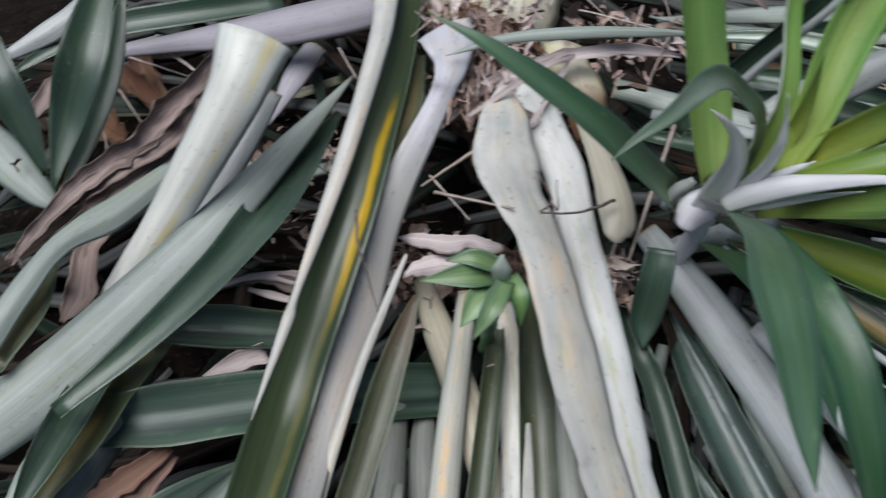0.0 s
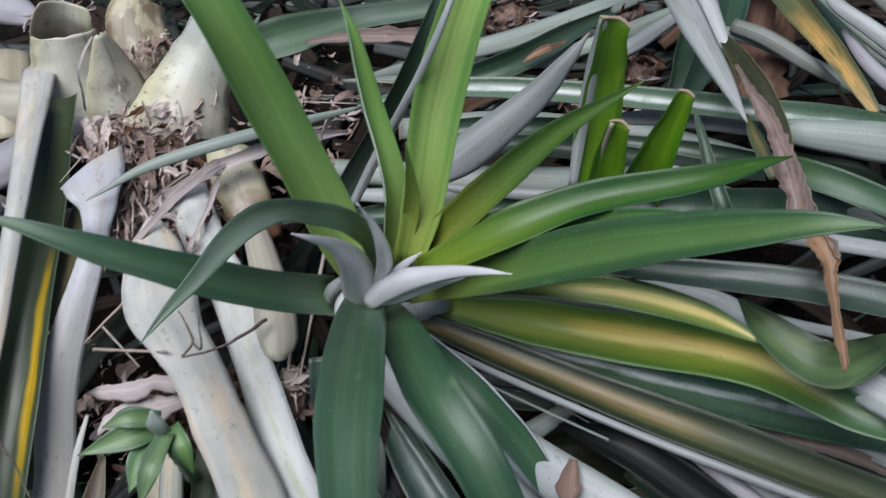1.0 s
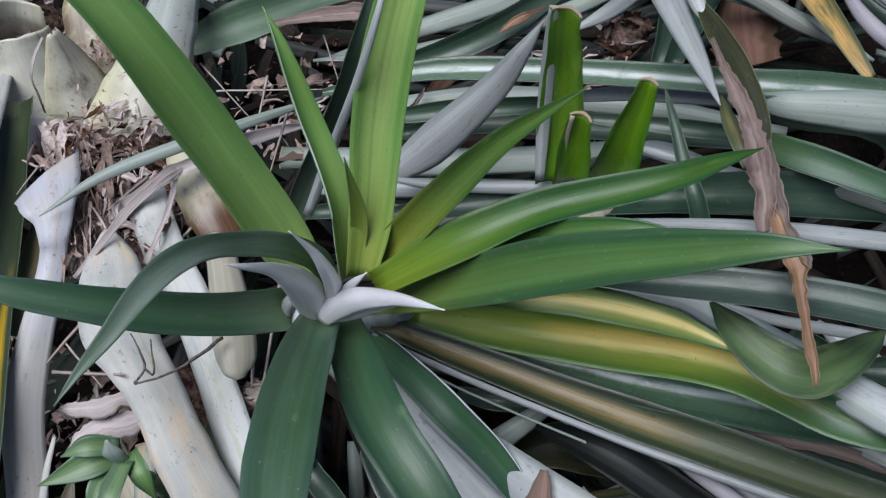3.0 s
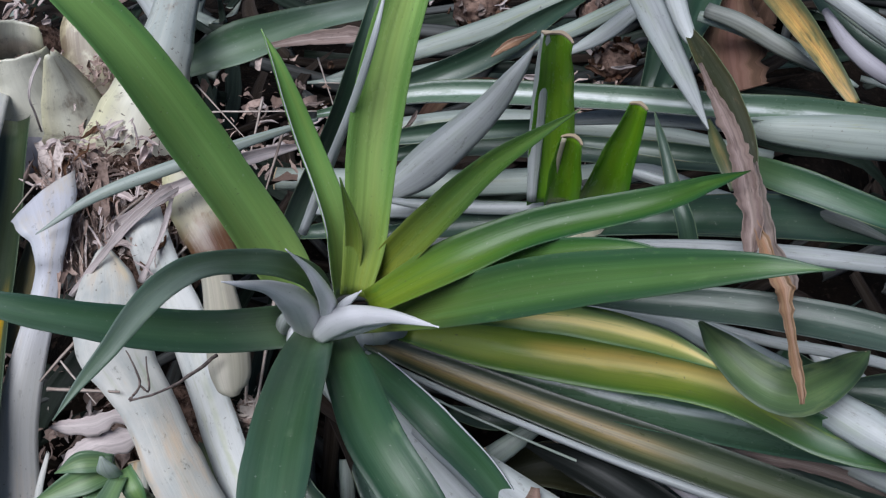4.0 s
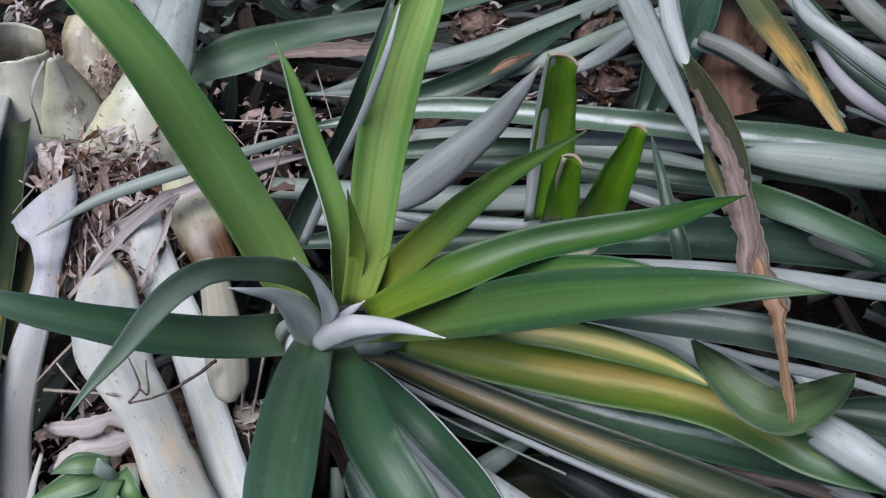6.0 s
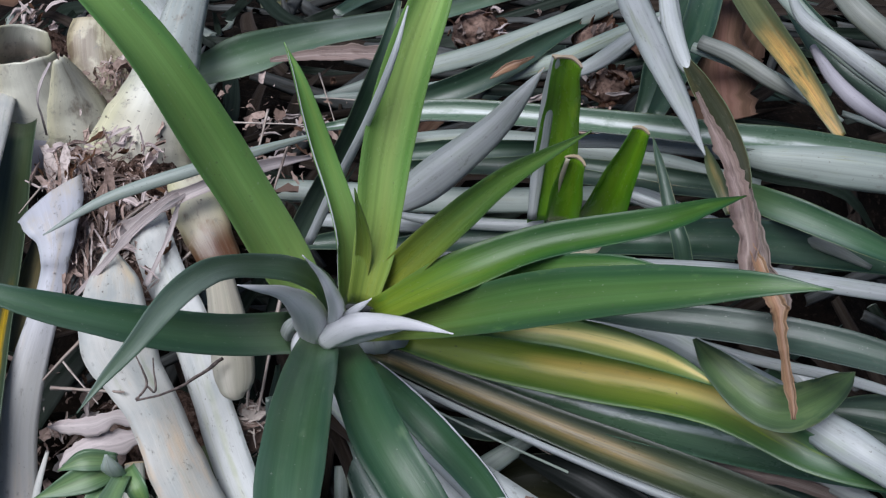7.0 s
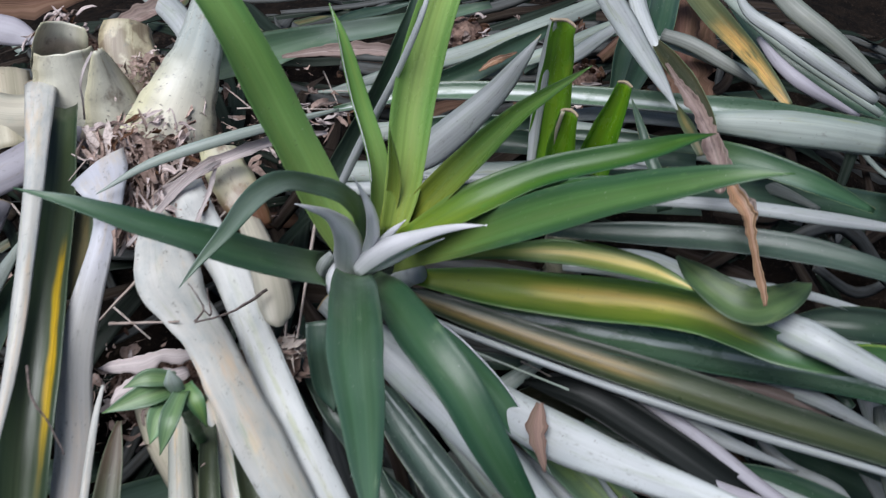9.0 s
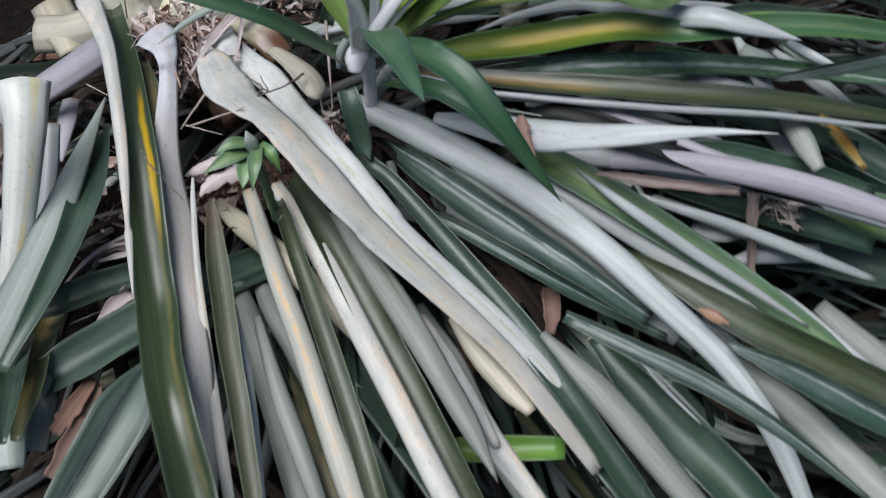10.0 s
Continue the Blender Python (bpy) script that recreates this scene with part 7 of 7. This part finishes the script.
# ---- stems of the plants ----
def stem(points, radius, material, parent, name="stem", label=""):
    """A ringed stem through the points."""
    bm = bmesh.new()
    run, rings = spline([Vector(p) for p in points], 8), []
    for i, p in enumerate(run):
        t = (run[min(i + 1, len(run) - 1)] - run[max(i - 1, 0)]).normalized()
        b = t.orthogonal().normalized()
        c = t.cross(b)
        r = radius * (1 + 0.12 * math.sin(i * 2.1) + 0.08 * noise.noise(p * 60))
        rings.append([bm.verts.new(p + (b * math.cos(a) + c * math.sin(a)) * r) for a in [k * math.tau / 14 for k in range(14)]])
    for a, b in zip(rings, rings[1:]):
        for k in range(14):
            bm.faces.new((a[k], a[(k + 1) % 14], b[(k + 1) % 14], b[k]))
    bm.faces.new(rings[0][::-1])
    bm.faces.new(rings[-1])
    uv = bm.loops.layers.uv.verify()
    for f in bm.faces:
        for lp in f.loops:
            lp[uv].uv = (lp.vert.co.x * 12, lp.vert.co.z)
    return part(name, bm, material, parent, label)


stem(((0.29, 0.62, 0.12), (0.298, 0.608, 0.2), (0.303, 0.604, 0.255)), 0.009, WHITE, plant, label="pale short stem")
stem(((0.28, 0.64, 0.13), (0.32, 0.62, 0.19), (0.36, 0.6, 0.235)), 0.01, SILVER, fan, label="pale bent stem")
stem(((0.53, 0.67, 0.1), (0.53, 0.67, 0.17), (0.53, 0.67, 0.245)), 0.02, SHEATH, sucker, label="pale stem of the sucker")
stem(((0.125, 0.53, 0.1), (0.126, 0.522, 0.16), (0.127, 0.515, 0.205)), 0.006, SPROUT, sprout, label="thin green stem")
stem(((0.02, 0.98, 0.04), (0.06, 0.9, 0.12), (0.1, 0.8, 0.16), (0.13, 0.72, 0.14)), 0.03, BROWN, old_stem, label="brown fibrous old stem")

# ---- crumbled fibre between the old leaf bases ----
def flakes(name, spots, count, size, material, label, seed, widths=(0.03, 0.05, 0.09, 0.18, 0.32), heading=None):
    """Torn, curled shreds strewn round the spots (x, y, z, spread)."""
    rng, bm = random.Random(seed), bmesh.new()
    for n in range(count):
        x, y, z, spread = rng.choice(spots)
        p = Vector((rng.gauss(x, spread), rng.gauss(y, spread), z + rng.uniform(-0.02, 0.012)))
        turn, tip, k = rng.uniform(0, math.tau), rng.uniform(-0.5, 0.5), size * rng.choice((0.35, 0.5, 0.7, 1.0, 1.7)) * rng.uniform(0.7, 1.3)
        if heading is not None:
            turn, tip = rng.gauss(heading, 0.3), tip * 0.5
        d = Vector((math.cos(turn), math.sin(turn), tip)).normalized()
        side = d.cross(Vector((rng.uniform(-0.6, 0.6), rng.uniform(-0.6, 0.6), 1))).normalized()
        up, w, rows = side.cross(d), k * rng.choice(widths) * rng.uniform(0.7, 1.3), []
        bend, twist = rng.uniform(-1.2, 1.2), rng.uniform(-2.6, 2.6)
        for i in range(5):
            s = i / 4 - 0.5
            c = p + d * k * s + up * k * bend * (s * s) + Vector((0, 0, 1)) * rng.uniform(-0.05, 0.05) * k
            a = twist * s
            e = (side * math.cos(a) + up * math.sin(a)) * w * (1 - 1.3 * s * s) * rng.uniform(0.45, 1.35)
            rows.append([bm.verts.new(c + e * j + up * w * 0.35 * j * j) for j in (-1, 0, 1)])
        for a, b in zip(rows, rows[1:]):
            for j in (0, 1):
                bm.faces.new((a[j], a[j + 1], b[j + 1], b[j]))
    return tagged(part(name, bm, material), label, "leaf crumbs", kind="stuff")


def fibre_mound(spots, seed):
    """Low lumps of rotted fibre under the shreds: x, y, height of the top, reach."""
    bm = bmesh.new()
    for x, y, top, reach in spots:
        rings, n = [], 40
        for j in range(13):
            r = reach * j / 12
            ring = []
            for k in range(n):
                a = k * math.tau / n
                far = r * (1 + 0.25 * noise.noise(Vector((math.cos(a) * 1.5, math.sin(a) * 1.5, seed + x * 40))))
                p = Vector((x + math.cos(a) * far, y + math.sin(a) * far, 0))
                p.z = top - 0.035 * (j / 12) ** 2.2 + 0.011 * noise.noise(p * 70) + 0.006 * noise.noise(p * 190 + Vector((seed, 0, 0)))
                ring.append(bm.verts.new(p))
            rings.append(ring)
        for a, b in zip(rings, rings[1:]):
            for k in range(n):
                bm.faces.new((a[k], b[k], b[(k + 1) % n], a[(k + 1) % n]))
    bmesh.ops.recalc_face_normals(bm, faces=bm.faces)
    return tagged(part("rotten_fibre", bm, m_mould), "dark brown rotten fibre packed between leaf bases", "leaf mould", kind="stuff")


m_mould, nt, bsdf = shader("rotten_fibre_brown")
co = nt.nodes.new("ShaderNodeTexCoord").outputs["Object"]
col = mixed(nt, ramp(nt, noise_tex(nt, co, 110, 6, 0.7), 0.38, 0.66), (0.035, 0.02, 0.015), (0.27, 0.17, 0.13))
col = mixed(nt, ramp(nt, noise_tex(nt, co, 420, 4, 0.7, stretch=(1, 0.35, 1)), 0.55, 0.75), col, (0.45, 0.33, 0.28))
nt.links.new(col, bsdf.inputs["Base Color"])
bsdf.inputs["Roughness"].default_value = 0.95
bsdf.inputs["Specular IOR Level"].default_value = 0.1
bump = node(nt, "ShaderNodeBump", Strength=1.0, Distance=0.006)
nt.links.new(noise_tex(nt, co, 300, 6, 0.75), bump.inputs["Height"])
nt.links.new(bump.outputs[0], bsdf.inputs["Normal"])
fibre_mound(((0.1, 0.78, 0.222, 0.05), (0.14, 0.74, 0.215, 0.04), (0.07, 0.85, 0.224, 0.04), (0.11, 0.87, 0.215, 0.045), (0.155, 0.8, 0.2, 0.04), (0.0, 1.06, 0.235, 0.04), (0.13, 0.62, 0.12, 0.05), (0.06, 0.64, 0.1, 0.04)), 4)
flakes("leaf_crumbs", ((0.1, 0.78, 0.222, 0.022), (0.13, 0.75, 0.22, 0.022), (0.07, 0.85, 0.224, 0.018), (0.15, 0.79, 0.21, 0.025), (0.1, 0.86, 0.224, 0.03), (0.015, 0.985, 0.245, 0.012), (0.1, 0.985, 0.235, 0.014)),
       1300, 0.0095, m_crumb, "pinkish-brown shredded fibre round the old leaf bases", 21)
flakes("leaf_crumbs", ((0.1, 0.78, 0.228, 0.03), (0.13, 0.74, 0.226, 0.025), (0.07, 0.85, 0.228, 0.02)),
       260, 0.022, m_crumb, "long pale fibres tangled round the old leaf bases", 23, (0.012, 0.02, 0.03))
flakes("leaf_crumbs", ((0.085, 0.765, 0.236, 0.014), (0.075, 0.735, 0.232, 0.01), (0.1, 0.79, 0.236, 0.014), (0.06, 0.83, 0.236, 0.014)),
       240, 0.034, m_crumb, "stringy pinkish-brown fibres hanging from the leaf bases", 27, (0.02, 0.03, 0.05, 0.09), heading=-1.5)
flakes("leaf_crumbs", ((0.25, 0.9, 0.18, 0.05), (0.04, 0.62, 0.1, 0.03), (0.22, 0.56, 0.19, 0.012), (0.08, 0.97, 0.22, 0.04), (0.58, 0.9, 0.13, 0.04), (-0.1, 0.72, 0.1, 0.05)),
       800, 0.015, m_crumb, "brown shredded fibre strewn in the gaps", 22)


def husks(spots, count, seed):
    """Curled husk shreds lying round the spots (x, y, z, spread)."""
    rng, bm = random.Random(seed), bmesh.new()
    for n in range(count):
        x, y, z, spread = rng.choice(spots)
        p = Vector((rng.gauss(x, spread), rng.gauss(y, spread), z + rng.uniform(-0.008, 0.012)))
        turn, long, wide = rng.uniform(0, math.tau), rng.uniform(0.01, 0.034), rng.uniform(0.002, 0.006)
        d = Vector((math.cos(turn), math.sin(turn), rng.uniform(-0.35, 0.35))) * long
        side = Vector((-d.y, d.x, 0)) * rng.uniform(-0.35, 0.35)
        st = [(*(p + d * s + side * s * s + Vector((0, 0, 0.004 * rng.uniform(-1, 1)))), wide * w) for s, w in ((-0.5, 0.4), (-0.15, 1.0), (0.2, 0.9), (0.5, 0.15))]
        pick = rng.choice(((0, 0), (1, 1), (1, 1), (2, 2)))
        blade(bm, st, (rng.uniform(-0.6, 0.6), rng.uniform(-0.8, 0.2), 0.8), False, rng.uniform(50, 120), rng.uniform(-60, 60), rng, per=3, half=2, slots=pick, ruffle=30.0)
    bmesh.ops.recalc_face_normals(bm, faces=bm.faces)
    return tagged(part("leaf_husks", bm, (DRY, PINK, BROWN), smooth="keep"), "curled dry husk shreds strewn round the stump", "leaf crumbs", kind="stuff")


husks(((0.1, 0.78, 0.232, 0.03), (0.13, 0.74, 0.23, 0.03), (0.07, 0.85, 0.234, 0.02), (0.11, 0.87, 0.23, 0.03), (0.0, 1.06, 0.245, 0.02)), 110, 8)
husks(((0.25, 0.9, 0.19, 0.04), (0.3, 0.93, 0.17, 0.04), (0.06, 0.62, 0.12, 0.03), (-0.1, 0.68, 0.1, 0.05), (0.5, 1.05, 0.15, 0.05), (0.62, 0.95, 0.14, 0.04), (-0.28, 0.75, 0.1, 0.05)), 90, 9)

# ---- twigs and straws ----
def twig(runs, radius, material, name, label):
    """A thin twig: the first run is the main shoot, the others branch off it."""
    base = holder(name, runs[0][0], label, "twig")
    for n, pts in enumerate(runs):
        bm = bmesh.new()
        run, rings = spline([Vector(p) for p in pts], 6), []
        for i, p in enumerate(run):
            t = (run[min(i + 1, len(run) - 1)] - run[max(i - 1, 0)]).normalized()
            u = t.orthogonal().normalized()
            v = t.cross(u)
            r = radius * (1 - 0.55 * i / len(run)) * (1 + 0.3 * noise.noise(p * 150)) * (1 if n == 0 else 0.75)
            q = p + u * 0.0012 * noise.noise(p * 90)
            rings.append([bm.verts.new(q + (u * math.cos(a) + v * math.sin(a)) * r) for a in [k * math.tau / 6 for k in range(6)]])
        for a, b in zip(rings, rings[1:]):
            for k in range(6):
                bm.faces.new((a[k], a[(k + 1) % 6], b[(k + 1) % 6], b[k]))
        bm.faces.new(rings[0][::-1])
        bm.faces.new(rings[-1])
        part("shoot" if n == 0 else "branch", bm, material, base)
    return base


m_twig, nt, bsdf = shader("twig_grey_brown")
co = nt.nodes.new("ShaderNodeTexCoord").outputs["Object"]
nt.links.new(mixed(nt, ramp(nt, noise_tex(nt, co, 220, 3), 0.3, 0.7), (0.07, 0.055, 0.05), (0.22, 0.17, 0.15)), bsdf.inputs["Base Color"])
bsdf.inputs["Roughness"].default_value = 0.85

m_straw, nt, bsdf = shader("straw_pale")
co = nt.nodes.new("ShaderNodeTexCoord").outputs["Object"]
pick = nt.nodes.new("ShaderNodeObjectInfo").outputs["Random"]
col = mixed(nt, pick, (0.34, 0.27, 0.23), (0.62, 0.54, 0.48))
nt.links.new(mixed(nt, math_node(nt, "MULTIPLY", ramp(nt, noise_tex(nt, co, 180, 3), 0.45, 0.7), 0.5), col, (0.24, 0.16, 0.12)), bsdf.inputs["Base Color"])
bsdf.inputs["Roughness"].default_value = 0.7


def straw(a, b, width, sag=0.0):
    """A split dry stalk, flat and slightly twisted."""
    a, b = Vector(a), Vector(b)
    bm, rows, d = bmesh.new(), [], (b - a)
    side = d.cross(Vector((0.1, -0.5, 1))).normalized()
    up = side.cross(d.normalized())
    for i in range(9):
        s = i / 8
        p = a + d * s + up * (0.0025 * noise.noise((a + d * s) * 45) - sag * 4 * s * (1 - s))
        w = width * 0.38 * (1 - 0.5 * s) * (1 + 0.3 * noise.noise((a + d * s) * 160))
        tw = 0.5 * noise.noise((a + d * s) * 30)
        e, n = side * math.cos(tw) + up * math.sin(tw), up * math.cos(tw) - side * math.sin(tw)
        rows.append([bm.verts.new(p + e * w * x + n * w * y) for x, y in ((-1, 0), (0, 0.45), (1, 0), (0, -0.35))])
    for r, q in zip(rows, rows[1:]):
        for k in range(4):
            bm.faces.new((r[k], r[(k + 1) % 4], q[(k + 1) % 4], q[k]))
    bm.faces.new(rows[0][::-1])
    bm.faces.new(rows[-1])
    return tagged(part("straw", bm, m_straw), "thin pale dry straw lying on the heap", "straw", "straws on the heap")


straw((0.181, 0.958, 0.21), (0.237, 0.844, 0.235), 0.0028)
straw((0.257, 0.895, 0.235), (0.24, 0.829, 0.225), 0.004)
straw((0.28, 0.835, 0.25), (0.255, 0.761, 0.24), 0.004)
straw((0.195, 0.923, 0.2), (0.309, 0.897, 0.2), 0.003)
straw((0.064, 0.601, 0.232), (0.134, 0.575, 0.25), 0.005)
straw((0.232, 0.605, 0.225), (0.224, 0.571, 0.205), 0.0055)
straw((0.057, 0.65, 0.2), (0.098, 0.592, 0.21), 0.003)
straw((0.28, 0.712, 0.26), (0.236, 0.557, 0.22), 0.0065)
straw((-0.066, 0.751, 0.14), (-0.028, 0.685, 0.15), 0.003)
straw((-0.323, 0.864, 0.12), (-0.214, 0.823, 0.13), 0.003)
straw((-0.055, 0.817, 0.2), (-0.029, 0.772, 0.2), 0.003)
straw((0.133, 0.49, 0.14), (0.127, 0.49, 0.135), 0.004)
straw((0.478, 0.468, 0.12), (0.51, 0.416, 0.1), 0.003)
straw((0.52, 0.496, 0.15), (0.536, 0.488, 0.13), 0.002)
straw((-0.108, 0.35, 0.03), (-0.064, 0.287, 0.03), 0.003)
straw((-0.168, 0.531, 0.05), (-0.069, 0.528, 0.06), 0.003)
straw((0.354, 0.967, 0.16), (0.304, 0.982, 0.16), 0.003)
straw((0.448, 0.536, 0.15), (0.493, 0.501, 0.14), 0.002)
straw((-0.314, 0.832, 0.1), (-0.26, 0.767, 0.1), 0.004)
straw((0.305, 1.035, 0.15), (0.319, 0.94, 0.15), 0.003)
straw((0.125, 0.747, 0.245), (0.108, 0.706, 0.245), 0.004)
straw((0.064, 0.783, 0.235), (0.09, 0.719, 0.24), 0.004)
straw((0.142, 0.787, 0.24), (0.108, 0.751, 0.245), 0.005)
straw((0.184, 0.741, 0.22), (0.141, 0.684, 0.235), 0.004)
straw((0.127, 0.684, 0.24), (0.052, 0.617, 0.22), 0.006)
straw((0.041, 0.817, 0.25), (0.023, 0.785, 0.25), 0.003)
twig((((0.216, 0.586, 0.262), (0.196, 0.568, 0.268), (0.173, 0.552, 0.276), (0.153, 0.549, 0.278)), ((0.153, 0.549, 0.278), (0.161, 0.56, 0.28), (0.156, 0.578, 0.28), (0.148, 0.594, 0.278)), ((0.161, 0.56, 0.28), (0.167, 0.556, 0.276), (0.165, 0.584, 0.28))), 0.0016, m_twig, "twig", "thin grey-brown forked twig across cream leaves")
twig((((0.005, 0.544, 0.262), (0.011, 0.51, 0.262), (0.022, 0.491, 0.245), (0.033, 0.465, 0.235)),), 0.0013, m_twig, "twig", "dark thin tendril curling over a cream leaf")
twig((((0.715, 0.341, 0.03), (0.687, 0.302, 0.0), (0.669, 0.273, -0.05), (0.647, 0.233, -0.1)),), 0.0011, m_twig, "twig", "thin dry stalk standing among the leaves")
twig((((-0.312, 0.552, 0.14), (-0.287, 0.512, 0.12), (-0.295, 0.463, 0.1)),), 0.001, m_twig, "twig", "thin dark tendril hanging in the shade")

flakes("frayed_fibres", ((0.726, 0.315, 0.04, 0.009), (0.737, 0.296, 0.035, 0.006)), 90, 0.026, m_straw, "frayed pale fibres at a torn leaf end", 31, (0.02, 0.035, 0.06))
flakes("frayed_fibres", ((0.23, 0.563, 0.2, 0.007),), 70, 0.015, m_straw, "pale fluffy fibres caught beside the young plant", 61, (0.02, 0.05, 0.15))

# ---- shrivelled fruits under the leaves at the back ----
m_fruit, nt, bsdf = shader("fruit_shrivelled_brown")
co = nt.nodes.new("ShaderNodeTexCoord").outputs["Object"]
col = mixed(nt, ramp(nt, noise_tex(nt, co, 70, 5), 0.3, 0.7), (0.11, 0.06, 0.045), (0.34, 0.23, 0.18))
nt.links.new(mixed(nt, ramp(nt, noise_tex(nt, co, 240, 3), 0.5, 0.75), col, (0.05, 0.03, 0.025)), bsdf.inputs["Base Color"])
bsdf.inputs["Roughness"].default_value = 0.8
bump = node(nt, "ShaderNodeBump", Strength=0.8, Distance=0.004)
nt.links.new(noise_tex(nt, co, 150, 5, 0.7), bump.inputs["Height"])
nt.links.new(bump.outputs[0], bsdf.inputs["Normal"])


def shrivelled_fruit(place, size, turn, seed):
    """A dried fruit: a lumpy body of sunken fruitlets with dry bracts."""
    rng = random.Random(seed)
    base = holder("shrivelled_fruit", place, "shrivelled brown pineapple fruit half buried under leaves", "fruit", "shrivelled fruits")
    frame_m = pose(*place, *turn)
    bm = bmesh.new()
    bmesh.ops.create_uvsphere(bm, u_segments=40, v_segments=26, radius=1)
    for v in bm.verts:
        lat, lon = math.asin(max(-1, min(1, v.co.z))), math.atan2(v.co.y, v.co.x)
        bump_h = 0.09 * math.cos(lon * 7 + lat * 6) * math.cos(lat * 9 - lon * 2) * math.cos(lat)
        v.co *= 1 + bump_h + 0.12 * noise.noise(v.co * 2.2 + Vector((seed, 0, 0)))
    bmesh.ops.transform(bm, matrix=frame_m @ Matrix.Diagonal((size[0], size[1], size[2], 1)), verts=bm.verts)
    part("body", bm, m_fruit, base)
    for n in range(26):
        lat, lon = rng.uniform(-0.6, 1.2), rng.uniform(0, math.tau)
        out = Vector((math.cos(lat) * math.cos(lon), math.cos(lat) * math.sin(lon), math.sin(lat)))
        p = Vector((out.x * size[0], out.y * size[1], out.z * size[2])) * 0.98
        q = p + out * 0.006 + Vector((0, 0, 1)) * rng.uniform(0.008, 0.016)
        bm = bmesh.new()
        st = [(*(frame_m @ w), k) for w, k in ((p, 0.009), ((p + q) / 2 + out * 0.002, 0.008), (q, 0.0006))]
        blade(bm, st, frame_m.to_3x3() @ out, False, 40, rng.uniform(-30, 30), rng, per=3, half=2)
        bmesh.ops.recalc_face_normals(bm, faces=bm.faces)
        part("bract", bm, (DRY, BROWN), base)
    return base

shrivelled_fruit((0.502, 1.095, 0.13), (0.03, 0.024, 0.028), (60, 10, 20), 3)
shrivelled_fruit((0.639, 1.048, 0.13), (0.034, 0.022, 0.02), (20, 20, 60), 5)
shrivelled_fruit((0.639, 0.967, 0.13), (0.024, 0.02, 0.026), (40, -20, 0), 8)
shrivelled_fruit((0.693, 0.924, 0.13), (0.014, 0.012, 0.01), (20, 10, 40), 9)
